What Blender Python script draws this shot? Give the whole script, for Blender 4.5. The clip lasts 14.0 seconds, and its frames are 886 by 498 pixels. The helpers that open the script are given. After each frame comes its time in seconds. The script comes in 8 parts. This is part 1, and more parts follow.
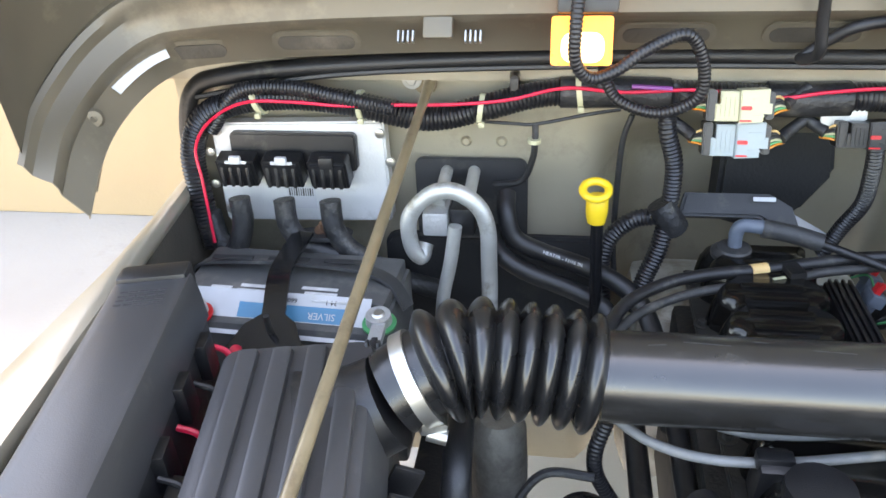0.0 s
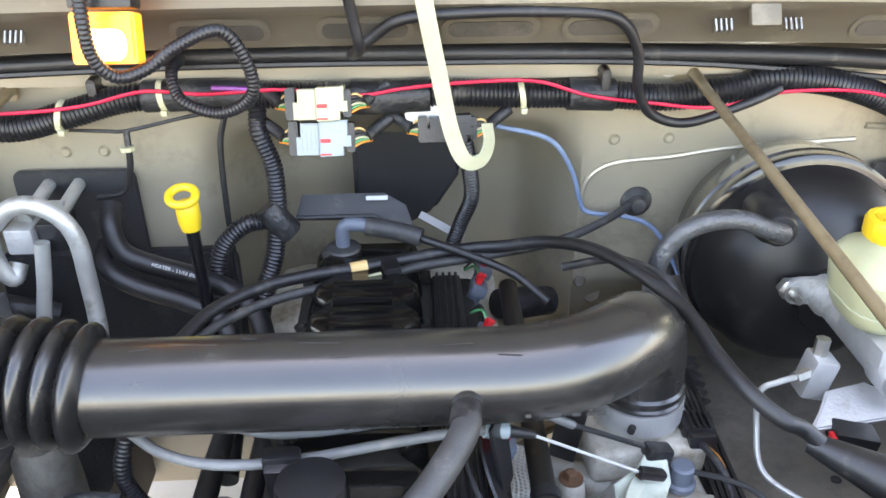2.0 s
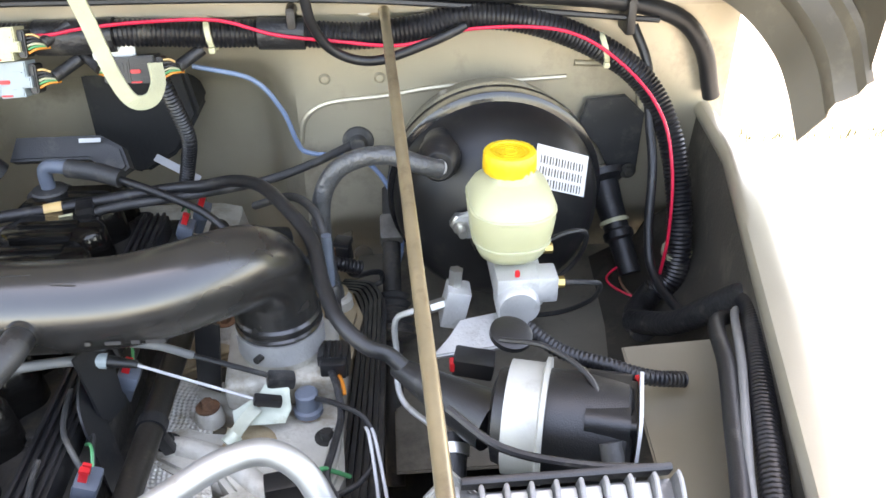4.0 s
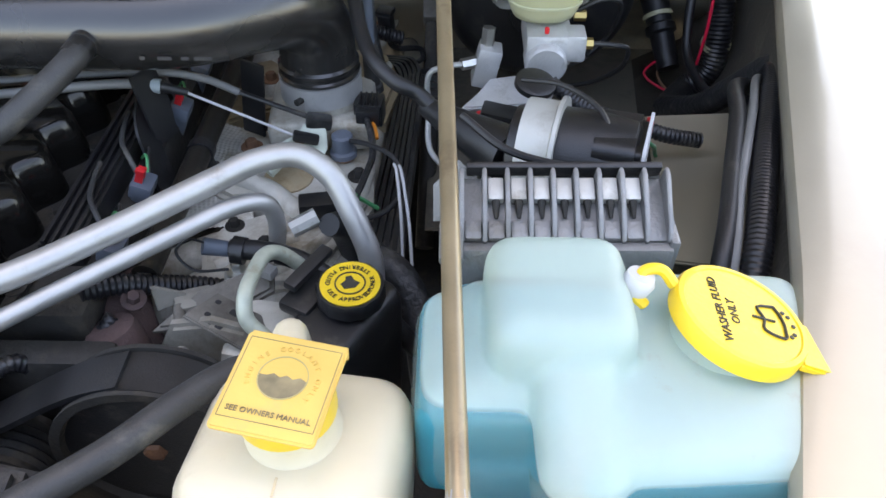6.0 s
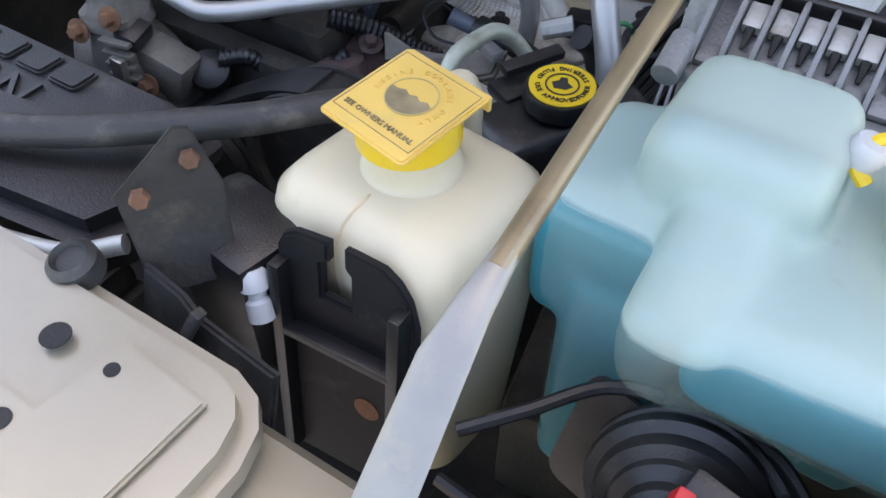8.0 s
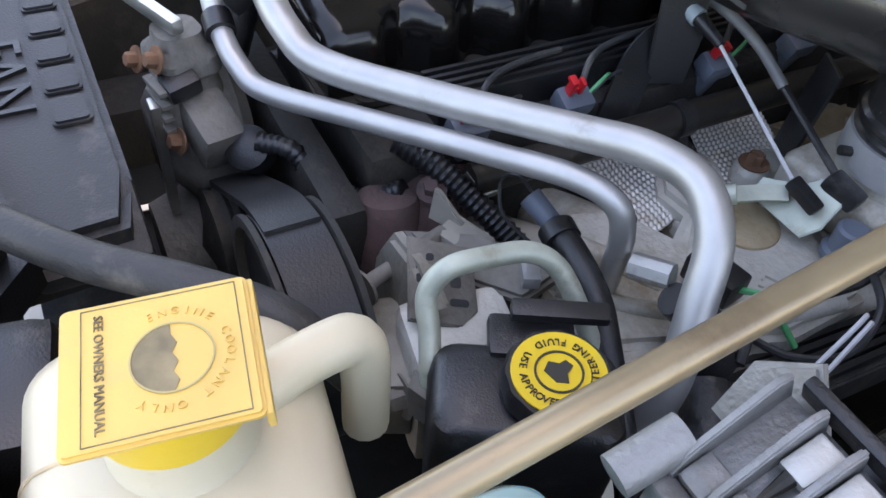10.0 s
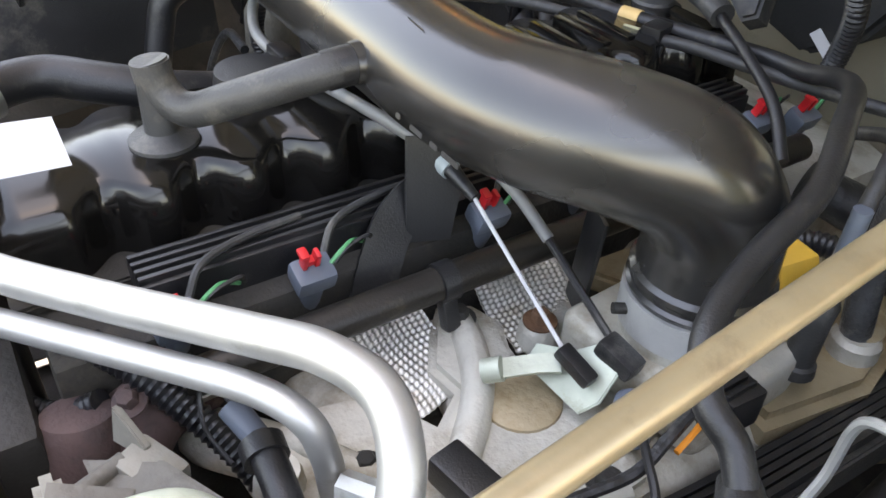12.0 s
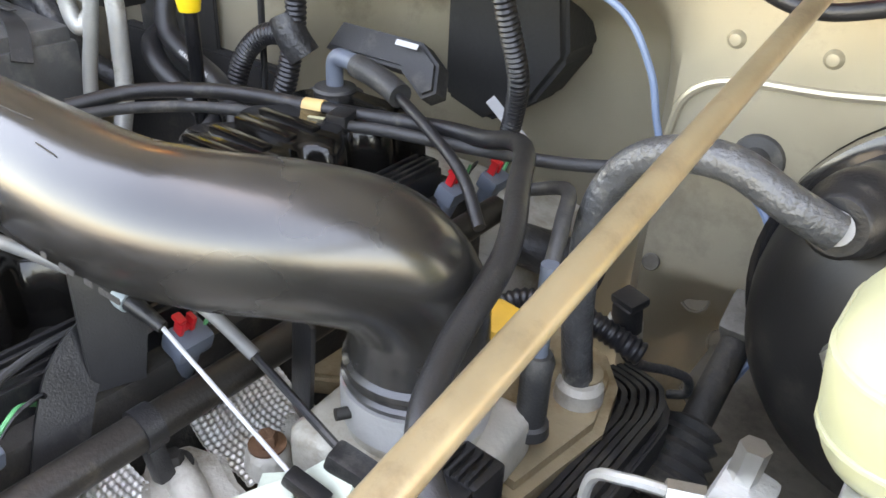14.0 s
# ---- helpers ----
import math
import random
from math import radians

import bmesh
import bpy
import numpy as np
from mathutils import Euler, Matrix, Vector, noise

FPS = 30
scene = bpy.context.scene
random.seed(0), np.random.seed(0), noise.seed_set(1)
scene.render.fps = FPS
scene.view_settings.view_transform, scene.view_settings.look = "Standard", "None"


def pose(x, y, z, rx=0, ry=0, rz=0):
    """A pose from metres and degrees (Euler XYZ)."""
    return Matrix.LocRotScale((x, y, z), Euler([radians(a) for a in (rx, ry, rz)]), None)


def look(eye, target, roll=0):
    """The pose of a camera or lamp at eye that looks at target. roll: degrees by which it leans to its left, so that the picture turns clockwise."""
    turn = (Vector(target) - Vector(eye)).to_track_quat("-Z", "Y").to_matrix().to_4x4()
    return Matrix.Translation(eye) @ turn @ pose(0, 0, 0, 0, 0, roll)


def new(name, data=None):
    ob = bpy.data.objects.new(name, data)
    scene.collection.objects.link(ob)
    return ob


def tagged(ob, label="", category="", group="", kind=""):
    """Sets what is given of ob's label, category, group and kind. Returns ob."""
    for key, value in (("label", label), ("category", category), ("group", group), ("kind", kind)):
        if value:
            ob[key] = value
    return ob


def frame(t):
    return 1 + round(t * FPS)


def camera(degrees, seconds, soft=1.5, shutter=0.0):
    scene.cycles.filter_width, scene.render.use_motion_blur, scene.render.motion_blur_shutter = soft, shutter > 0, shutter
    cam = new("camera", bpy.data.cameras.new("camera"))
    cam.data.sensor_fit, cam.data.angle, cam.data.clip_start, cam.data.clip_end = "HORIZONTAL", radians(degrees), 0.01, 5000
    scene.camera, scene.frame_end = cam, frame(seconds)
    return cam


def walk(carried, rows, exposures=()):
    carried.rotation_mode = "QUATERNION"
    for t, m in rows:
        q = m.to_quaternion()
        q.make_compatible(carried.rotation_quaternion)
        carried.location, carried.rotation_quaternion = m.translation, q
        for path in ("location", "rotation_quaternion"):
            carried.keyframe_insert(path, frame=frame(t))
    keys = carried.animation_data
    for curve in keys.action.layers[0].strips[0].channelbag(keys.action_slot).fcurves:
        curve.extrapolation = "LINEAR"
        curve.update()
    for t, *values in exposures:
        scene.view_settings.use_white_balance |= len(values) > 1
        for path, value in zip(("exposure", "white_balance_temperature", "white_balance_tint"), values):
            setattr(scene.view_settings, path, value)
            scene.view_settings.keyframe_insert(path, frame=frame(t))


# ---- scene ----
cam = camera(57.94, 14.0, soft=1.6)
PATH = [
    (0, (-0.2327, -1.0664, 1.4718), (-0.3774, -0.2134, 0.9703), -2.69),
    (0.5, (-0.2129, -1.0413, 1.4714), (-0.3375, -0.1851, 0.9700), -2.50),
    (1, (-0.1504, -1.0176, 1.4647), (-0.2352, -0.1546, 0.9667), -1.94),
    (1.5, (-0.0358, -1.0135, 1.4519), (-0.0598, -0.1462, 0.9547), -0.99),
    (2, (0.0917, -1.0354, 1.4320), (0.1306, -0.1605, 0.9492), -0.37),
    (2.5, (0.2110, -1.0678, 1.4180), (0.3257, -0.1919, 0.9493), 0.04),
    (2.7, (0.2555, -1.0876, 1.4245), (0.3856, -0.2130, 0.9574), 0.15),
    (4.8, (0.5079, -1.0830, 1.4194), (0.5231, -0.2821, 0.8208), -0.31),
    (5, (0.5043, -1.1014, 1.4087), (0.5200, -0.3114, 0.7957), 0.19),
    (5.5, (0.4998, -1.1493, 1.3759), (0.5047, -0.3860, 0.7299), 0.32),
    (6, (0.4964, -1.2051, 1.3527), (0.4805, -0.4591, 0.6869), -0.11),
    (6.5, (0.5145, -1.2487, 1.3260), (0.4544, -0.5257, 0.6377), -0.47),
    (7, (0.5451, -1.2797, 1.2656), (0.4083, -0.5948, 0.5499), -1.03),
    (7.2, (0.5547, -1.2927, 1.2495), (0.3865, -0.6276, 0.5219), -0.82),
    (9.3, (0.6501, -0.9677, 1.2479), (0.0697, -0.6006, 0.5211), 3.64),
    (9.5, (0.6128, -0.9609, 1.2383), (0.0319, -0.6027, 0.5073), 3.80),
    (10, (0.5864, -0.9146, 1.2243), (-0.0124, -0.5551, 0.5087), 5.70),
    (10.5, (0.6065, -0.8207, 1.2024), (-0.0550, -0.4847, 0.5319), 6.31),
    (11, (0.5910, -0.7829, 1.1907), (-0.0684, -0.4392, 0.5221), 4.70),
    (11.5, (0.5774, -0.7619, 1.1945), (-0.0813, -0.3692, 0.5527), 3.85),
    (12, (0.5749, -0.7281, 1.2136), (-0.0794, -0.2835, 0.6018), 2.95),
    (12.5, (0.5737, -0.7046, 1.2110), (-0.0518, -0.2017, 0.6145), 4.20),
    (13, (0.5698, -0.6889, 1.2027), (-0.0149, -0.1213, 0.6231), 5.70),
    (13.5, (0.5705, -0.6778, 1.2009), (0.0271, -0.0468, 0.6471), 5.30),
    (14, (0.5731, -0.6749, 1.2028), (0.0719, 0.0255, 0.6946), 2.96),
]
walk(cam, [(t, look(eye, target, roll)) for t, eye, target, roll in PATH],
     exposures=[(0.0, 3.65, 8700, 15), (2.5, 3.95, 9000, 18), (5.0, 3.48, 9600, 17), (6.0, 2.87, 8600, 16), (7.0, 2.43, 7900, 14), (9.5, 2.63, 8500, 22), (10.0, 2.8, 8200, 19), (10.5, 3.0, 8600, 17), (11.5, 3.45, 10000, 17), (12.5, 3.95, 10900, 18), (14.0, 4.2, 10700, 18)])

# ---- world and sun ----
SUN_DOWN = Vector((0.0, -0.48, -1.0)).normalized()
world = bpy.data.worlds.new("world")
scene.world = world
world.use_nodes = True
wn, wl = world.node_tree.nodes, world.node_tree.links
sky = wn.new("ShaderNodeTexSky")
sky.sky_type = "NISHITA"
sky.sun_disc = False
sky.sun_elevation = math.asin(-SUN_DOWN.z)
sky.sun_rotation = math.atan2(-SUN_DOWN.x, -SUN_DOWN.y)
sky.dust_density = 1.5
wn["Background"].inputs["Strength"].default_value = 0.15
wl.new(sky.outputs[0], wn["Background"].inputs["Color"])
sun = new("sun", bpy.data.lights.new("sun", "SUN"))
sun.data.energy, sun.data.angle, sun.data.color = 1.4, radians(10.0), (1.0, 0.95, 0.88)
sun.matrix_world = look((0, 4, 6), Vector((0, 4, 6)) + SUN_DOWN)


# ---- materials ----
def mat(name, col, rough=0.5, metal=0.0, var=0.18, scale=25.0, bump=0.12, grain=350.0, dirt=None, amount=0.0,
        dscale=14.0, coat=0.0, sss=0.0, emit=0.0, spec=0.5):
    m = bpy.data.materials.new(name)
    m.use_nodes = True
    n, l = m.node_tree.nodes, m.node_tree.links
    b = n["Principled BSDF"]
    tc = n.new("ShaderNodeTexCoord")
    big = n.new("ShaderNodeTexNoise")
    big.inputs["Scale"].default_value, big.inputs["Detail"].default_value = scale, 5
    fine = n.new("ShaderNodeTexNoise")
    fine.inputs["Scale"].default_value, fine.inputs["Detail"].default_value = grain, 3
    l.new(tc.outputs["Object"], big.inputs["Vector"])
    l.new(tc.outputs["Object"], fine.inputs["Vector"])
    ramp = n.new("ShaderNodeMapRange")
    ramp.inputs[1].default_value, ramp.inputs[2].default_value = 0.3, 0.7
    ramp.inputs[3].default_value, ramp.inputs[4].default_value = 1 - var, 1 + var
    l.new(big.outputs["Fac"], ramp.inputs[0])
    mul = n.new("ShaderNodeMix")
    mul.data_type, mul.blend_type = "RGBA", "MULTIPLY"
    mul.inputs[0].default_value = 1
    mul.inputs[6].default_value = (*col, 1)
    l.new(ramp.outputs[0], mul.inputs[7])
    out = mul.outputs[2]
    if dirt:
        spots = n.new("ShaderNodeTexNoise")
        spots.inputs["Scale"].default_value, spots.inputs["Detail"].default_value = dscale, 8
        spots.inputs["Roughness"].default_value = 0.7
        l.new(tc.outputs["Object"], spots.inputs["Vector"])
        dr = n.new("ShaderNodeMapRange")
        dr.inputs[1].default_value, dr.inputs[2].default_value = 0.62 - 0.3 * amount, 0.78 - 0.2 * amount
        l.new(spots.outputs["Fac"], dr.inputs[0])
        dm = n.new("ShaderNodeMix")
        dm.data_type = "RGBA"
        l.new(dr.outputs[0], dm.inputs[0])
        l.new(out, dm.inputs[6])
        dm.inputs[7].default_value = (*dirt, 1)
        out = dm.outputs[2]
    l.new(out, b.inputs["Base Color"])
    rr = n.new("ShaderNodeMapRange")
    rr.inputs[3].default_value, rr.inputs[4].default_value = max(0.03, rough - 0.12), min(1, rough + 0.14)
    l.new(big.outputs["Fac"], rr.inputs[0])
    l.new(rr.outputs[0], b.inputs["Roughness"])
    b.inputs["Metallic"].default_value = metal
    b.inputs["Specular IOR Level"].default_value = spec
    b.inputs["Coat Weight"].default_value = coat
    b.inputs["Coat Roughness"].default_value = 0.08
    if sss:
        b.inputs["Subsurface Weight"].default_value = sss
        b.inputs["Subsurface Radius"].default_value = (0.02, 0.02, 0.018)
        b.inputs["Subsurface Scale"].default_value = 1.0
    if emit:
        b.inputs["Emission Color"].default_value = (*col, 1)
        b.inputs["Emission Strength"].default_value = emit
    if bump:
        bp = n.new("ShaderNodeBump")
        bp.inputs["Strength"].default_value, bp.inputs["Distance"].default_value = bump, 0.002
        l.new(fine.outputs["Fac"], bp.inputs["Height"])
        l.new(bp.outputs[0], b.inputs["Normal"])
    return m


def milky(name, col, clear, sss=0.3, wet=None):
    """Thin moulded plastic that lets some of what lies behind it show, and more where fluid wets it up to a level."""
    m = mat(name, col, 0.32, var=0.06, scale=12, bump=0.05, grain=120, sss=sss, dirt=(0.55, 0.45, 0.3), amount=0.12, dscale=9)
    n, l = m.node_tree.nodes, m.node_tree.links
    b, out = n["Principled BSDF"], n["Material Output"]
    tr, mix = n.new("ShaderNodeBsdfTransparent"), n.new("ShaderNodeMixShader")
    tr.inputs[0].default_value = (0.93, 0.98, 0.97, 1)
    mix.inputs[0].default_value = clear
    if wet:
        tc, xyz, step = n.new("ShaderNodeTexCoord"), n.new("ShaderNodeSeparateXYZ"), n.new("ShaderNodeMapRange")
        l.new(tc.outputs["Object"], xyz.inputs[0])
        l.new(xyz.outputs[2], step.inputs[0])
        for k, v in ((1, wet[0] - 0.002), (2, wet[0] + 0.002), (3, wet[1]), (4, clear)):
            step.inputs[k].default_value = v
        l.new(step.outputs[0], mix.inputs[0])
    l.new(b.outputs[0], mix.inputs[1])
    l.new(tr.outputs[0], mix.inputs[2])
    l.new(mix.outputs[0], out.inputs["Surface"])
    return m


DUST = (0.30, 0.26, 0.20)
PAINT = mat("champagne_paint", (0.325, 0.290, 0.222), 0.33, 0.35, 0.06, 9, 0.04, 500, DUST, 0.18, 7, coat=0.35)
# same champagne for the open hood, its shade put into a darker base colour
PAINT_SHADED = mat("champagne_paint_shaded", (0.135, 0.117, 0.087), 0.42, 0.3, 0.10, 8, 0.05, 500, (0.24, 0.205, 0.15), 0.22, 6)
PAINT_DULL = mat("champagne_paint_dusty", (0.41, 0.365, 0.275), 0.36, 0.5, 0.10, 6, 0.06, 400, (0.25, 0.215, 0.165), 0.26, 6, coat=0.2)
PLASTIC = mat("black_plastic", (0.010, 0.010, 0.011), 0.36, 0, 0.25, 18, 0.20, 700, (0.075, 0.07, 0.06), 0.12, 20, spec=0.6)
MATT = mat("matt_black_moulding", (0.010, 0.010, 0.011), 0.62, 0, 0.2, 16, 0.2, 600, (0.05, 0.046, 0.04), 0.1, 16, spec=0.25)
PLASTIC_DUSTY = mat("black_plastic_dusty", (0.022, 0.022, 0.023), 0.50, 0, 0.3, 14, 0.25, 600, (0.10, 0.092, 0.078), 0.30, 16)
GLOSS_BLACK = mat("gloss_black_enamel", (0.008, 0.008, 0.009), 0.20, 0, 0.2, 12, 0.04, 300, (0.09, 0.075, 0.055), 0.12, 14, coat=0.4)
SATIN_ENAMEL = mat("satin_black_enamel", (0.009, 0.009, 0.0095), 0.40, 0, 0.2, 9, 0.06, 400, (0.045, 0.04, 0.033), 0.2, 9, spec=0.45)
BELLOWS = mat("moulded_bellows_rubber", (0.010, 0.010, 0.0105), 0.27, 0, 0.2, 16, 0.05, 500, (0.05, 0.046, 0.04), 0.12, 18, spec=0.7)
COVER = mat("baked_black_enamel", (0.006, 0.0055, 0.005), 0.12, 0, 0.1, 12, 0.008, 300, (0.02, 0.016, 0.012), 0.05, 14, spec=0.42)
RAIL = mat("dark_brown_rail_coat", (0.018, 0.015, 0.012), 0.42, 0.2, 0.3, 22, 0.15, 400, (0.09, 0.07, 0.045), 0.22, 18)
DUCT = mat("duct_plastic", (0.016, 0.0155, 0.015), 0.235, 0, 0.2, 11, 0.03, 420, (0.055, 0.052, 0.046), 0.12, 13, spec=0.9)
SATIN = mat("satin_black_lid", (0.040, 0.040, 0.042), 0.44, 0, 0.12, 9, 0.10, 700, (0.085, 0.08, 0.072), 0.14, 12, spec=0.7)
# dusty champagne low on the bulkhead: grime plus shadow, both in the colour
PAINT_GRIMY_SHADED = mat("champagne_paint_grimy_shaded", (0.19, 0.17, 0.135), 0.55, 0.15, 0.22, 9, 0.2, 300, (0.07, 0.06, 0.048), 0.42, 7)
RUBBER = mat("rubber", (0.013, 0.013, 0.014), 0.42, 0, 0.3, 30, 0.2, 600, (0.075, 0.07, 0.06), 0.14, 25)
RUBBER_DUSTY = mat("rubber_dusty", (0.034, 0.034, 0.034), 0.52, 0, 0.3, 30, 0.25, 500, (0.12, 0.11, 0.092), 0.32, 22)
CONDUIT = mat("conduit_plastic", (0.012, 0.012, 0.014), 0.34, 0, 0.3, 22, 0.1, 500, (0.08, 0.074, 0.062), 0.13, 20)
TAPE = mat("black_cloth_tape", (0.019, 0.019, 0.020), 0.45, 0, 0.4, 45, 0.9, 160, (0.10, 0.092, 0.078), 0.22, 30)
ALU = mat("bare_aluminium", (0.46, 0.455, 0.44), 0.46, 0.75, 0.10, 30, 0.06, 500, (0.30, 0.27, 0.22), 0.10, 22)
ALU_DULL = mat("oxidised_aluminium", (0.52, 0.52, 0.49), 0.52, 0.7, 0.15, 20, 0.2, 300, (0.22, 0.19, 0.14), 0.3, 18)
ALU_PALE = mat("pale_die_cast_case", (0.58, 0.58, 0.565), 0.45, 0.3, 0.08, 14, 0.25, 240, (0.38, 0.36, 0.33), 0.2, 12)
CAST = mat("cast_aluminium", (0.52, 0.50, 0.44), 0.58, 0.3, 0.26, 11, 0.6, 170, (0.22, 0.165, 0.10), 0.52, 9)
CAST_STAIN = mat("oil_stained_alloy", (0.37, 0.295, 0.19), 0.55, 0.25, 0.25, 14, 0.5, 170, (0.19, 0.115, 0.05), 0.5, 14)
CAST_CLEAN = mat("cast_aluminium_clean", (0.52, 0.52, 0.51), 0.5, 0.6, 0.14, 20, 0.5, 240, (0.26, 0.24, 0.20), 0.2, 15)
STEEL = mat("zinc_steel", (0.58, 0.57, 0.53), 0.36, 0.95, 0.15, 30, 0.1, 400, (0.30, 0.24, 0.15), 0.2, 20)
RUST = mat("rusty_steel", (0.20, 0.10, 0.055), 0.8, 0.3, 0.4, 30, 0.7, 150, (0.09, 0.05, 0.035), 0.5, 20)
EXHAUST = mat("rusty_cast_iron", (0.105, 0.065, 0.06), 0.82, 0.2, 0.3, 18, 0.7, 200, (0.05, 0.04, 0.04), 0.5, 14)
MODULE = mat("weathered_die_casting", (0.25, 0.248, 0.243), 0.50, 0.5, 0.16, 20, 0.5, 240, (0.16, 0.145, 0.12), 0.3, 15)
IRON = mat("dark_cast_iron", (0.032, 0.030, 0.027), 0.68, 0.3, 0.35, 16, 0.6, 180, (0.085, 0.07, 0.052), 0.32, 14)
ROD = mat("painted_brace_rod", (0.25, 0.195, 0.118), 0.34, 0.4, 0.16, 25, 0.05, 400, (0.16, 0.115, 0.07), 0.28, 20, coat=0.2)
YELLOW = mat("yellow_plastic", (0.79, 0.52, 0.028), 0.36, 0, 0.06, 20, 0.08, 300, (0.62, 0.44, 0.08), 0.15, 18, sss=0.05)
YELLOW_OLD = mat("faded_yellow_plastic", (0.72, 0.46, 0.115), 0.45, 0, 0.08, 18, 0.12, 300, (0.52, 0.40, 0.16), 0.22, 14, sss=0.05)
INK = mat("black_print", (0.03, 0.027, 0.02), 0.6, 0, 0.2, 40, 0, 100)
WHITE_INK = mat("white_print", (0.62, 0.62, 0.60), 0.6, 0, 0.2, 60, 0, 100)
BARE = mat("brushed_bare_steel", (0.30, 0.29, 0.27), 0.42, 0.6, 0.08, 40, 0.1, 500, (0.40, 0.36, 0.28), 0.06, 30)
PAPER = mat("white_label", (0.50, 0.50, 0.50), 0.5, 0, 0.05, 30, 0.03, 300, (0.5, 0.47, 0.4), 0.1, 16)
BLUE = mat("blue_label", (0.04, 0.20, 0.33), 0.4, 0, 0.1, 30, 0, 300)
RED = mat("red_plastic", (0.62, 0.02, 0.025), 0.38, 0, 0.1, 30, 0.05, 300)
RED_WIRE = mat("red_wire", (0.66, 0.015, 0.05), 0.36, 0, 0.1, 30, 0, 300)
GREEN = mat("green_plastic", (0.05, 0.30, 0.12), 0.4, 0, 0.1, 30, 0, 300)
ORANGE = mat("orange_plastic", (0.75, 0.24, 0.03), 0.4, 0, 0.1, 30, 0, 300)
TAN = mat("tan_tape", (0.66, 0.43, 0.18), 0.55, 0, 0.1, 40, 0.1, 300)
CREAM = mat("cream_plastic", (0.47, 0.45, 0.29), 0.42, 0, 0.08, 25, 0.06, 300, (0.40, 0.36, 0.25), 0.15, 20)
STRAP = mat("cream_webbing", (0.40, 0.40, 0.27), 0.6, 0, 0.1, 30, 0.5, 500, (0.45, 0.42, 0.3), 0.2, 18)
GREY = mat("grey_plastic", (0.27, 0.32, 0.33), 0.42, 0, 0.08, 25, 0.06, 300, (0.24, 0.23, 0.2), 0.15, 20)
SLATE = mat("slate_plastic", (0.10, 0.12, 0.15), 0.45, 0, 0.12, 25, 0.08, 300, (0.15, 0.14, 0.12), 0.2, 20)
BLUE_WIRE = mat("blue_vacuum_line", (0.13, 0.19, 0.29), 0.45, 0, 0.1, 30, 0, 300)
BATTERY = mat("battery_case", (0.085, 0.085, 0.083), 0.5, 0, 0.25, 16, 0.2, 500, (0.17, 0.16, 0.142), 0.38, 14)
PIPE_GREEN = mat("weathered_steel_line", (0.42, 0.45, 0.37), 0.5, 0.45, 0.2, 40, 0.15, 300, (0.25, 0.22, 0.15), 0.25, 24)
FOIL = mat("embossed_heat_shield", (0.60, 0.59, 0.55), 0.44, 0.7, 0.25, 24, 0.05, 300, (0.26, 0.19, 0.10), 0.32, 16)
UNDERCOAT = mat("dirty_undercoat", (0.055, 0.048, 0.038), 0.7, 0, 0.3, 12, 0.4, 200, (0.13, 0.11, 0.085), 0.32, 8)
CAST_DARK = mat("grimy_cast_alloy", (0.16, 0.148, 0.128), 0.66, 0.3, 0.3, 18, 0.6, 170, (0.065, 0.056, 0.045), 0.5, 12)
CAST_MID = mat("dusty_cast_alloy", (0.25, 0.235, 0.20), 0.62, 0.3, 0.25, 16, 0.6, 170, (0.14, 0.115, 0.08), 0.42, 11)
ZINC = mat("dull_zinc_band", (0.50, 0.50, 0.46), 0.55, 0.5, 0.16, 14, 0.1, 300, (0.34, 0.31, 0.25), 0.3, 10)
CABLE_GREY = mat("grey_cable_sheath", (0.16, 0.16, 0.155), 0.45, 0, 0.15, 30, 0.1, 400, (0.25, 0.23, 0.2), 0.2, 22)
INSUL = mat("black_insulation", (0.014, 0.014, 0.015), 0.75, 0, 0.3, 20, 0.4, 200, (0.05, 0.047, 0.04), 0.2, 12)
BOTTLE = milky("milky_bottle", (0.69, 0.61, 0.44), 0.10)
WASHER = milky("washer_bottle", (0.57, 0.69, 0.61), 0.46, 0.10, wet=(0.250, 0.86))
RESERVOIR = milky("fluid_reservoir", (0.56, 0.56, 0.37), 0.34)
FLUID = mat("washer_fluid", (0.004, 0.22, 0.29), 0.3, 0, 0.05, 10, 0, 100)
COOLANT = mat("coolant", (0.45, 0.18, 0.28), 0.3, 0, 0.05, 10, 0, 100)
LIT = mat("lit_amber_lens", (1.0, 0.33, 0.035), 0.3, 0, 0.02, 30, 0, 300, emit=0.13)
HOT = mat("lit_bulb_area", (1.0, 0.70, 0.32), 0.3, 0, 0.02, 30, 0, 300, emit=0.55)
BRAID = mat("braided_rubber", (0.05, 0.052, 0.054), 0.36, 0, 0.35, 60, 0.9, 260, (0.20, 0.19, 0.17), 0.2, 40, spec=0.8)
CONCRETE = mat("concrete", (0.33, 0.315, 0.285), 0.85, 0, 0.12, 1.2, 0.5, 60, (0.28, 0.26, 0.225), 0.3, 2.5)
STUCCO = mat("tan_wall", (0.47, 0.34, 0.20), 0.85, 0, 0.06, 2.0, 0.5, 90)
GRASS = mat("dry_grass", (0.12, 0.12, 0.05), 0.8, 0, 0.3, 30, 0, 100)


# ---- mesh helpers ----
ORIGIN = {}


def thing(name, at, label, category, group="", kind=""):
    ob = new(name)
    ob.empty_display_size = 0.02
    ob.location = at
    ORIGIN[ob.name] = Vector(at)
    return tagged(ob, label, category, group, kind)


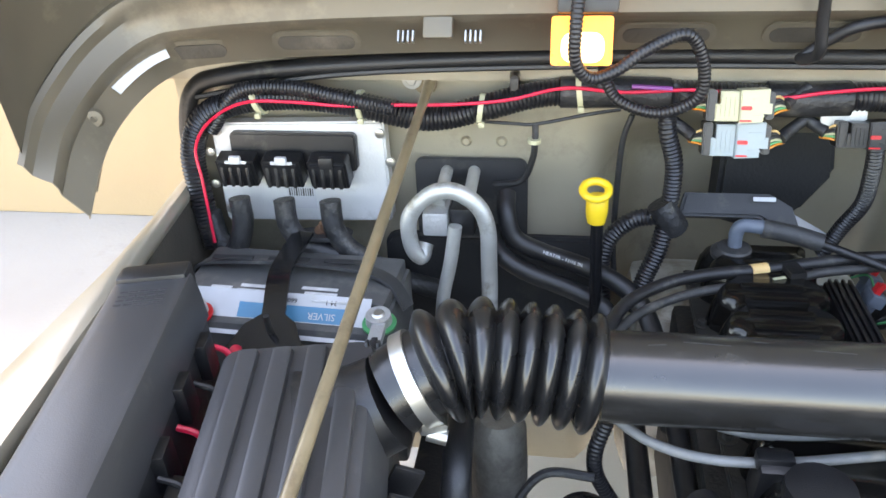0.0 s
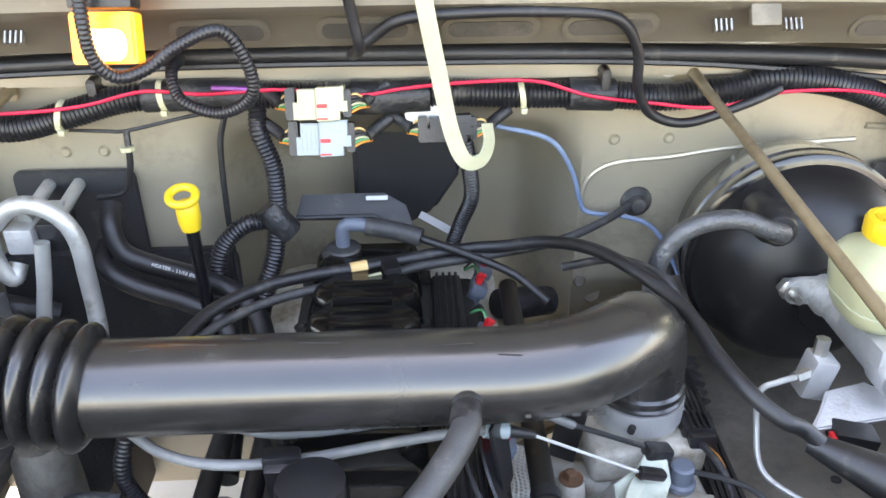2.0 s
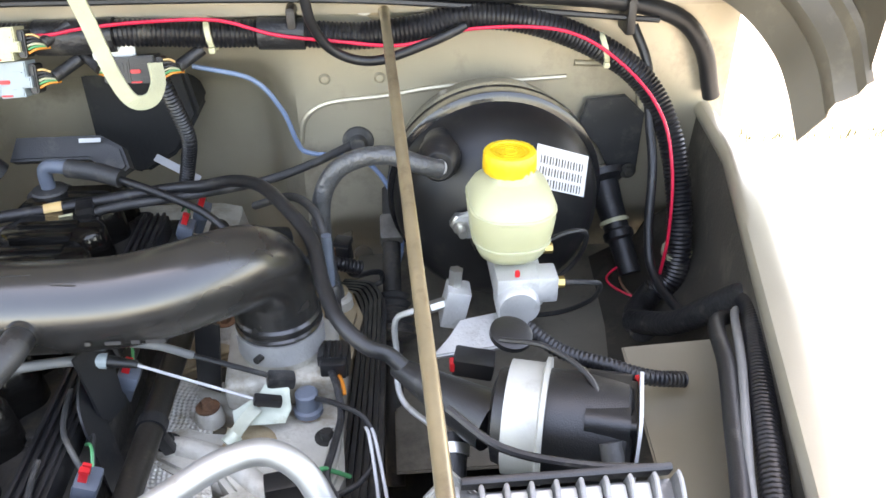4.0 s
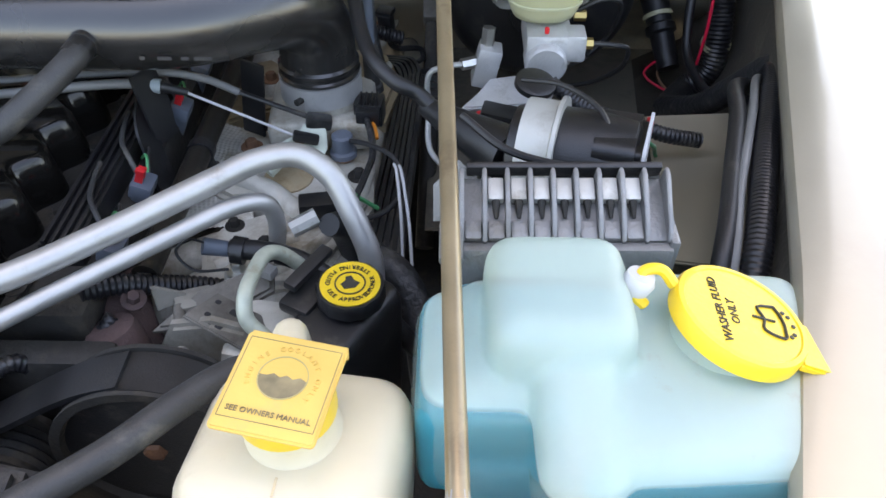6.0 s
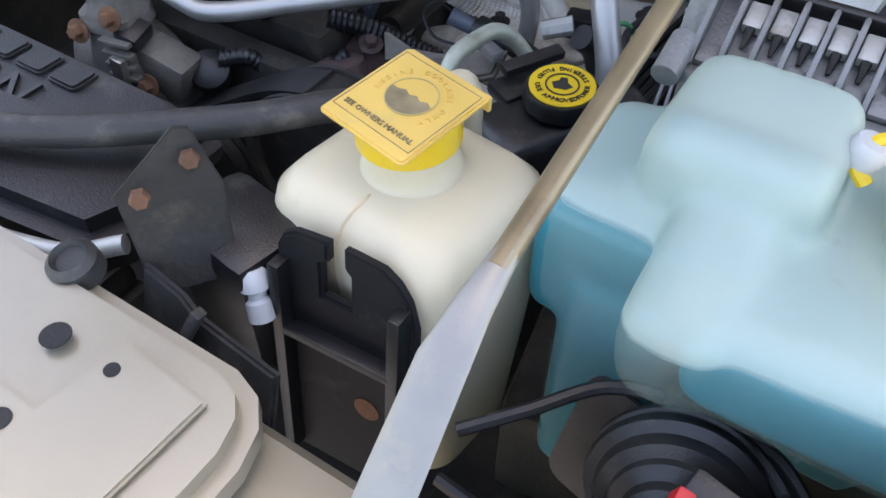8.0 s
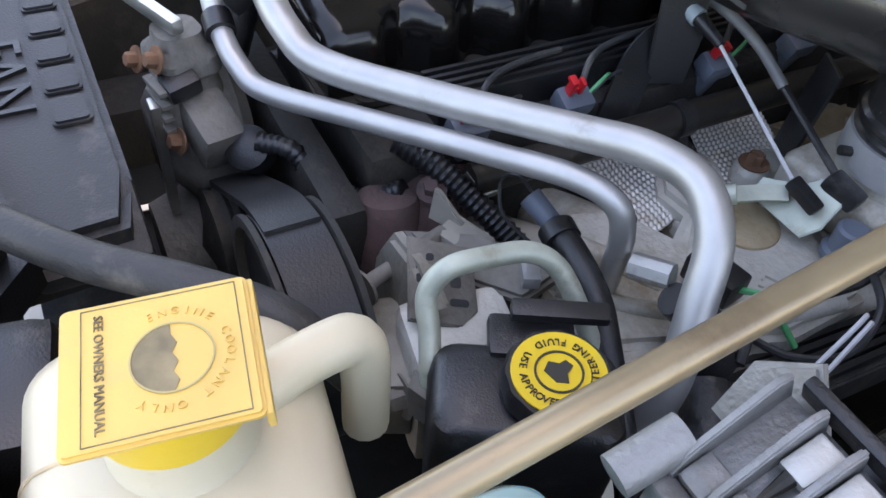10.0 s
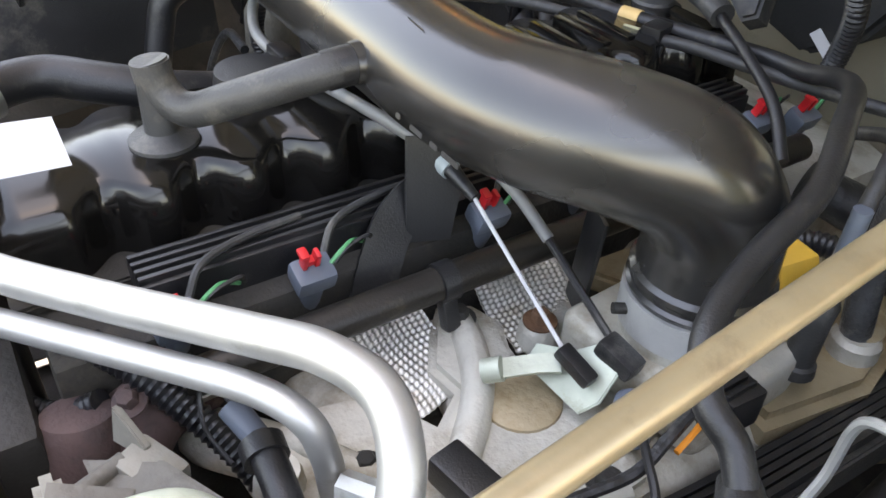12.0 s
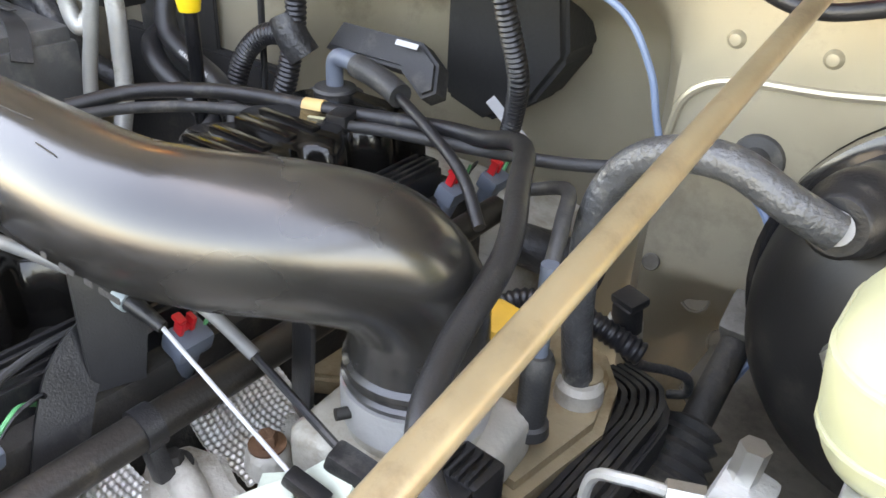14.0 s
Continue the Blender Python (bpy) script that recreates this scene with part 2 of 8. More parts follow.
def part(name, bm, material, parent, label="", sharp=38):
    me = bpy.data.meshes.new(name)
    off = ORIGIN[parent.name] if parent else Vector((0, 0, 0))
    bmesh.ops.translate(bm, verts=bm.verts, vec=-off)
    bmesh.ops.recalc_face_normals(bm, faces=bm.faces)
    bm.to_mesh(me)
    bm.free()
    me.shade_smooth()
    me.set_sharp_from_angle(angle=radians(sharp))
    me.materials.append(material)
    ob = new(name, me)
    ORIGIN[ob.name] = off
    if parent:
        ob.parent = parent
    return tagged(ob, label)


def solo(name, bm, material, label, category, group="", kind="", sharp=38):
    lo = [min(v.co[k] for v in bm.verts) for k in range(3)]
    hi = [max(v.co[k] for v in bm.verts) for k in range(3)]
    at = Vector(((lo[0] + hi[0]) / 2, (lo[1] + hi[1]) / 2, lo[2]))
    bmesh.ops.translate(bm, verts=bm.verts, vec=-at)
    ob = part(name, bm, material, None, "", sharp)
    ob.location = at
    ORIGIN[ob.name] = at
    return tagged(ob, label, category, group, kind)


def join(bm, other):
    me = bpy.data.meshes.new("tmp")
    other.to_mesh(me)
    other.free()
    bm.from_mesh(me)
    bpy.data.meshes.remove(me)
    return bm


def thicken(b, t):
    """Gives an open sheet a second skin at t along its normals, and closes the rim."""
    bmesh.ops.recalc_face_normals(b, faces=b.faces)
    b.normal_update()
    faces, verts = b.faces[:], b.verts[:]
    rim = [e for e in b.edges if len(e.link_faces) == 1]
    twin = {v: b.verts.new(v.co + v.normal * t) for v in verts}
    for f in faces:
        b.faces.new([twin[v] for v in reversed(f.verts)])
    for e in rim:
        p, q = e.verts
        b.faces.new([p, q, twin[q], twin[p]])
    return b


def turned(rx=0, ry=0, rz=0):
    return pose(0, 0, 0, rx, ry, rz)


def box(c, s, rot=None, bev=0.003, bm=None, seg=2, taper=None):
    b = bmesh.new()
    bmesh.ops.create_cube(b, size=1)
    for v in b.verts:
        k = taper if (taper and v.co.z > 0) else 1.0
        v.co = Vector((v.co.x * s[0] * k, v.co.y * s[1] * k, v.co.z * s[2]))
    if bev:
        bmesh.ops.bevel(b, geom=b.edges[:], offset=min(bev, min(s) * 0.45), segments=seg, affect="EDGES", profile=0.6)
    m = Matrix.Translation(c) @ (rot or Matrix())
    bmesh.ops.transform(b, matrix=m, verts=b.verts)
    return join(bm, b) if bm else b


def basis(d):
    d = Vector(d).normalized()
    return d.to_track_quat("Z", "Y").to_matrix().to_4x4()


def lathe(p, d, profile, n=28, bm=None, wobble=None):
    """Turned solid about the axis from p along d. profile: rows of (along, radius)."""
    b = bm or bmesh.new()
    m = Matrix.Translation(p) @ basis(d)
    rings = []
    for a, r in profile:
        if r < 1e-5:
            rings.append([b.verts.new(m @ Vector((0, 0, a)))])
        else:
            rings.append([b.verts.new(m @ Vector(((r + (wobble(k, n) if wobble else 0)) * math.cos(2 * math.pi * k / n),
                                                  (r + (wobble(k, n) if wobble else 0)) * math.sin(2 * math.pi * k / n), a))) for k in range(n)])
    for q, w in zip(rings, rings[1:]):
        for k in range(n):
            f = [q[k % len(q)], q[(k + 1) % len(q)], w[(k + 1) % len(w)], w[k % len(w)]]
            f = list(dict.fromkeys(f))
            if len(f) > 2:
                b.faces.new(f)
    if abs(profile[0][0] - profile[-1][0]) < 1e-6 and len(profile) > 3:
        for k in range(n):
            b.faces.new([rings[-1][k], rings[-1][(k + 1) % n], rings[0][(k + 1) % n], rings[0][k]])
        return b
    for ring in (rings[0], rings[-1]):
        if len(ring) > 2:
            b.faces.new(ring)
    return b


def cyl(p0, p1, r0, r1=None, n=20, bm=None, bev=0.0):
    d = Vector(p1) - Vector(p0)
    r1 = r0 if r1 is None else r1
    L = d.length
    e = min(bev, L * 0.4)
    prof = [(0, r0 - e), (e, r0), (L - e, r1), (L, r1 - e)] if e else [(0, r0), (L, r1)]
    return lathe(p0, d, prof, n, bm)


def curve(pts, steps=8):
    pts = [Vector(p) for p in pts]
    if len(pts) == 2:
        return [pts[0].lerp(pts[1], k / steps) for k in range(steps + 1)]
    ext = [pts[0] * 2 - pts[1], *pts, pts[-1] * 2 - pts[-2]]
    out = []
    for a, b, c, d in zip(ext, ext[1:], ext[2:], ext[3:]):
        for k in range(steps):
            t = k / steps
            out.append(0.5 * (2 * b + (c - a) * t + (2 * a - 5 * b + 4 * c - d) * t * t + (3 * b - a - 3 * c + d) * t ** 3))
    out.append(pts[-1])
    return out


def even(path, gap):
    out, left = [path[0]], gap
    for a, b in zip(path, path[1:]):
        L = (b - a).length
        at = 0.0
        while L - at > left:
            at += left
            left = gap
            out.append(a.lerp(b, at / L))
        left -= L - at
    if (out[-1] - path[-1]).length > gap * 0.3:
        out.append(path[-1])
    return out


def tube(pts, r, n=12, steps=8, ripple=None, bm=None, flat=None, gap=None, shape=None):
    """A round bar or hose along a smooth line. ripple: (pitch, depth) of corrugation. flat: (width, thickness) of a strap instead."""
    b = bm or bmesh.new()
    path = curve(pts, steps)
    if ripple:
        path = even(path, ripple[0] / 4)
    elif gap:
        path = even(path, gap)
    up = None
    rings = []
    for k, p in enumerate(path):
        d = (path[min(k + 1, len(path) - 1)] - path[max(k - 1, 0)]).normalized()
        if up is None:
            up = d.orthogonal().normalized() if not flat or len(flat) < 3 else Vector(flat[2])
        up = (up - d * up.dot(d)).normalized()
        side = d.cross(up)
        rr = r
        if ripple:
            rr = r - ripple[1] * (0, 0.5, 1, 0.5)[k % 4]
        if shape:
            rr = r * shape(k / (len(path) - 1))
        if flat:
            w, h = flat[0] / 2, flat[1] / 2
            ring = [p + side * x + up * y for x, y in ((-w, -h), (w, -h), (w, h), (-w, h))]
        else:
            ring = [p + (side * math.cos(2 * math.pi * j / n) + up * math.sin(2 * math.pi * j / n)) * rr for j in range(n)]
        rings.append([b.verts.new(v) for v in ring])
    m = len(rings[0])
    for q, w in zip(rings, rings[1:]):
        for j in range(m):
            b.faces.new([q[j], q[(j + 1) % m], w[(j + 1) % m], w[j]])
    b.faces.new(rings[0])
    b.faces.new(rings[-1])
    return b


def loft(rings, bm=None, caps=True):
    b = bm or bmesh.new()
    vs = [[b.verts.new(p) for p in ring] for ring in rings]
    n = len(vs[0])
    for q, w in zip(vs, vs[1:]):
        for j in range(n):
            b.faces.new([q[j], q[(j + 1) % n], w[(j + 1) % n], w[j]])
    if caps:
        b.faces.new(vs[0])
        b.faces.new(vs[-1])
    return b


def rrect(cx, cy, z, w, h, r, rz=0.0, k=5):
    """A rounded rectangle's corner points at height z."""
    out = []
    r = min(r, w / 2 - 1e-4, h / 2 - 1e-4)
    for q, (sx, sy) in enumerate(((1, 1), (-1, 1), (-1, -1), (1, -1))):
        for j in range(k + 1):
            a = math.pi / 2 * (q + j / k)
            out.append(Vector((sx * (w / 2 - r) + r * math.cos(a), sy * (h / 2 - r) + r * math.sin(a), 0)))
    m = Matrix.Translation((cx, cy, z)) @ turned(0, 0, rz)
    return [m @ p for p in out]


def slab(outline, depth, m=None, bev=0.0, bm=None):
    """A flat outline (x, y) with thickness downwards, carried by m."""
    b = bmesh.new()
    top = [b.verts.new((x, y, 0)) for x, y in outline]
    f = b.faces.new(top)
    low = bmesh.ops.extrude_face_region(b, geom=[f])
    bmesh.ops.translate(b, verts=[v for v in low["geom"] if isinstance(v, bmesh.types.BMVert)], vec=(0, 0, -depth))
    bmesh.ops.recalc_face_normals(b, faces=b.faces)
    if bev:
        bmesh.ops.bevel(b, geom=[e for e in b.edges if abs(e.verts[0].co.z - e.verts[1].co.z) < 1e-6], offset=bev, segments=2, affect="EDGES")
    if m:
        bmesh.ops.transform(b, matrix=m, verts=b.verts)
    return join(bm, b) if bm else b


def facing(p, normal, up=(0, 0, 1)):
    """A frame at p whose z looks along normal and whose y is as near to up as can be."""
    z = Vector(normal).normalized()
    x = Vector(up).cross(z).normalized()
    y = z.cross(x)
    return Matrix.Translation(p) @ Matrix((x, y, z)).transposed().to_4x4()


def round_outline(w, h, r, k=4):
    return [(p.x, p.y) for p in rrect(0, 0, 0, w, h, r, 0, k)]


def text(body, size, m, parent, name="lettering", material=None, depth=0.0004, spacing=1.0, label=""):
    cu = bpy.data.curves.new("text", "FONT")
    cu.body, cu.size, cu.extrude, cu.align_x, cu.align_y, cu.space_character = body, size, depth, "CENTER", "CENTER", spacing
    cu.resolution_u = 2
    ob = bpy.data.objects.new("text", cu)
    scene.collection.objects.link(ob)
    me = bpy.data.meshes.new_from_object(ob.evaluated_get(bpy.context.evaluated_depsgraph_get()))
    bpy.data.objects.remove(ob)
    b = bmesh.new()
    b.from_mesh(me)
    bmesh.ops.transform(b, matrix=m, verts=b.verts)
    return part(name, b, material or INK, parent, label)


def bolt(p, d, r=0.007, h=0.006, bm=None, washer=True):
    b = bm or bmesh.new()
    if washer:
        lathe(p, d, [(0, r * 1.75), (0.0015, r * 1.75)], 18, b)
    q = Vector(p) + Vector(d).normalized() * 0.0015
    lathe(q, d, [(0, r), (h * 0.8, r), (h, r * 0.82)], 6, b)
    return b


# ---- setting: ground, house wall, body shell ----
g = bmesh.new()
bmesh.ops.create_grid(g, x_segments=2, y_segments=2, size=400)
solo("ground", g, CONCRETE, "pale sunlit concrete driveway under the vehicle", "ground", kind="structure")
CAR = thing("car_body", (0.06, 1.55, 0.36), "champagne painted vehicle tub and cab behind the bulkhead", "car body", kind="structure")
part("tub", box((0.06, 1.65, 0.74), (1.5, 2.86, 0.76), None, 0.05), PAINT, CAR)
part("cab", box((0.06, 1.72, 1.45), (1.42, 2.5, 0.72), None, 0.06, taper=0.94), PAINT, CAR)
solo("wall_west", box((-4.4, 1.76, 1.3), (6.2, 0.3, 2.6), bev=0.01), STUCCO, "plain tan house wall behind the driveway", "wall", kind="structure")
rng = random.Random(4)
g = bmesh.new()
for _ in range(420):
    x, y = rng.uniform(1.2, 5.5), 1.93 + rng.gauss(0, 0.03)
    h, a = rng.uniform(0.02, 0.06), rng.uniform(0, 6.3)
    dx, dy = 0.004 * math.cos(a), 0.004 * math.sin(a)
    lean = (rng.gauss(0, 0.015), rng.gauss(0, 0.015))
    g.faces.new([g.verts.new((x - dx, y - dy, 0)), g.verts.new((x + dx, y + dy, 0)), g.verts.new((x + lean[0], y + lean[1], h))])
solo("grass_strip", g, GRASS, "thin strip of dry grass in a concrete joint", "grass", kind="stuff")


def firewall_y(x, z):
    """Depth of the pressed bulkhead: flat wings and a tunnel set back behind the engine."""
    side = max(0.0, min(1.0, (0.335 - x) / 0.07)) * max(0.0, min(1.0, (x + 0.20) / 0.10))
    high = max(0.0, min(1.0, (1.075 - z) / 0.12))
    side, high = side * side * (3 - 2 * side), high * high * (3 - 2 * high)
    y = 0.17 * side * high
    low = max(0.0, min(1.0, (0.80 - z) / 0.10))
    if x > 0.33:
        y += 0.10 * low * min(1, (x - 0.33) / 0.05)
    dent = math.hypot((x + 0.075) / 0.06, (z - 1.0) / 0.05)
    if dent < 1:
        y -= 0.028 * (1 - dent * dent) ** 2
    return y


g = bmesh.new()
cols, rows_ = 90, 40
grid = [[g.verts.new((-0.80 + 1.76 * i / cols, firewall_y(-0.80 + 1.76 * i / cols, 0.42 + 0.735 * j / rows_), 0.42 + 0.735 * j / rows_)) for j in range(rows_ + 1)] for i in range(cols + 1)]
for i in range(cols):
    for j in range(rows_):
        g.faces.new([grid[i][j], grid[i + 1][j], grid[i + 1][j + 1], grid[i][j + 1]])
thicken(g, -0.004)
FIREWALL = thing("wall_firewall", (0, 0, 0.42), "champagne painted pressed steel bulkhead with dusty recesses", "bulkhead", kind="structure")
part("panel", g, PAINT_DULL, FIREWALL, "pressed steel bulkhead panel", 50)
# cowl shelf above the bulkhead
g = slab([(-0.80, -0.03), (0.94, -0.03), (0.94, 0.45), (-0.80, 0.45)], 0.03, Matrix.Translation((0, 0, 1.155)), 0.004)
part("cowl_shelf", g, PAINT, FIREWALL)
g = bmesh.new()
for x in (-0.372, -0.321, 0.377, 0.454):
    lathe((x, 0.004, 1.027), (0, -1, 0), [(0, 0.009), (0.003, 0.009), (0.008, 0.005), (0.0085, 0)], 14, g)
part("weld_studs", g, PAINT_DULL, FIREWALL)
# pressed ridges on the driver's wing of the bulkhead
g = tube([(0.335, -0.001, 0.93), (0.345, -0.001, 0.97), (0.38, -0.001, 0.992), (0.46, -0.001, 1.0), (0.55, -0.001, 1.012), (0.72, -0.001, 1.02)], 0.0042, 8)
part("pressed_ridge", g, PAINT_DULL, FIREWALL)
g = tube([(0.73, -0.001, 1.04), (0.815, -0.001, 1.03), (0.83, -0.001, 0.98), (0.825, -0.001, 0.90), (0.79, -0.001, 0.875), (0.735, -0.001, 0.87)], 0.0048, 8)
part("pressed_ridge", g, PAINT_DULL, FIREWALL)
# round blanking plugs low on the bulkhead
for x, z, r in ((0.380, 0.742, 0.016), (0.409, 0.672, 0.017), (0.345, 0.80, 0.009)):
    p = Vector((x, firewall_y(x, z) - 0.002, z))
    part("blanking_plug", lathe(p, (0.1, -1, 0.15), [(0, r), (0.003, r), (0.004, r * 0.85), (0.0025, r * 0.8), (0.0025, 0)], 24), PAINT_GRIMY_SHADED, FIREWALL)
# driver's side lower shelf under the booster
g = slab([(0.455, -0.40), (0.88, -0.40), (0.95, 0.14), (0.40, 0.14), (0.40, 0.0), (0.455, -0.06)], 0.006, Matrix.Translation((0, 0, 0.67)), 0.002)
part("lower_shelf", g, PAINT_GRIMY_SHADED, FIREWALL)


def line_at(pts, y):
    for (xa, ya, za), (xb, yb, zb) in zip(pts, pts[1:]):
        if yb <= y <= ya:
            t = (y - ya) / (yb - ya)
            return xa + (xb - xa) * t, za + (zb - za) * t
    return pts[-1][0], pts[-1][2]


EDGE_R = [(0.925, 0.06, 0.972), (0.899, -0.165, 0.97), (0.735, -0.80, 0.965), (0.640, -1.11, 0.955), (0.60, -1.24, 0.94)]
EDGE_L = [(-0.79, 0.06, 0.972), (-0.775, -0.10, 0.97), (-0.725, -0.60, 0.968), (-0.69, -0.80, 0.965), (-0.60, -1.11, 0.955), (-0.56, -1.24, 0.94)]


OUTER = [(0.06, 0.020), (-0.165, 0.024), (-0.29, 0.034), (-0.435, 0.056), (-0.576, 0.077), (-0.685, 0.088), (-0.80, 0.098), (-1.0, 0.122), (-1.24, 0.14)]


def crown(y):
    """Width of the wing's flat top at y."""
    for (ya, wa), (yb, wb) in zip(OUTER, OUTER[1:]):
        if yb <= y <= ya:
            return wa + (wb - wa) * (y - ya) / (yb - ya)
    return OUTER[-1][1]


def fender(name, edge, s, label):
    """Outer wing: a flat top that widens to the front and rolls down outside, with a return flange inside."""
    b = bmesh.new()
    ys = [0.06 - 1.30 * k / 40 for k in range(41)]
    rings = []
    for y in ys:
        x, z = line_at(edge, y)
        w = crown(y)
        prof = [(0.002, -0.016), (0.0, -0.012), (0.0, -0.006), (0.004, 0.0), (w * 0.25, 0.002), (w * 0.6, 0.003), (w * 0.88, 0.0), (w * 0.97, -0.006), (w, -0.016), (w + 0.008, -0.09), (w + 0.012, -0.30)]
        rings.append([b.verts.new((x + s * u, y, z + v)) for u, v in prof])
    for q, w in zip(rings, rings[1:]):
        for j in range(len(q) - 1):
            b.faces.new([q[j], q[j + 1], w[j + 1], w[j]])
    thicken(b, 0.0015)
    th = thing(name, (edge[2][0] + s * 0.08, -0.6, 0.67), label, "fender", kind="structure")
    part("wing_panel", b, PAINT, th)
    # inner apron
    b = bmesh.new()
    rings = []
    for y in ys[::2]:
        x, z = line_at(edge, y)
        rings.append([b.verts.new(p) for p in ((x + s * 0.004, y, z - 0.011), (x - s * 0.006, y, z - 0.16), (x - s * 0.05, y, z - 0.26), (x - s * 0.16, y, z - 0.32), (x - s * 0.18, y, z - 0.55))])
    for q, w in zip(rings, rings[1:]):
        for j in range(4):
            b.faces.new([q[j], q[j + 1], w[j + 1], w[j]])
    thicken(b, 0.002)
    part("inner_apron", b, UNDERCOAT, th, "dusty painted inner wing apron")
    return th


fender("fender_right", EDGE_R, 1, "champagne painted steel front fender in bright sun")
fender("fender_left", EDGE_L, -1, "champagne painted steel front fender beside the fuse box")


# ---- open hood ----
def hood():
    th = thing("hood", (0.066, 0.05, 1.19), "champagne painted steel hood propped wide open, underside showing", "hood")
    up = Vector((0, -0.33, 0.94)).normalized()
    half = [((-0.784, -0.30, 1.044), (-0.84, -0.32, 1.123)), ((-0.787, -0.25, 1.084), (-0.845, -0.268, 1.165)), ((-0.788, -0.20, 1.110), (-0.828, -0.22, 1.205)),
            ((-0.772, -0.15, 1.137), (-0.80, -0.185, 1.238)), ((-0.745, -0.11, 1.155), (-0.755, -0.155, 1.266)), ((-0.70, -0.088, 1.165), (-0.69, -0.142, 1.276)),
            ((-0.55, -0.082, 1.176), (-0.54, -0.140, 1.285)), ((-0.30, -0.084, 1.184), (-0.30, -0.142, 1.290)), ((0.066, -0.085, 1.187), (0.066, -0.145, 1.292))]
    mid = 0.066
    rest = [((2 * mid - a[0], a[1], a[2]), (2 * mid - b[0], b[1], b[2])) for a, b in reversed(half[:-1])]
    stations = half + rest
    inner, outer = curve([a for a, _ in stations], 5), curve([b for _, b in stations], 5)
    prof = ((0, 0), (0.03, 0.005), (0.42, 0.005), (0.50, 0.013), (0.60, 0.015), (0.70, 0.006), (0.80, 0.0), (0.93, 0.004), (1.0, 0.0))

    def at(k, t, h):
        d = inner[min(k + 1, len(inner) - 1)] - inner[max(k - 1, 0)]
        n = d.cross(outer[k] - inner[k]).normalized()
        return inner[k].lerp(outer[k], t) + n * h
    b = bmesh.new()
    rings = []
    for k in range(len(inner)):
        side = (outer[k].x - mid) / 0.9
        way = (up - Vector((0.20 * side, 0, 0))).normalized()
        rings.append([b.verts.new(at(k, t, h)) for t, h in prof] + [b.verts.new(outer[k] + Vector((0, 0.012, 0.006)) + way * 1.22 * q / 5) for q in range(6)])
    for q, w in zip(rings, rings[1:]):
        for j in range(len(q) - 1):
            b.faces.new([q[j], q[j + 1], w[j + 1], w[j]])
    thicken(b, 0.0015)
    # hood underside in the shade-darkened paint
    part("inner_panel", b, PAINT_SHADED, th, "pressed inner panel with stiffening lip", 40)
    b = bmesh.new()
    rings = [[b.verts.new(inner[k].lerp(outer[k], 0.5) + Vector((0, 0.05, 0.0)) + (up * 1.3 * q / 5 if q else Vector((0, 0.10, -0.075))) + Vector(((0.05 - 0.10 * q / 5) * (inner[k].x - mid) / 0.85, 0, 0))) for q in range(6)] for k in range(0, len(inner), 4)]
    for q, w in zip(rings, rings[1:]):
        for j in range(5):
            b.faces.new([q[j], q[j + 1], w[j + 1], w[j]])
    thicken(b, 0.002)
    part("outer_skin", b, PAINT_SHADED, th)

    def near(x):
        return min(range(len(inner)), key=lambda k: abs(inner[k].x - x) + (0 if abs(inner[k].z - 1.17) < 0.05 else 9))
    for x in (-0.70, -0.545, -0.12, 0.045, 0.19, 0.33, 0.66, 0.80):
        k = near(x)
        d = inner[k + 1] - inner[k - 1]
        n = d.cross(outer[k] - inner[k]).normalized()
        c = at(k, 0.24, 0.0055)
        c.x = x
        m = facing(c, n)
        w = 0.115 if -0.6 < x < 0.6 else 0.085
        part("hole_rim", slab(round_outline(w, 0.038, 0.018), 0.003, m @ Matrix.Translation((0, 0, 0.002)), 0.001), PAINT_SHADED, th)
        part("drain_hole", slab(round_outline(w - 0.016, 0.022, 0.011), 0.002, m @ Matrix.Translation((0, 0, 0.0032))), UNDERCOAT, th, "dark oblong opening in the flange")
    for x in (-0.385, 0.50):
        k = near(x)
        c = at(k, 0.42, 0.008)
        c.x = x
        part("hinge_tab", box(c + Vector((0, -0.004, 0.022)), (0.036, 0.010, 0.075), turned(-28), 0.004), PAINT_SHADED, th)
        for dx in (-0.042, 0.04):
            for q in range(4):
                part("clip", box(c + Vector((dx - 0.009 + 0.006 * q, -0.002, -0.014)), (0.002, 0.008, 0.014), turned(-35), 0), STEEL, th, "small zinc spring clip")
    # white inspection sticker on the skirt
    b = tube([at(k, 0.33, 0.0085) for k in range(13, 22)], 0.01, flat=(0.014, 0.0008, (0.3, -0.8, 0.4)))
    part("sticker", b, PAPER, th, "long white sticker")
    c = at(9, 0.34, 0.004)
    part("dimple", lathe(c, (0.5, -0.8, 0.1), [(0, 0.013), (0.004, 0.010), (0.0045, 0.004), (0.001, 0.0035), (0.001, 0)], 18), PAINT_SHADED, th)
    return th


hood()

# rubber cowl seal
b = tube([(-0.785, -0.02, 0.98), (-0.782, -0.025, 1.05), (-0.757, -0.03, 1.112), (-0.70, -0.035, 1.133), (-0.545, -0.035, 1.148), (-0.24, -0.035, 1.161),
          (0.05, -0.035, 1.163), (0.436, -0.035, 1.156), (0.70, -0.035, 1.143), (0.84, -0.03, 1.118), (0.90, -0.025, 1.07), (0.93, -0.02, 0.99)], 0.0125, 12)
SEAL = solo("cowl_seal", b, RUBBER, "black rubber weather seal along the cowl", "seal")
b = tube([(-0.75, -0.043, 1.104), (-0.545, -0.048, 1.139), (-0.24, -0.048, 1.152), (0.05, -0.048, 1.154), (0.436, -0.048, 1.147), (0.83, -0.043, 1.110)], 0.004, 6)
part("lip", b, RUBBER, SEAL)


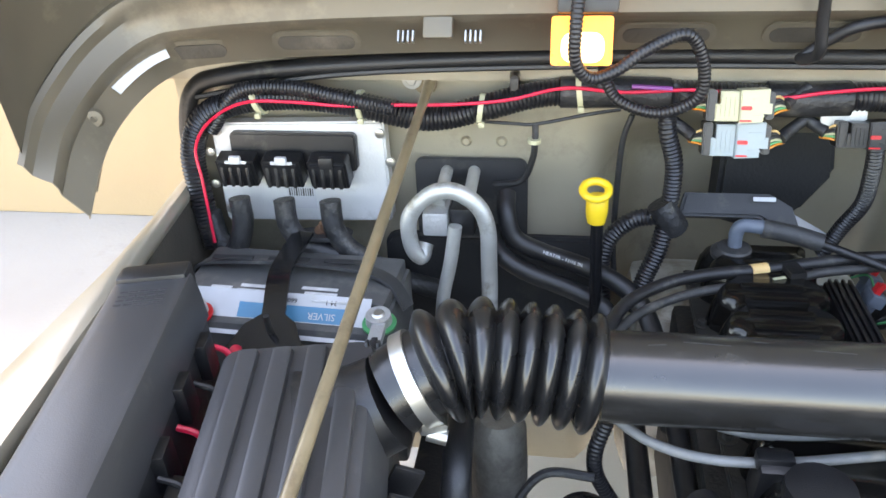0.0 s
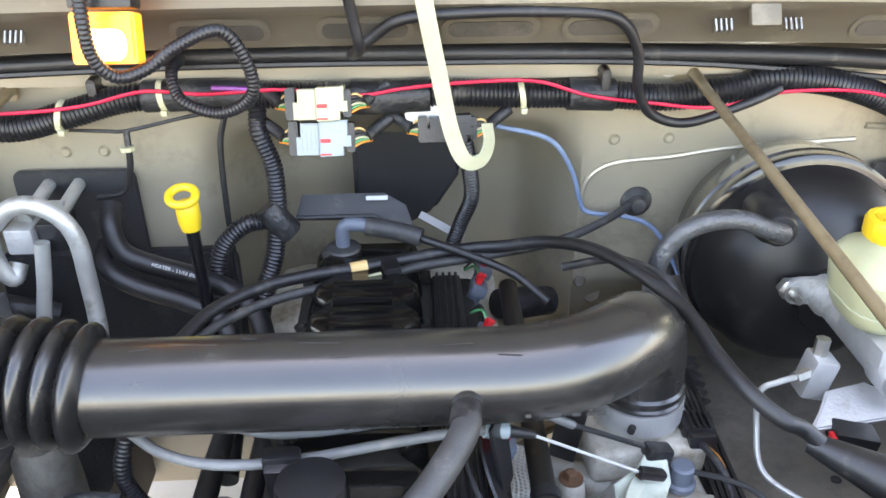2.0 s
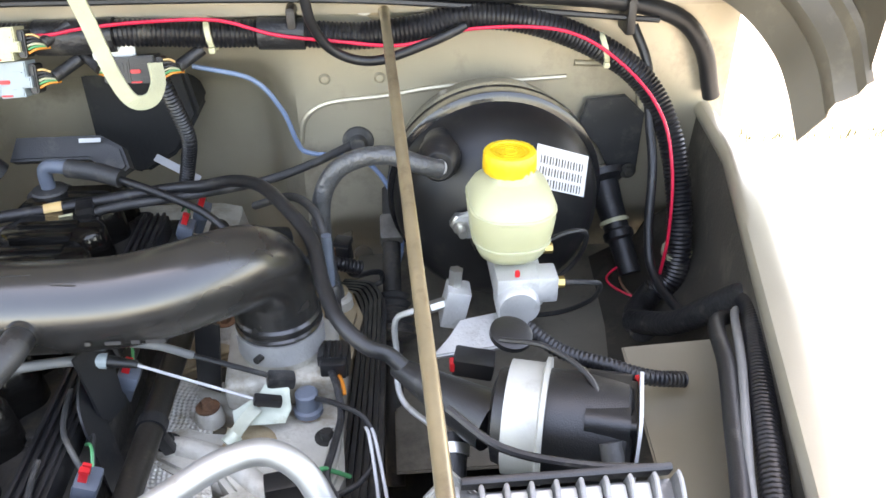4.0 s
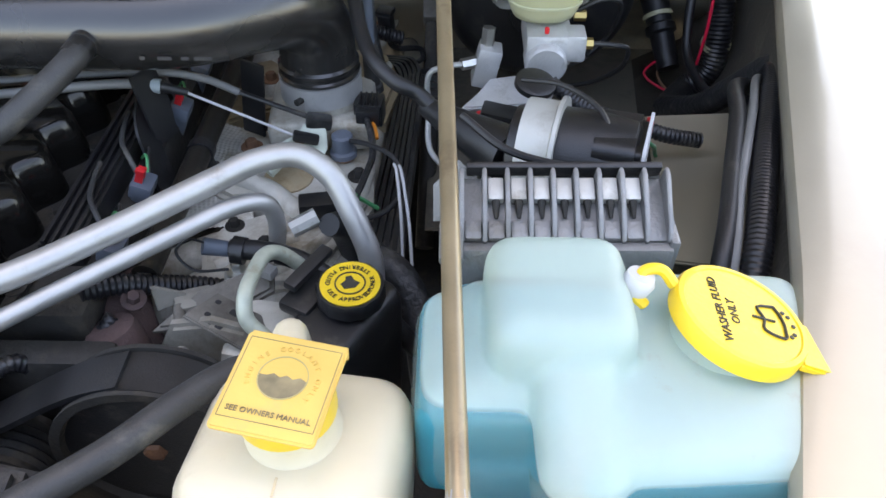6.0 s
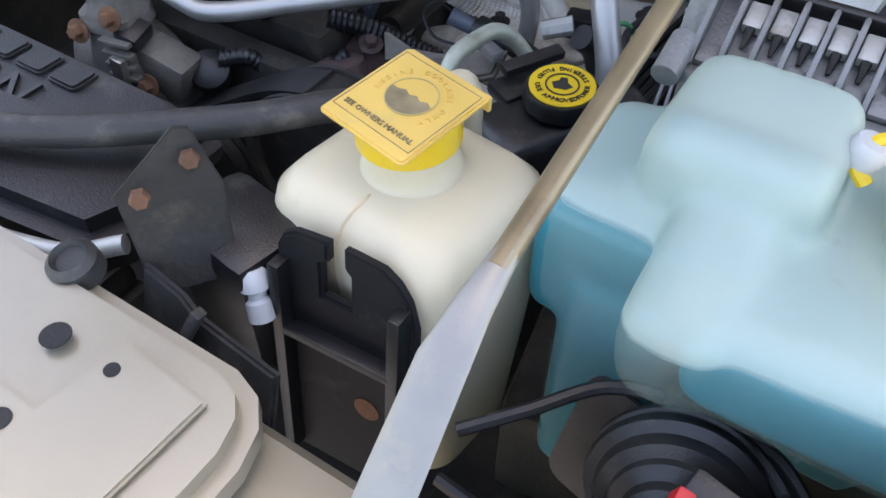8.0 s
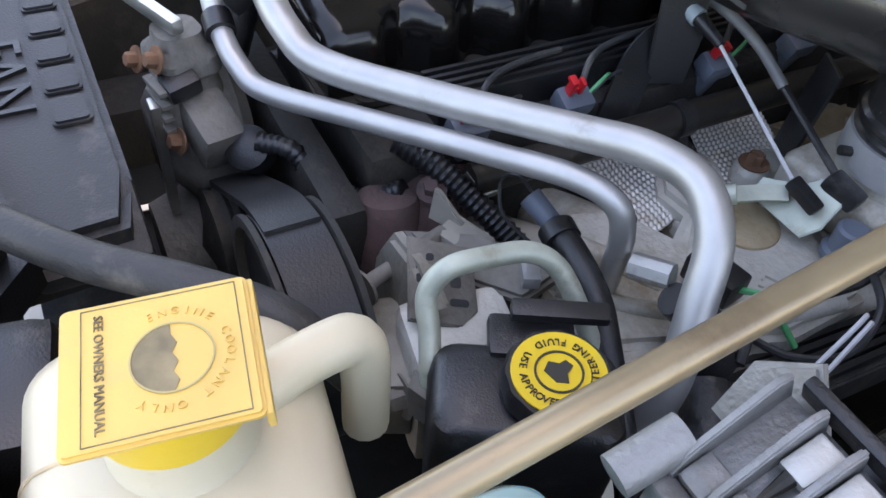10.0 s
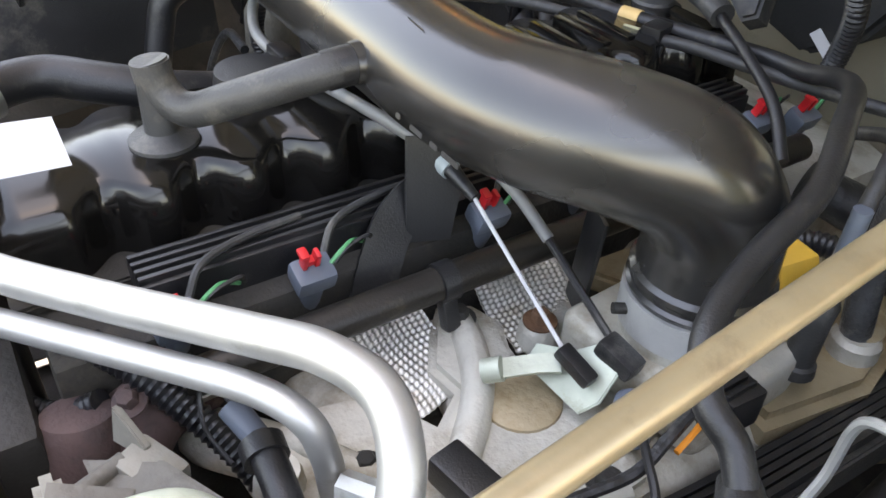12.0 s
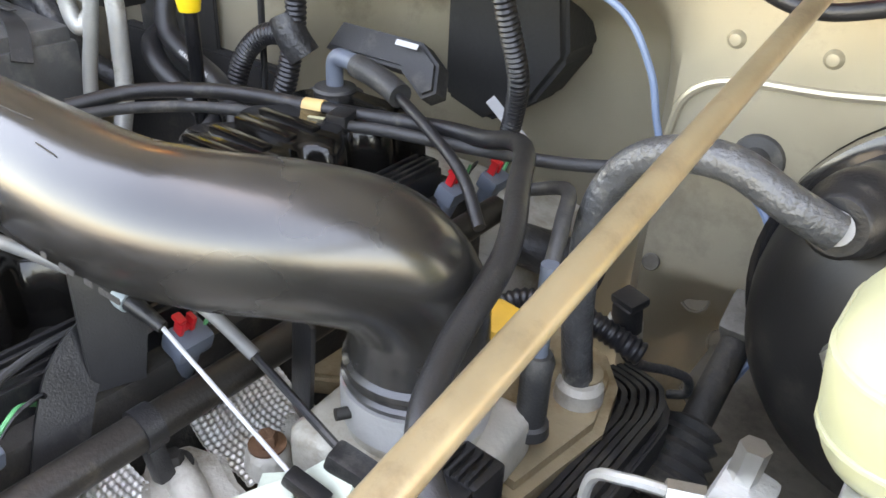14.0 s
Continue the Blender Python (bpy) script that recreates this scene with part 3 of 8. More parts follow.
# ---- radiator support and grille header ----
def support():
    th = thing("radiator_support", (0.03, -1.15, 0.60), "champagne painted grille header with holes and dark shroud lip", "header panel")
    prof = [(-1.075, 0.84), (-1.07, 0.885), (-1.078, 0.898), (-1.10, 0.902), (-1.16, 0.904), (-1.24, 0.895), (-1.275, 0.87), (-1.285, 0.78)]
    b = bmesh.new()
    rings = [[b.verts.new((x, y, z - (0.02 if abs(x - 0.03) > 0.5 else 0))) for y, z in prof] for x in [-0.62 + 1.28 * k / 24 for k in range(25)]]
    for q, w in zip(rings, rings[1:]):
        for j in range(len(prof) - 1):
            b.faces.new([q[j], q[j + 1], w[j + 1], w[j]])
    thicken(b, 0.002)
    part("header", b, PAINT, th)
    b = slab([(-0.34, -1.215), (0.385, -1.215), (0.405, -1.205), (0.420, -1.188), (0.430, -1.165), (0.436, -1.13), (0.436, -1.105), (0.430, -1.085), (0.418, -1.072), (0.40, -1.066), (-0.34, -1.066)], 0.03, Matrix.Translation((0, 0, 0.932)), 0.009)
    part("raised_centre", b, PAINT, th)
    b = slab([(0.20, -1.19), (0.36, -1.20), (0.405, -1.165), (0.408, -1.092), (0.352, -1.087), (0.345, -1.135), (0.20, -1.135)], 0.004, Matrix.Translation((0, 0, 0.9365)), 0.0015)
    part("latch_plate", b, PAINT, th)
    for x, y, r in ((0.321, -1.104, 0.0078), (0.359, -1.103, 0.0040), (0.337, -1.148, 0.006)):
        b = bmesh.new()
        lathe((x, y, 0.9366), (0, 0, 1), [(0, r), (0.0006, r), (0.0007, 0)], 20, b)
        part("hole", b, INSUL, th, "dark round hole")
    b = slab([(0.462, -1.135), (0.476, -1.135), (0.476, -1.128), (0.468, -1.124), (0.460, -1.128)], 0.0005, Matrix.Translation((0.0, 0.01, 0.9032)))
    part("paint_chip", b, RUST, th, "rust-red chip in the paint")
    return th


support()


# ---- brace rods ----
def brace(name, top, low, label, drop=0.0):
    top, low, foot = Vector(top), Vector(low) + Vector((0, 0, drop)), Vector(low)
    th = thing("brace_rod", foot, label, "brace rod", "brace rods")
    d = (low - top).normalized()
    a, z = top + d * 0.03, low - d * 0.13
    part("shaft", cyl(a, z, 0.0064, n=16), ROD, th)
    side = Vector((1, 0, 0))
    nrm = side.cross(d).normalized() * -1
    if nrm.z < 0:
        nrm = -nrm
    rings = []
    for t, w, h, q in ((-0.01, 0.0064, 0.0064, 0), (0.02, 0.0092, 0.005, 0), (0.045, 0.012, 0.003, 0.12), (0.09, 0.0132, 0.0022, 0.72), (0.108, 0.0135, 0.0022, 0.97), (0.155, 0.0138, 0.0022, 1)):
        p = z + d * t + Vector((0, 0, -(0.004 + drop) * q))
        rings.append([p + side * w * math.cos(q * math.pi / 6) + nrm * h * math.sin(q * math.pi / 6) for q in range(12)])
    part("flattened_end", loft(rings), BARE, th, "flattened bare metal end")
    b = bolt(foot + nrm * 0.001, nrm, 0.0075, 0.007)
    part("bolt", b, STEEL, th)
    b = slab(round_outline(0.032, 0.05, 0.012), 0.004, facing(top + Vector((-0.008, 0.006, 0.005)), (0, -1, 0.1)), 0.001)
    part("bracket", b, ROD, th)
    b = cyl(top + Vector((0, -0.002, 0)), a + d * 0.02, 0.009, 0.0064, 14)
    part("eye", b, ROD, th)
    b = bolt(top + Vector((-0.026, 0.0, 0.002)), (0, -1, 0), 0.008, 0.007)
    part("bolt", b, STEEL, th)
    return th


brace("r", (0.464, -0.012, 1.130), (0.504, -1.125, 0.925), "champagne painted brace rod from bulkhead to grille header", 0.048)
brace("l", (-0.418, -0.012, 1.12), (-0.440, -1.125, 0.925), "champagne painted brace rod above the air cleaner")


# ---- engine: block, head, valve cover, rails ----
ENGINE = thing("engine", (0.05, -0.4, 0.45), "six cylinder engine with black valve cover and dusty alloy manifold", "engine")
b = box((0.06, -0.40, 0.66), (0.26, 0.66, 0.30), None, 0.01)
part("block", b, IRON, ENGINE, "grimy dark cast iron block")
b = box((0.065, -0.40, 0.825), (0.22, 0.67, 0.05), None, 0.006)
part("cylinder_head", b, IRON, ENGINE)


def valve_cover():
    x0, x1, y0, y1 = -0.045, 0.105, -0.74, -0.06
    n = 150
    rings = []
    for k in range(n + 1):
        y = y0 + (y1 - y0) * k / n
        s = 0.5 + 0.5 * math.cos((y + 0.671) / 0.065 * 2 * math.pi)
        cut = 0.019 * s ** 1.6 * min(1.0, max(0.0, (y - y0 - 0.03) / 0.02), max(0.0, (y1 - y) / 0.04))
        e = min(1.0, min(k, n - k) / 3)
        zt = 0.905 + 0.008 * e
        rings.append([Vector(p) for p in ((x0 + cut, y, 0.85), (x0 + 0.002 + cut, y, 0.866), (x0 + 0.006 + cut, y, 0.886), (x0 + 0.014 + cut, y, zt - 0.006), (x0 + 0.022 + cut, y, zt),
                                          (x1 - 0.014 - cut, y, zt), (x1 - 0.007 - cut, y, zt - 0.006), (x1 - 0.003 - cut, y, 0.886), (x1 - 0.001 - cut, y, 0.866), (x1 - cut, y, 0.85))])
    b = loft(rings)
    cov = part("valve_cover", b, COVER, ENGINE, "glossy black stamped valve cover with scalloped sides", 60)
    b = slab([(x0 - 0.012, y0 - 0.006), (x1 + 0.012, y0 - 0.006), (x1 + 0.012, y1 + 0.006), (x0 - 0.012, y1 + 0.006)], 0.008, Matrix.Translation((0, 0, 0.858)), 0.002)
    part("flange", b, IRON, cov)
    for k in range(7):
        for x in (x0 - 0.004, x1 + 0.004):
            part("bolt", bolt((x, y0 + 0.03 + 0.104 * k, 0.858), (0, 0, 1), 0.006, 0.006), IRON, cov)
    for y in (-0.33, -0.30, -0.27, -0.24, -0.21, -0.18):
        b = box((0.03, y, 0.914), (0.075, 0.012, 0.006), None, 0.003)
        part("rib", b, COVER, cov)
    return cov


valve_cover()

# coil rail: ribbed black bar above the spark plugs
b = bmesh.new()
ry0, ry1 = -0.672, -0.10
box((0.137, (ry0 + ry1) / 2, 0.858), (0.038, ry1 - ry0, 0.036), None, 0.003, b)
COIL = part("coil_rail", b, PLASTIC, ENGINE, "long ribbed black ignition coil rail")
for k in range(4):
    part("rib", box((0.1245 + 0.0085 * k, (ry0 + ry1) / 2, 0.8775), (0.004, ry1 - ry0, 0.006), None, 0.001), PLASTIC, COIL)

# fuel rail
b = tube([(0.206, -0.668, 0.836), (0.214, -0.48, 0.846), (0.222, -0.10, 0.854)], 0.0128, 16)
part("fuel_rail", b, RAIL, ENGINE, "round black fuel rail")
part("rail_nut", cyl((0.2052, -0.668, 0.828), (0.2052, -0.648, 0.829), 0.0125, n=6), STEEL, ENGINE)
for y in (-0.481, -0.27):
    b = lathe((0.2145, y - 0.006, 0.8465), (0.02, 1, 0.03), [(0, 0.0125), (0, 0.0152), (0.013, 0.0152), (0.013, 0.0125), (0, 0.0125)], 18)
    box((0.222, y, 0.825), (0.012, 0.012, 0.03), turned(0, -20), 0.002, b)
    part("rail_clip", b, PLASTIC, ENGINE)


def injector(y, x=0.178, z=0.858, lean=22):
    m = Matrix.Translation((x, y, z)) @ turned(0, lean, 0)
    b = bmesh.new()
    for a, r in (((0, 0, -0.03), 0.009),):
        cyl(m @ Vector(a), m @ Vector((0, 0, 0.0)), r, 0.0105, 14, b)
    body = part("injector", b, SLATE, ENGINE, "slate grey fuel injector with red locking clip")
    part("connector", box(m @ Vector((0.0, 0, 0.005)), (0.022, 0.029, 0.018), m.to_3x3().to_4x4(), 0.004), SLATE, body)
    r = m.to_3x3().to_4x4()
    b = box(m @ Vector((-0.004, -0.006, 0.021)), (0.008, 0.0035, 0.020), r, 0.001)
    box(m @ Vector((-0.004, 0.003, 0.019)), (0.008, 0.0035, 0.015), r, 0.001, b)
    box(m @ Vector((-0.005, -0.0015, 0.016)), (0.006, 0.011, 0.006), r, 0.001, b)
    box(m @ Vector((-0.004, -0.008, 0.030)), (0.009, 0.006, 0.0035), r, 0.001, b)
    part("locking_clip", b, RED, body, "bright red locking clip")
    for k, (mt, dy) in enumerate(((GREEN, 0.012), (TAPE, 0.016))):
        p = m @ Vector((0, dy, 0.012))
        part("lead", tube([p, p + Vector((-0.002, 0.012, 0.008)), p + Vector((-0.007, 0.022 + 0.008 * k, 0.008)), p + Vector((-0.018, 0.036, -0.006))], 0.0016, 6), mt, body)


def coil_lead(y):
    b = tube([(0.172, y + 0.012, 0.870), (0.162, y + 0.024, 0.884), (0.150, y + 0.045, 0.8845), (0.142, y + 0.075, 0.8835), (0.138, y + 0.105, 0.8825)], 0.0028, 8)
    part("injector_lead", b, RUBBER_DUSTY, ENGINE, "grey injector lead lying over the coil rail")


for y in (-0.660, -0.566, -0.420):
    coil_lead(y)
for y in (-0.660, -0.566, -0.420, -0.325, -0.225, -0.115):
    injector(y)
for y in (-0.062,):
    injector(y, 0.19, 0.855)

# ---- intake manifold ----
MAN = thing("intake_manifold", (0.30, -0.42, 0.66), "dusty cast aluminium intake manifold with oil stains", "manifold")
b = loft([[Vector((0.345 + dx * w, y, 0.765 + dz * h)) for dx, dz in ((-0.06, -0.04), (-0.064, 0.0), (-0.058, 0.018), (-0.045, 0.03), (-0.02, 0.036), (0.02, 0.036), (0.043, 0.03), (0.056, 0.018), (0.06, 0.0), (0.058, -0.04))]
          for y, w, h in ((-0.665, 0.55, 0.6), (-0.65, 0.85, 0.85), (-0.62, 1.0, 1.0), (-0.50, 1.05, 0.95), (-0.40, 1.0, 1.0), (-0.24, 1.05, 0.95), (-0.17, 0.9, 0.85), (-0.15, 0.6, 0.6))])
part("plenum", b, CAST, MAN)
for k, (ya, yb) in enumerate(((-0.655, -0.59), (-0.585, -0.55), (-0.475, -0.50), (-0.37, -0.40), (-0.255, -0.30), (-0.15, -0.22))):
    b = tube([(0.165, ya, 0.745), (0.20, ya, 0.768), (0.25, (ya + yb) / 2, 0.779), (0.31, yb, 0.778)], 0.021, 14, 6)
    part("runner", b, CAST, MAN)
b = slab([(0.25, -0.655), (0.36, -0.645), (0.405, -0.52), (0.40, -0.44), (0.31, -0.42), (0.28, -0.452), (0.255, -0.448), (0.232, -0.438), (0.205, -0.447), (0.193, -0.472), (0.212, -0.49), (0.246, -0.512), (0.274, -0.508), (0.292, -0.533), (0.266, -0.546), (0.246, -0.558), (0.235, -0.60)], 0.03, Matrix.Translation((0, 0, 0.806)), 0.006)
part("front_web", b, CAST, MAN)
part("raised_rib", tube([(0.214, -0.466, 0.803), (0.25, -0.478, 0.806), (0.29, -0.50, 0.806), (0.335, -0.545, 0.802)], 0.012, 10), CAST, MAN)
part("raised_rib", tube([(0.255, -0.62, 0.802), (0.29, -0.60, 0.806), (0.33, -0.575, 0.803)], 0.009, 10), CAST, MAN)
part("oval_pad", lathe((0.305, -0.475, 0.80), (0, 0, 1), [(0, 0.03), (0.008, 0.028), (0.011, 0.022), (0.0112, 0)], 26), CAST_STAIN, MAN, "rust-freckled machined pad")
b = slab([(0.275, -0.30), (0.33, -0.335), (0.405, -0.345), (0.42, -0.25), (0.405, -0.195), (0.38, -0.165), (0.30, -0.15), (0.265, -0.18)], 0.03, Matrix.Translation((0, 0, 0.805)), 0.008)
part("rear_web", b, CAST_STAIN, MAN, "brown oil-stained rear casting")
b = slab([(0.20, -0.345), (0.275, -0.30), (0.285, -0.22), (0.25, -0.17), (0.205, -0.19)], 0.02, Matrix.Translation((0, 0, 0.796)), 0.004)
part("rear_flange", b, CAST_STAIN, MAN)
for x, y, r, h in ((0.350, -0.255, 0.013, 0.03), (0.385, -0.225, 0.016, 0.02), (0.345, -0.215, 0.009, 0.012)):
    part("spigot", lathe((x, y, 0.803), (0.05, 0, 1), [(0, r * 1.25), (h * 0.3, r), (h, r), (h + 0.002, r * 0.8)], 20), CAST_STAIN, MAN)
text("L R", 0.016, Matrix.Translation((0.362, -0.505, 0.8072)) @ turned(0, 0, -60), MAN, "cast_mark", CAST, 0.0012)
for x, y, z, mt in ((0.222, -0.471, 0.812, IRON), (0.253, -0.419, 0.81, RUST), (0.359, -0.393, 0.822, STEEL), (0.375, -0.125, 0.815, RUST), (0.285, -0.64, 0.818, STEEL), (0.25, -0.27, 0.815, RUST)):
    b = lathe((x, y, z - 0.02), (0, 0, 1), [(0, 0.017), (0.016, 0.015), (0.02, 0.012)], 16)
    part("boss", b, CAST, MAN)
    part("bolt", bolt((x, y, z), (0, 0, 1), 0.0075, 0.009), mt, MAN)
for x, y, r in ((0.385, -0.470, 0.010), (0.300, -0.590, 0.009), (0.262, -0.560, 0.008)):
    part("bolt", bolt((x, y, 0.806), (0, 0, 1), r * 0.75, 0.008), IRON, MAN)
part("raised_rib", tube([(0.30, -0.645, 0.802), (0.345, -0.60, 0.806), (0.385, -0.53, 0.806), (0.395, -0.46, 0.802)], 0.007, 10), CAST, MAN)
# small embossed heat shields below the fuel rail
def foil(c, w, h, yaw, tilt):
    b = bmesh.new()
    m = Matrix.Translation(c) @ turned(0, tilt, yaw)
    nx, ny = int(w / 0.0012), int(h / 0.0012)

    def top(x, y):
        wave = 0.0012 * math.sin(31 * x + 3 * c[1]) + 0.0008 * math.sin(47 * y + 20 * x)
        return 0.0014 * (math.sin((x + y) * 620) * math.sin((x - y) * 620)) + wave
    g2 = [[b.verts.new(m @ Vector((-w / 2 + w * i / nx + 0.002 * math.sin(j * 0.12), -h / 2 + h * j / ny + 0.002 * math.sin(i * 0.11), top(-w / 2 + w * i / nx, -h / 2 + h * j / ny)))) for j in range(ny + 1)] for i in range(nx + 1)]
    for i in range(nx):
        for j in range(ny):
            b.faces.new([g2[i][j], g2[i + 1][j], g2[i + 1][j + 1], g2[i][j + 1]])
    thicken(b, -0.0006)
    solo("heat_shield", b, FOIL, "crinkled embossed silver foil heat shield", "heat shield", "heat shields", sharp=80)


foil((0.217, -0.517, 0.800), 0.105, 0.07, 8, 10)
foil((0.215, -0.398, 0.800), 0.095, 0.08, -6, 10)
foil((0.122, -0.512, 0.806), 0.075, 0.08, 0, 4)
foil((0.13, -0.425, 0.806), 0.07, 0.07, 0, 4)

# ---- throttle body ----
TB = thing("throttle_valve", (0.333, -0.36, 0.80), "cast aluminium throttle body with cable lever", "throttle valve")
part("housing", lathe((0.333, -0.36, 0.80), (0, 0, 1), [(0, 0.05), (0.025, 0.052), (0.03, 0.046), (0.062, 0.046), (0.064, 0.044), (0.075, 0.044)], 36), CAST, TB)
part("base_flange", box((0.333, -0.362, 0.822), (0.126, 0.112, 0.042), turned(0, 0, 4), 0.012, None, 3), CAST, TB)
part("hose_clamp", lathe((0.333, -0.36, 0.853), (0, 0, 1), [(0, 0.0455), (0, 0.0488), (0.026, 0.0488), (0.026, 0.0455)], 40), CAST_CLEAN, TB, "shiny steel band clamp")
b = cyl((0.318, -0.402, 0.866), (0.312, -0.413, 0.867), 0.004, n=12)
part("screw", b, IRON, TB)
b = slab([(-0.03, -0.02), (0.022, -0.024), (0.03, -0.01), (0.03, 0.016), (0.012, 0.026), (-0.004, 0.008), (-0.03, -0.004)], 0.004, facing((0.318, -0.447, 0.838), (0.1, -0.75, 0.65)), 0.001)
LEV = part("lever", b, PIPE_GREEN, TB, "pale zinc throttle lever with a rust-red mark")
part("mark", slab(round_outline(0.014, 0.007, 0.003), 0.0005, facing((0.317, -0.4483, 0.8393), (0.1, -0.75, 0.65))), RUST, LEV)
part("lever_pivot", cyl((0.289, -0.497, 0.831), (0.297, -0.488, 0.836), 0.0085, n=14), PIPE_GREEN, TB)
part("lever_arm", tube([(0.293, -0.492, 0.833), (0.299, -0.477, 0.834), (0.306, -0.464, 0.836), (0.314, -0.453, 0.838)], 0.01, flat=(0.013, 0.004, (0.2, -0.5, 0.8))), PIPE_GREEN, TB)
b = box((0.392, -0.385, 0.842), (0.034, 0.03, 0.03), turned(0, 0, -4), 0.003)
box((0.392, -0.405, 0.845), (0.028, 0.014, 0.02), None, 0.002, b)
PSN = part("position_sensor", b, PLASTIC, TB, "square black sensor connector")
for k in range(4):
    part("sensor_rib", box((0.382 + 0.0065 * k, -0.388, 0.8585), (0.0025, 0.026, 0.005), None, 0.0008), PLASTIC, PSN)
b = lathe((0.364, -0.435, 0.812), (0, 0, 1), [(0, 0.016), (0.006, 0.016), (0.008, 0.0125), (0.026, 0.0125), (0.028, 0.010)], 18)
part("idle_motor", b, SLATE, TB, "slate grey idle motor")
part("idle_ring", lathe((0.364, -0.435, 0.808), (0, 0, 1), [(0, 0.013), (0.008, 0.0145)], 18), RUST, TB)

# ---- intake duct with bellows ----
DUCT_T = thing("intake_duct", (0.0, -0.46, 0.93), "smooth black plastic intake duct with convoluted bellows", "intake duct")
path = [(-0.19, -0.462, 0.985), (-0.05, -0.462, 0.985), (0.10, -0.462, 0.985), (0.195, -0.46, 0.985), (0.250, -0.447, 0.987), (0.292, -0.417, 0.983), (0.318, -0.383, 0.967), (0.332, -0.363, 0.937), (0.333, -0.36, 0.90)]
part("duct", tube(path, 0.0435, 36, 10, shape=lambda t: 1.0 + 0.015 * math.exp(-((t - 0.72) / 0.09) ** 2)), DUCT, DUCT_T)
part("collar", lathe((0.333, -0.36, 0.880), (0, 0, 1), [(0, 0.047), (0.004, 0.0482), (0.006, 0.0458), (0.009, 0.0458), (0.011, 0.0475), (0.015, 0.0475), (0.018, 0.0445), (0.04, 0.0436)], 36), DUCT, DUCT_T)
bel = curve([(-0.19, -0.462, 0.985), (-0.25, -0.461, 0.994), (-0.31, -0.464, 1.000), (-0.348, -0.475, 0.992), (-0.385, -0.490, 0.972)], 60)
tot = sum((p - q).length for p, q in zip(bel, bel[1:]))
b = bmesh.new()
rings, run, up = [], 0.0, Vector((0, 0, 1))
for k, p in enumerate(bel):
    if k:
        run += (p - bel[k - 1]).length
    d = (bel[min(k + 1, len(bel) - 1)] - bel[max(k - 1, 0)]).normalized()
    s = run / tot
    r = 0.0435
    if s < 0.80:
        c = 0.5 - 0.5 * math.cos(2 * math.pi * (s / 0.80) * 8)
        r = 0.043 + 0.0150 * c ** 0.38
    u2 = (up - d * up.dot(d)).normalized()
    sd = d.cross(u2)
    rings.append([p + (sd * math.cos(2 * math.pi * j / 36) + u2 * math.sin(2 * math.pi * j / 36)) * r for j in range(36)])
part("bellows", loft(rings, b), BELLOWS, DUCT_T, "glossy black convoluted rubber bellows", 70)
d0 = Vector((-0.86, -0.24, -0.40)).normalized()
CL = part("hose_clamp", lathe(Vector((-0.356, -0.479, 0.986)), d0, [(0, 0.0445), (0, 0.0490), (0.014, 0.0490), (0.014, 0.0445)], 40), STEEL, DUCT_T, "shiny worm-drive hose clamp")
part("worm_screw", cyl((-0.350, -0.512, 0.944), (-0.331, -0.513, 0.940), 0.0075, n=10), STEEL, CL)
part("worm_housing", box((-0.345, -0.509, 0.951), (0.026, 0.016, 0.014), turned(0, 15, 20), 0.003), STEEL, CL)
# breather spigot and elbow hose
part("spigot", lathe((0.135, -0.488, 0.985), (0, -1, 0.05), [(0, 0.024), (0.006, 0.022), (0.01, 0.016), (0.022, 0.014)], 24), DUCT, DUCT_T)
b = tube([(0.135, -0.505, 0.986), (0.13, -0.535, 0.982), (0.10, -0.575, 0.962), (0.07, -0.60, 0.945), (0.052, -0.612, 0.952), (0.046, -0.617, 0.975)], 0.0125, 14)
BH = solo("breather_hose", b, RUBBER_DUSTY, "short elbowed grey-black rubber breather hose", "hose")
part("cuff", tube([(0.135, -0.505, 0.986), (0.1335, -0.516, 0.985), (0.131, -0.527, 0.983)], 0.0136, 14), RUBBER, BH)
part("end_cuff", tube([(0.047, -0.616, 0.962), (0.046, -0.617, 0.9755)], 0.0136, 14), RUBBER_DUSTY, BH)
m = facing((0.20, -0.5035, 0.976), (0, -1, 0.12))
for dx, w in ((-0.012, 0.005), (0.010, 0.014), (0.030, 0.008), (0.048, 0.018)):
    part("moulded_mark", slab(round_outline(w, 0.0035, 0.001), 0.0006, m @ Matrix.Translation((dx, -0.004, 0.0008))), PLASTIC_DUSTY, DUCT_T)

# pale scuffs along the duct
rng = random.Random(9)
for k in range(9):
    x = -0.15 + 0.045 * k + rng.uniform(-0.015, 0.015)
    a = radians(rng.uniform(55, 125))
    L = rng.uniform(0.012, 0.045)
    c0 = Vector((x, -0.462 - 0.0437 * math.cos(a), 0.985 + 0.0437 * math.sin(a)))
    a2 = a + rng.uniform(-0.06, 0.06)
    c1 = Vector((x + L, -0.462 - 0.0437 * math.cos(a2), 0.985 + 0.0437 * math.sin(a2)))
    if x + L < 0.19:
        part("scuff", tube([c0, c0.lerp(c1, 0.5), c1], 0.00045, 5, 3), PLASTIC_DUSTY, DUCT_T, "pale scuff")


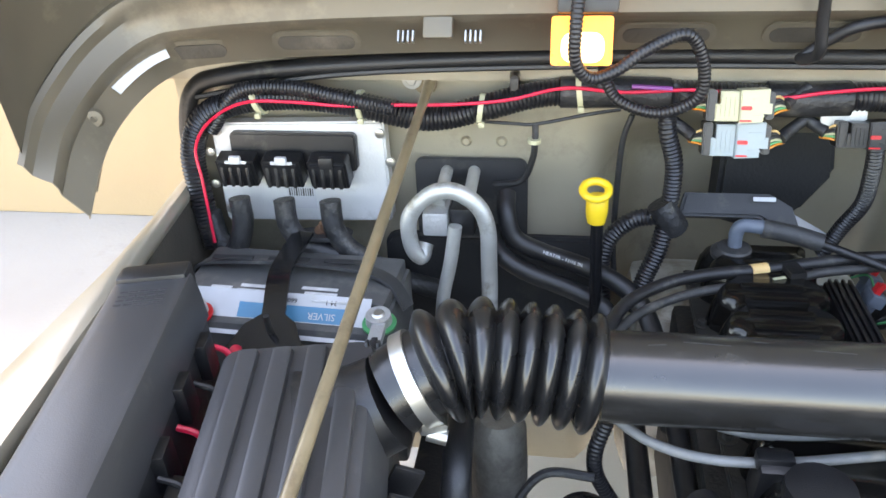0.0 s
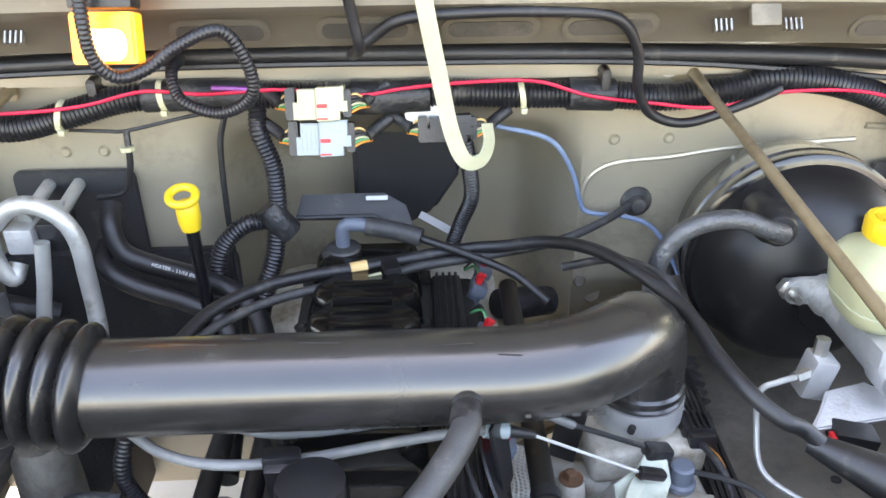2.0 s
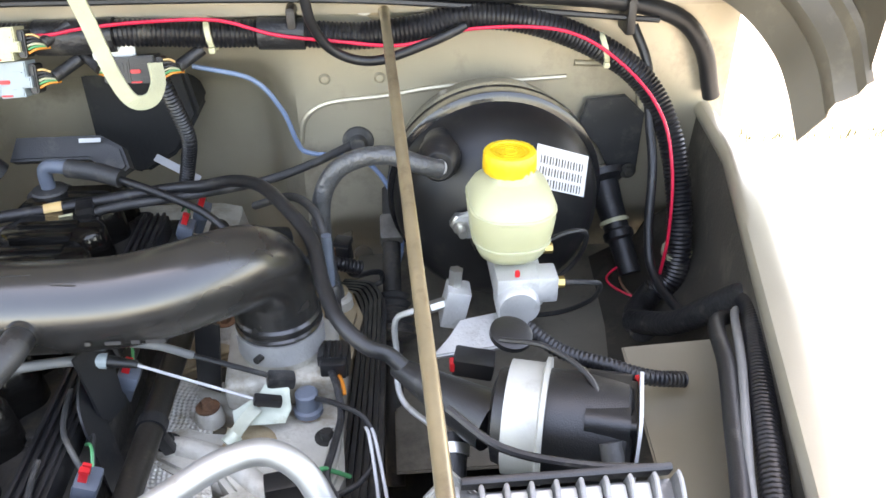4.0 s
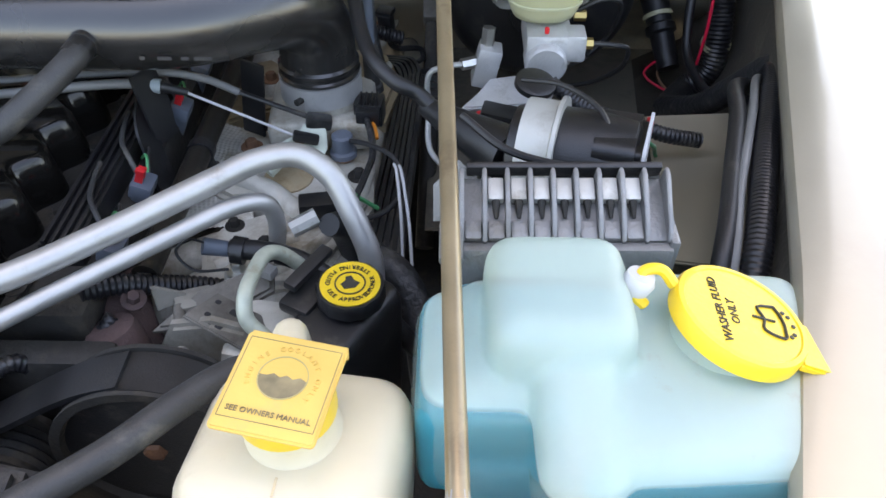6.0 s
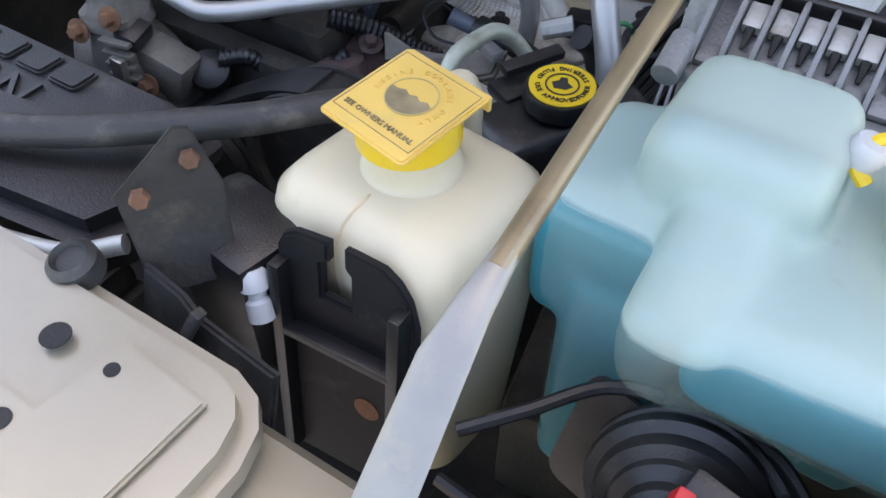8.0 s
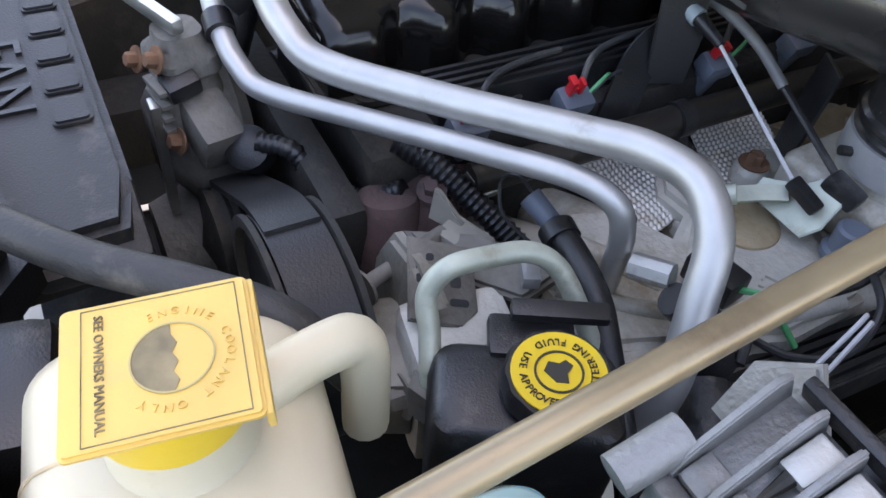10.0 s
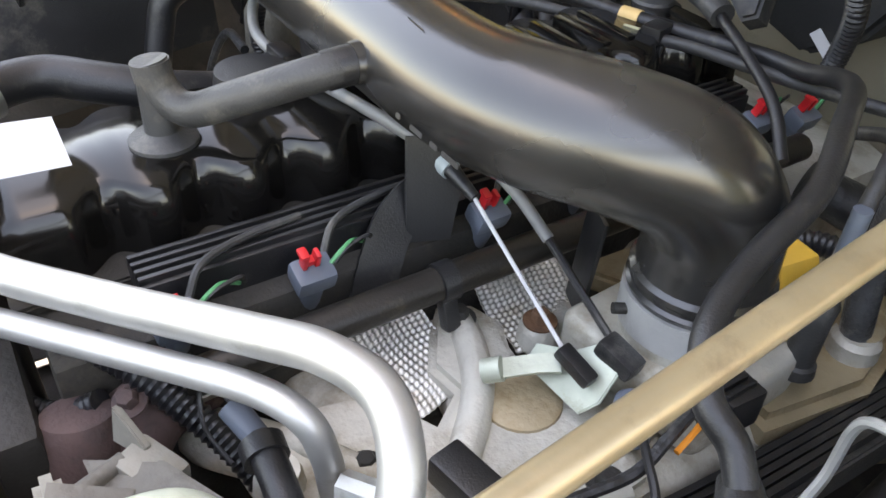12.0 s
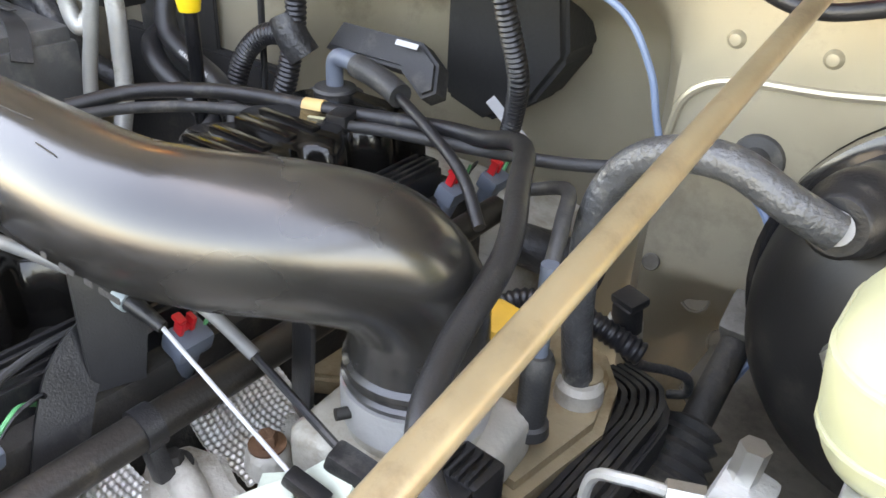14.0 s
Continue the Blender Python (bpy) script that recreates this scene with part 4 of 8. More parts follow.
# ---- passenger side: battery, fuse box, air cleaner, control module ----
def battery():
    th = thing("battery", (-0.59, -0.18, 0.70), "dark car battery with silver and blue label under a strap", "battery")
    part("case", box((-0.59, -0.19, 0.79), (0.29, 0.165, 0.18), turned(0, 0, -3), 0.006), BATTERY, th)
    lid = part("lid", box((-0.592, -0.172, 0.886), (0.285, 0.118, 0.026), turned(0, 0, -3), 0.006), BATTERY, th)
    m = Matrix.Translation((-0.588, -0.249, 0.888)) @ turned(38, 0, -3)
    lab = part("label", slab([(-0.128, -0.036), (0.118, -0.036), (0.118, 0.026), (-0.128, 0.026)], 0.001, m), PAPER, th, "white battery label with blue band")
    part("blue_band", slab([(-0.06, -0.012), (0.09, -0.012), (0.09, 0.009), (-0.06, 0.009)], 0.0006, m @ Matrix.Translation((0, 0, 0.0008))), BLUE, lab)
    text("SILVER", 0.013, m @ Matrix.Translation((0.055, -0.003, 0.0012)) @ turned(0, 0, 180), lab, "lettering", PAPER)
    text("34-1", 0.009, m @ Matrix.Translation((0.065, 0.016, 0.0010)) @ turned(0, 0, 180), lab, "lettering", INK)
    text("660", 0.009, m @ Matrix.Translation((0.012, 0.016, 0.0010)) @ turned(0, 0, 180), lab, "lettering", INK)
    m2 = Matrix.Translation((-0.59, -0.19, 0.8995)) @ turned(0, 0, -3)
    for k, (x, y, w) in enumerate(((-0.09, 0.0, 0.03), (-0.045, 0.008, 0.04), (-0.045, -0.004, 0.045), (0.045, 0.012, 0.05), (0.05, 0.0, 0.045), (0.07, -0.014, 0.055))):
        part("warning_print", slab(round_outline(w, 0.007, 0.001), 0.0004, m2 @ Matrix.Translation((x, y - 0.03, 0.0004))), WHITE_INK, lid)
    for x, mt, lbl in ((-0.455, GREEN, "green felt terminal washer"), (-0.70, RED, "red terminal boot")):
        w = part("terminal_washer", lathe((x, -0.262, 0.885), (0, -0.15, 1), [(0, 0.022), (0.003, 0.022)], 22), mt, th, lbl)
        part("post", lathe((x, -0.262, 0.887), (0, -0.15, 1), [(0, 0.010), (0.016, 0.0085), (0.018, 0.006)], 16), STEEL, th)
        b = lathe((x, -0.263, 0.890), (0, -0.15, 1), [(0, 0.010), (0, 0.017), (0.012, 0.016), (0.012, 0.009)], 18)
        box((x + 0.003, -0.288, 0.89), (0.018, 0.034, 0.012), turned(8), 0.003, b)
        part("cable_clamp", b, CAST_CLEAN, th, "corroded grey cable clamp")
    b = tube([(-0.452, -0.30, 0.888), (-0.448, -0.335, 0.872), (-0.46, -0.36, 0.83), (-0.47, -0.37, 0.77)], 0.008, 10)
    part("cable", b, RUBBER, th)
    # carrying strap
    b = tube([(-0.742, -0.155, 0.885), (-0.725, -0.16, 0.905), (-0.66, -0.165, 0.914), (-0.58, -0.17, 0.916), (-0.50, -0.175, 0.912), (-0.455, -0.185, 0.90), (-0.43, -0.20, 0.87)], 0.01, flat=(0.026, 0.004, (0, 0, 1)))
    strap = part("carry_strap", b, RUBBER_DUSTY, th, "ribbed black carrying strap")
    for x in (-0.68, -0.60, -0.52):
        part("strap_slot", box((x, -0.168, 0.918), (0.058, 0.010, 0.0016), None, 0.0006), INSUL, strap)
    # hold-down clamp
    b = bmesh.new()
    tube([(-0.597, -0.105, 0.925), (-0.60, -0.15, 0.922), (-0.599, -0.20, 0.922), (-0.594, -0.235, 0.917), (-0.588, -0.27, 0.905), (-0.585, -0.30, 0.89)], 0.01, flat=(0.030, 0.005, (0, 0, 1)), bm=b)
    hd = part("hold_down", b, GLOSS_BLACK, th, "glossy black forged hold-down clamp")
    b = slab([(-0.042, -0.06), (0.03, -0.06), (0.045, -0.02), (0.03, 0.015), (0.012, 0.03), (-0.012, 0.03), (-0.035, 0.012), (-0.05, -0.02)], 0.008, Matrix.Translation((-0.585, -0.305, 0.897)) @ turned(22, 0, 4), 0.003)
    part("hold_down_foot", b, GLOSS_BLACK, th)
    part("stud", cyl((-0.582, -0.305, 0.89), (-0.582, -0.312, 0.925), 0.004, n=10), IRON, th)
    b = slab(round_outline(0.085, 0.055, 0.02), 0.006, Matrix.Translation((-0.575, -0.085, 0.915)) @ turned(-10, 0, 6), 0.002)
    part("hold_down_plate", b, PLASTIC_DUSTY, th)
    part("rusty_bolt", bolt((-0.572, -0.08, 0.917), (0, -0.15, 1), 0.0095, 0.012), RUST, th, "rusted hex bolt")
    return th


battery()
b = box((-0.60, -0.19, 0.71), (0.36, 0.24, 0.03), None, 0.008)
solo("battery_tray", b, PLASTIC_DUSTY, "dusty black battery tray", "battery tray")


def fuse_box():
    th = thing("fuse_box", (-0.64, -0.56, 0.84), "long black power distribution box with a smooth lid", "fuse box")
    m = Matrix.Translation((-0.630, -0.565, 1.0)) @ turned(0, -3, 10)
    b = loft([[m @ p for p in rrect(0, 0, z, w, h, 0.012)] for z, w, h in ((-0.03, 0.088, 0.375), (0.0, 0.086, 0.372), (0.022, 0.083, 0.368), (0.029, 0.078, 0.362), (0.031, 0.07, 0.354))])
    lid = part("lid", b, SATIN, th, "smooth satin black lid", 30)
    b = box(m @ Vector((0, 0.176, 0.022)), (0.076, 0.03, 0.028), m.to_3x3().to_4x4(), 0.005)
    part("latch", b, PLASTIC, lid)
    for k in range(4):
        for j in range(5):
            part("lid_print", slab([(-0.004, -0.0015), (0.004, -0.0015), (0.004, 0.0015), (-0.004, 0.0015)], 0.0003, m @ Matrix.Translation((-0.022 + 0.0105 * j, 0.142 - 0.008 * k, 0.0315))), PLASTIC_DUSTY, lid)
    for k in range(5):
        part("fuse_lead", tube([m @ Vector((0.044, 0.15 - 0.065 * k, -0.05)), m @ Vector((0.066, 0.145 - 0.065 * k, -0.062)), m @ Vector((0.07, 0.13 - 0.065 * k, -0.10)), m @ Vector((0.05, 0.11 - 0.065 * k, -0.14))], 0.0035, 8), RED_WIRE if k % 2 == 0 else RUBBER, th)
    part("tub", box(m @ Vector((0.0, 0, -0.09)), (0.082, 0.36, 0.12), m.to_3x3().to_4x4(), 0.006), PLASTIC_DUSTY, th)
    for y, z in ((0.13, -0.05), (0.05, -0.04), (-0.03, -0.05), (-0.11, -0.06)):
        part("clip", box(m @ Vector((0.047, y, z)), (0.014, 0.03, 0.045), m.to_3x3().to_4x4(), 0.003), PLASTIC, th)
    part("relay", box(m @ Vector((0.056, -0.06, -0.085)), (0.026, 0.05, 0.055), turned(0, 14, 10), 0.004), PLASTIC, th)
    return th


fuse_box()
b = tube([(-0.61, -0.35, 0.90), (-0.585, -0.40, 0.905), (-0.58, -0.45, 0.89), (-0.585, -0.52, 0.85)], 0.008, 10)
solo("battery_cable", b, RED_WIRE, "thick red battery cable beside the fuse box", "cable")
b = tube([(-0.60, -0.36, 0.87), (-0.57, -0.42, 0.86), (-0.575, -0.55, 0.84), (-0.58, -0.62, 0.82)], 0.011, 10, ripple=(0.005, 0.0015))
solo("cable_loom", b, CONDUIT, "black corrugated loom below the fuse box", "cable loom")


def air_cleaner():
    th = thing("air_cleaner", (-0.47, -0.6, 0.76), "ribbed black plastic air cleaner housing", "air cleaner")
    m = Matrix.Translation((-0.462, -0.60, 0.97)) @ turned(2, -2, 9)
    b = loft([[m @ p for p in rrect(0, 0, z, w, h, 0.016)] for z, w, h in ((-0.05, 0.172, 0.325), (-0.02, 0.168, 0.32), (0.010, 0.155, 0.305), (0.018, 0.148, 0.298), (0.020, 0.138, 0.288))])
    lid = part("lid", b, SATIN, th, "ribbed top lid", 30)
    for k, x in enumerate((-0.048, -0.014, 0.02, 0.054)):
        b = loft([[m @ p for p in rrect(x, 0.0 - (0.03 if k == 3 else 0), z, w, h - (0.07 if k == 3 else 0), 0.004)] for z, w, h in ((0.017, 0.021, 0.285), (0.0265, 0.0185, 0.278), (0.0275, 0.016, 0.272))])
        part("rib", b, SATIN, lid)
    part("tub", box(m @ Vector((0, 0, -0.12)), (0.165, 0.31, 0.15), m.to_3x3().to_4x4(), 0.01), PLASTIC_DUSTY, th)
    b = loft([[Vector((-0.395, -0.50, 0.965)) + basis((0.86, 0.24, 0.40)).to_3x3() @ p for p in rrect(0, 0, z, w, w, w * 0.48)] for z, w in ((-0.06, 0.13), (-0.035, 0.108), (-0.012, 0.094), (0.008, 0.092))])
    part("outlet", b, PLASTIC, th, "round outlet neck", 40)
    for k in range(4):
        part("gusset", box((-0.372 + 0.002 * k, -0.545 - 0.035 * k, 0.905), (0.03, 0.006, 0.05), turned(0, 25, 12), 0.002), PLASTIC, th)
    for k in range(3):
        part("outlet_rib", box((-0.418 + 0.012 * k, -0.452, 0.985), (0.004, 0.012, 0.03), turned(-20, 0, 10), 0.0015), PLASTIC, th)
    return th


air_cleaner()


def control_module():
    th = thing("engine_computer", (-0.61, -0.03, 0.90), "silver engine control module with three black plugs", "control module")
    m = facing((-0.608, -0.047, 0.992), (0, -1, 0.06))
    part("housing", slab(round_outline(0.256, 0.152, 0.006), 0.028, m @ turned(0, 0, 1.5), 0.003), ALU_PALE, th, "pale cast aluminium housing")
    part("header", slab(round_outline(0.186, 0.056, 0.008), 0.014, m @ Matrix.Translation((-0.006, 0.036, 0.012)), 0.003), PLASTIC, th)
    for k in range(3):
        x = -0.083 + 0.067 * k
        p = part("plug", slab(round_outline(0.056, 0.046, 0.004), 0.03, m @ Matrix.Translation((x, 0.01, 0.04)) @ turned(18), 0.004), PLASTIC, th, "black harness plug")
        for j in range(4):
            part("plug_rib", box(m @ Vector((x - 0.019 + 0.0125 * j, 0.008, 0.042)), (0.005, 0.004, 0.03), None, 0.001), PLASTIC, p)
        if k < 2:
            b = box(m @ Vector((x + 0.002, 0.034, 0.043)), (0.017, 0.008, 0.012), None, 0.003)
            box(m @ Vector((x - 0.010, 0.029, 0.041)), (0.008, 0.007, 0.008), None, 0.002, b)
            box(m @ Vector((x + 0.014, 0.029, 0.041)), (0.008, 0.007, 0.008), None, 0.002, b)
            part("latch", b, PAPER, p, "white locking latch")
        else:
            part("latch", box(m @ Vector((x, 0.032, 0.043)), (0.02, 0.01, 0.018), None, 0.003), PLASTIC, p)
    lab = part("label", slab(round_outline(0.044, 0.036, 0.001), 0.0005, m @ Matrix.Translation((-0.004, -0.038, 0.0006))), PAPER, th, "white bar code label")
    for k in range(11):
        part("bar", slab(round_outline(0.0012 + 0.001 * (k % 3 == 0), 0.012, 0.0003, 1), 0.0003, m @ Matrix.Translation((-0.022 + 0.0035 * k, -0.03, 0.001))), INK, lab)
    for x, y in ((-0.12, 0.062), (0.12, 0.062), (-0.118, -0.06), (0.118, -0.062), (-0.135, 0.03), (0.133, 0.02), (-0.135, -0.02)):
        part("screw", lathe(m @ Vector((x, y, 0)), (0, -1, 0), [(0, 0.007), (0.003, 0.0065), (0.004, 0.003)], 14), STEEL, th)
    return th


control_module()
for k, pts in enumerate((((-0.692, -0.09, 0.97), (-0.690, -0.095, 0.935), (-0.70, -0.10, 0.90), (-0.715, -0.095, 0.885), (-0.74, -0.08, 0.90), (-0.755, -0.06, 0.93)),
                         ((-0.625, -0.09, 0.97), (-0.620, -0.097, 0.93), (-0.595, -0.10, 0.90), (-0.55, -0.10, 0.885), (-0.50, -0.10, 0.86)),
                         ((-0.557, -0.09, 0.97), (-0.553, -0.097, 0.93), (-0.535, -0.10, 0.90), (-0.50, -0.10, 0.875), (-0.46, -0.10, 0.85), (-0.40, -0.08, 0.82)))):
    solo("taped_harness", tube(pts, 0.0155, 12), TAPE, "tape-wrapped wiring harness below the control module", "harness", "control module harnesses")

# ---- harness along the bulkhead ----
HARN = thing("bulkhead_harness", (0, -0.05, 1.09), "black corrugated wiring conduit with a loose red wire", "harness")
main = [(-0.75, -0.075, 0.88), (-0.765, -0.06, 0.96), (-0.768, -0.052, 1.022), (-0.745, -0.05, 1.072), (-0.70, -0.05, 1.096), (-0.62, -0.048, 1.107), (-0.53, -0.047, 1.10), (-0.42, -0.045, 1.078), (-0.338, -0.045, 1.095),
        (-0.27, -0.042, 1.112), (-0.20, -0.04, 1.116), (-0.09, -0.04, 1.114), (0.05, -0.04, 1.108), (0.14, -0.04, 1.112), (0.24, -0.035, 1.106), (0.34, -0.035, 1.104), (0.43, -0.035, 1.098), (0.51, -0.04, 1.108), (0.575, -0.042, 1.122), (0.66, -0.045, 1.113), (0.75, -0.05, 1.078),
        (0.815, -0.06, 1.03), (0.85, -0.09, 0.965), (0.862, -0.12, 0.90), (0.865, -0.15, 0.83), (0.86, -0.16, 0.775), (0.835, -0.15, 0.74)]
part("conduit", tube(main, 0.0185, 14, ripple=(0.0058, 0.0022)), CONDUIT, HARN, "corrugated split conduit", 60)
part("second_conduit", tube([(-0.73, -0.055, 1.06), (-0.68, -0.06, 1.118), (-0.60, -0.06, 1.124), (-0.53, -0.065, 1.112), (-0.46, -0.065, 1.098)], 0.011, 12, ripple=(0.005, 0.0015)), CONDUIT, HARN, "", 60)
red = [(-0.738, -0.10, 0.90), (-0.745, -0.085, 0.99), (-0.75, -0.075, 1.04), (-0.722, -0.072, 1.08), (-0.668, -0.072, 1.107), (-0.60, -0.07, 1.108), (-0.53, -0.072, 1.104), (-0.456, -0.069, 1.105), (-0.38, -0.064, 1.105), (-0.306, -0.066, 1.113), (-0.234, -0.062, 1.128), (-0.16, -0.062, 1.123),
       (-0.067, -0.062, 1.127), (0.03, -0.062, 1.118), (0.084, -0.062, 1.125), (0.154, -0.062, 1.131), (0.251, -0.06, 1.131), (0.323, -0.062, 1.111), (0.40, -0.062, 1.100), (0.487, -0.064, 1.093), (0.58, -0.064, 1.112), (0.70, -0.068, 1.106), (0.78, -0.08, 1.06), (0.83, -0.105, 1.0), (0.845, -0.135, 0.93), (0.842, -0.165, 0.85), (0.835, -0.175, 0.79)]
part("red_wire", tube(red, 0.0024, 8), RED_WIRE, HARN, "loose bright red wire")
for x, y, z, dz in ((-0.654, -0.05, 1.103, 12), (-0.51, -0.046, 1.096, -4), (-0.345, -0.045, 1.093, -14), (-0.215, -0.041, 1.115, 2), (0.239, -0.035, 1.106, 2), (0.755, -0.052, 1.076, 8), (0.864, -0.15, 0.81, 80)):
    d = Vector((1, 0, 0.1)) if dz < 60 else Vector((0, 0.2, -1))
    b = lathe(Vector((x, y, z)) - d.normalized() * 0.0035, (turned(0, -dz if dz < 60 else 0, 0) @ d), [(0, 0.019), (0, 0.0215), (0.007, 0.0215), (0.007, 0.019)], 22)
    tie = part("cable_tie", b, CREAM, HARN, "cream nylon cable tie")
    part("tie_head", box((x + 0.002, y - 0.019, z - 0.016), (0.008, 0.007, 0.007), None, 0.001), CREAM, tie)
for x in (-0.30, 0.345, 0.79):
    yz = (-0.022, 1.135)
    b = cyl((x, yz[0] + 0.01, yz[1]), (x, yz[0] - 0.03, yz[1]), 0.009, 0.006, 10)
    box((x, -0.03, 1.115), (0.012, 0.045, 0.045), None, 0.003, b)
    part("push_clip", b, PLASTIC, HARN)
part("tape_wrap", tube([(0.02, -0.04, 1.109), (0.06, -0.04, 1.108), (0.12, -0.04, 1.110)], 0.0225, 12), TAPE, HARN)
part("tape_wrap", tube([(-0.24, -0.041, 1.115), (-0.16, -0.04, 1.116), (-0.10, -0.04, 1.114)], 0.0205, 12), TAPE, HARN)
part("tape_wrap", tube([(0.30, -0.035, 1.105), (0.36, -0.035, 1.103)], 0.021, 12), TAPE, HARN)
part("purple_wire", tube([(-0.15, -0.062, 1.131), (-0.10, -0.062, 1.128)], 0.003, 6), mat("purple_wire", (0.25, 0.05, 0.25), 0.4), HARN)


def plug_pair(name, c, w, h, material, label, yaw=0):
    th = thing(name, (c[0], c[1], c[2] - h / 2), label, "connector", "bulkhead connectors")
    m = facing(c, (0, -1, 0.25)) @ turned(0, 0, yaw)
    part("body", slab([(-w / 2, -h * 0.45), (-w * 0.08, -h * 0.45), (-w * 0.08, h * 0.42), (-w * 0.42, h * 0.42), (-w * 0.42, h * 0.05), (-w / 2, h * 0.05)], 0.03, m, 0.0015), material, th)
    part("shell", slab([(-w * 0.08, -h * 0.5), (w * 0.34, -h * 0.46), (w * 0.34, -h * 0.22), (w * 0.48, -h * 0.22), (w * 0.48, h * 0.08), (w * 0.42, h * 0.08), (w * 0.42, h * 0.5), (-w * 0.08, h * 0.46)], 0.034, m @ Matrix.Translation((0, 0, 0.004)), 0.0015), material, th)
    for q in (-0.28, 0.2):
        part("ridge", slab(round_outline(w * 0.22, h * 0.05, 0.0008), 0.0015, m @ Matrix.Translation((w * 0.24, h * q, 0.0052))), material, th)
    for q in (-0.40, -0.32, -0.24, -0.16):
        part("ridge", slab(round_outline(w * 0.02, h * 0.6, 0.0006), 0.0012, m @ Matrix.Translation((w * q, -h * 0.05, 0.001))), material, th)
    part("end_cap", slab(round_outline(0.010, h * 0.8, 0.003), 0.026, m @ Matrix.Translation((w * 0.47, 0.0, -0.003)), 0.002), PLASTIC, th)
    part("end_cap", slab(round_outline(0.012, h * 0.92, 0.003), 0.028, m @ Matrix.Translation((-w / 2 - 0.004, 0, -0.002)), 0.002), PLASTIC, th)
    part("lock_tab", slab(round_outline(0.013, 0.005, 0.002), 0.002, m @ Matrix.Translation((w * 0.03, -h * 0.05, 0.0062)), 0.0008), RED, th, "red locking tab")
    part("lock_bar", slab(round_outline(0.014, 0.002, 0.001), 0.001, m @ Matrix.Translation((w * 0.03, -h * 0.42, 0.0055))), RED, th)
    for s in (-1, 1):
        for k, mt in enumerate((ORANGE, GREEN, CREAM, TAPE, TAPE, TAN)):
            p = m @ Vector((s * (w / 2 + 0.002), -0.012 + 0.0045 * k, -0.010))
            part("lead", tube([p, p + Vector((s * 0.010, 0.004, 0.004 - 0.0012 * k)), p + Vector((s * 0.022, 0.016, 0.002 - 0.004 * k))], 0.0016, 6), mt, th)
        p = m @ Vector((s * (w / 2 + 0.018), 0.0, -0.02))
        part("taped_leads", tube([p, p + Vector((s * 0.012, 0.012, 0.006)), p + Vector((s * 0.03, 0.022, 0.016))], 0.008, 10), TAPE, th)
    return th


plug_pair("connector", (-0.015, -0.085, 1.115), 0.068, 0.042, CREAM, "cream plastic multi-pin connector with red lock tab")
plug_pair("connector", (-0.014, -0.085, 1.070), 0.070, 0.046, GREY, "grey-blue plastic multi-pin connector with red lock tab")
plug_pair("connector", (0.145, -0.075, 1.075), 0.062, 0.036, PLASTIC, "black plastic multi-pin connector with red lock tab")
b = slab(round_outline(0.055, 0.03, 0.012), 0.004, facing((0.115, -0.05, 1.09), (0, -1, 0.2)), 0.001)
solo("steel_bracket", b, ALU_DULL, "small bare metal connector bracket on the bulkhead", "bracket")
b = loft([[Vector((x, y, z)) for x, y, z in ((0.005, 0.10, 1.02), (0.160, 0.10, 1.02), (0.172, 0.10, 0.94), (0.13, 0.10, 0.875), (0.07, 0.10, 0.84), (0.005, 0.10, 0.86))],
          [Vector((x, y, z)) for x, y, z in ((0.005, 0.18, 1.02), (0.160, 0.18, 1.02), (0.172, 0.18, 0.94), (0.13, 0.18, 0.875), (0.07, 0.18, 0.84), (0.005, 0.18, 0.86))]])
bmesh.ops.bevel(b, geom=b.edges[:], offset=0.008, segments=3, affect="EDGES")
solo("insulation_pad", b, INSUL, "thick black insulation pad on the recessed bulkhead", "insulation pad")

# amber marker lamp hanging with its lead
LAMP = thing("marker_lamp", (-0.218, -0.19, 1.20), "lit amber marker lamp hanging below the hood", "lamp")
m = facing((-0.218, -0.20, 1.228), (0, -0.9, 0.25))
part("lens", slab(round_outline(0.066, 0.052, 0.004), 0.03, m, 0.003), LIT, LAMP, "glowing amber lens")
part("hot_spot", slab(round_outline(0.046, 0.032, 0.012), 0.002, m @ Matrix.Translation((0.001, -0.007, 0.0015)), 0.0008), HOT, LAMP, "bright bulb area of the lens")
part("socket", box((-0.213, -0.185, 1.275), (0.064, 0.034, 0.042), turned(-15), 0.004), PLASTIC, LAMP)
for dx in (0.0, 0.012):
    part("lead", tube([(-0.212 + dx, -0.19, 1.29), (-0.208 + dx, -0.19, 1.33), (-0.20, -0.17, 1.38)], 0.0035, 8), RED_WIRE, LAMP)
b = tube([(-0.222, -0.22, 1.30), (-0.225, -0.225, 1.25), (-0.224, -0.22, 1.212), (-0.208, -0.21, 1.19), (-0.18, -0.20, 1.195), (-0.149, -0.19, 1.215), (-0.105, -0.175, 1.228), (-0.083, -0.165, 1.193), (-0.083, -0.155, 1.15), (-0.125, -0.14, 1.125), (-0.172, -0.12, 1.135), (-0.187, -0.09, 1.16), (-0.185, -0.05, 1.165)], 0.0075, 12, ripple=(0.005, 0.0012))
solo("lamp_cable", b, CONDUIT, "looped black corrugated lamp cable", "cable", sharp=60)
b = tube([(0.03, -0.17, 1.27), (0.035, -0.16, 1.235), (0.04, -0.15, 1.20), (0.03, -0.12, 1.185), (0.055, -0.12, 1.205), (0.085, -0.13, 1.225), (0.14, -0.135, 1.232), (0.24, -0.13, 1.232), (0.33, -0.12, 1.222), (0.365, -0.105, 1.18), (0.375, -0.09, 1.13), (0.40, -0.075, 1.09), (0.45, -0.07, 1.075), (0.52, -0.065, 1.095), (0.57, -0.06, 1.115)], 0.0065, 10)
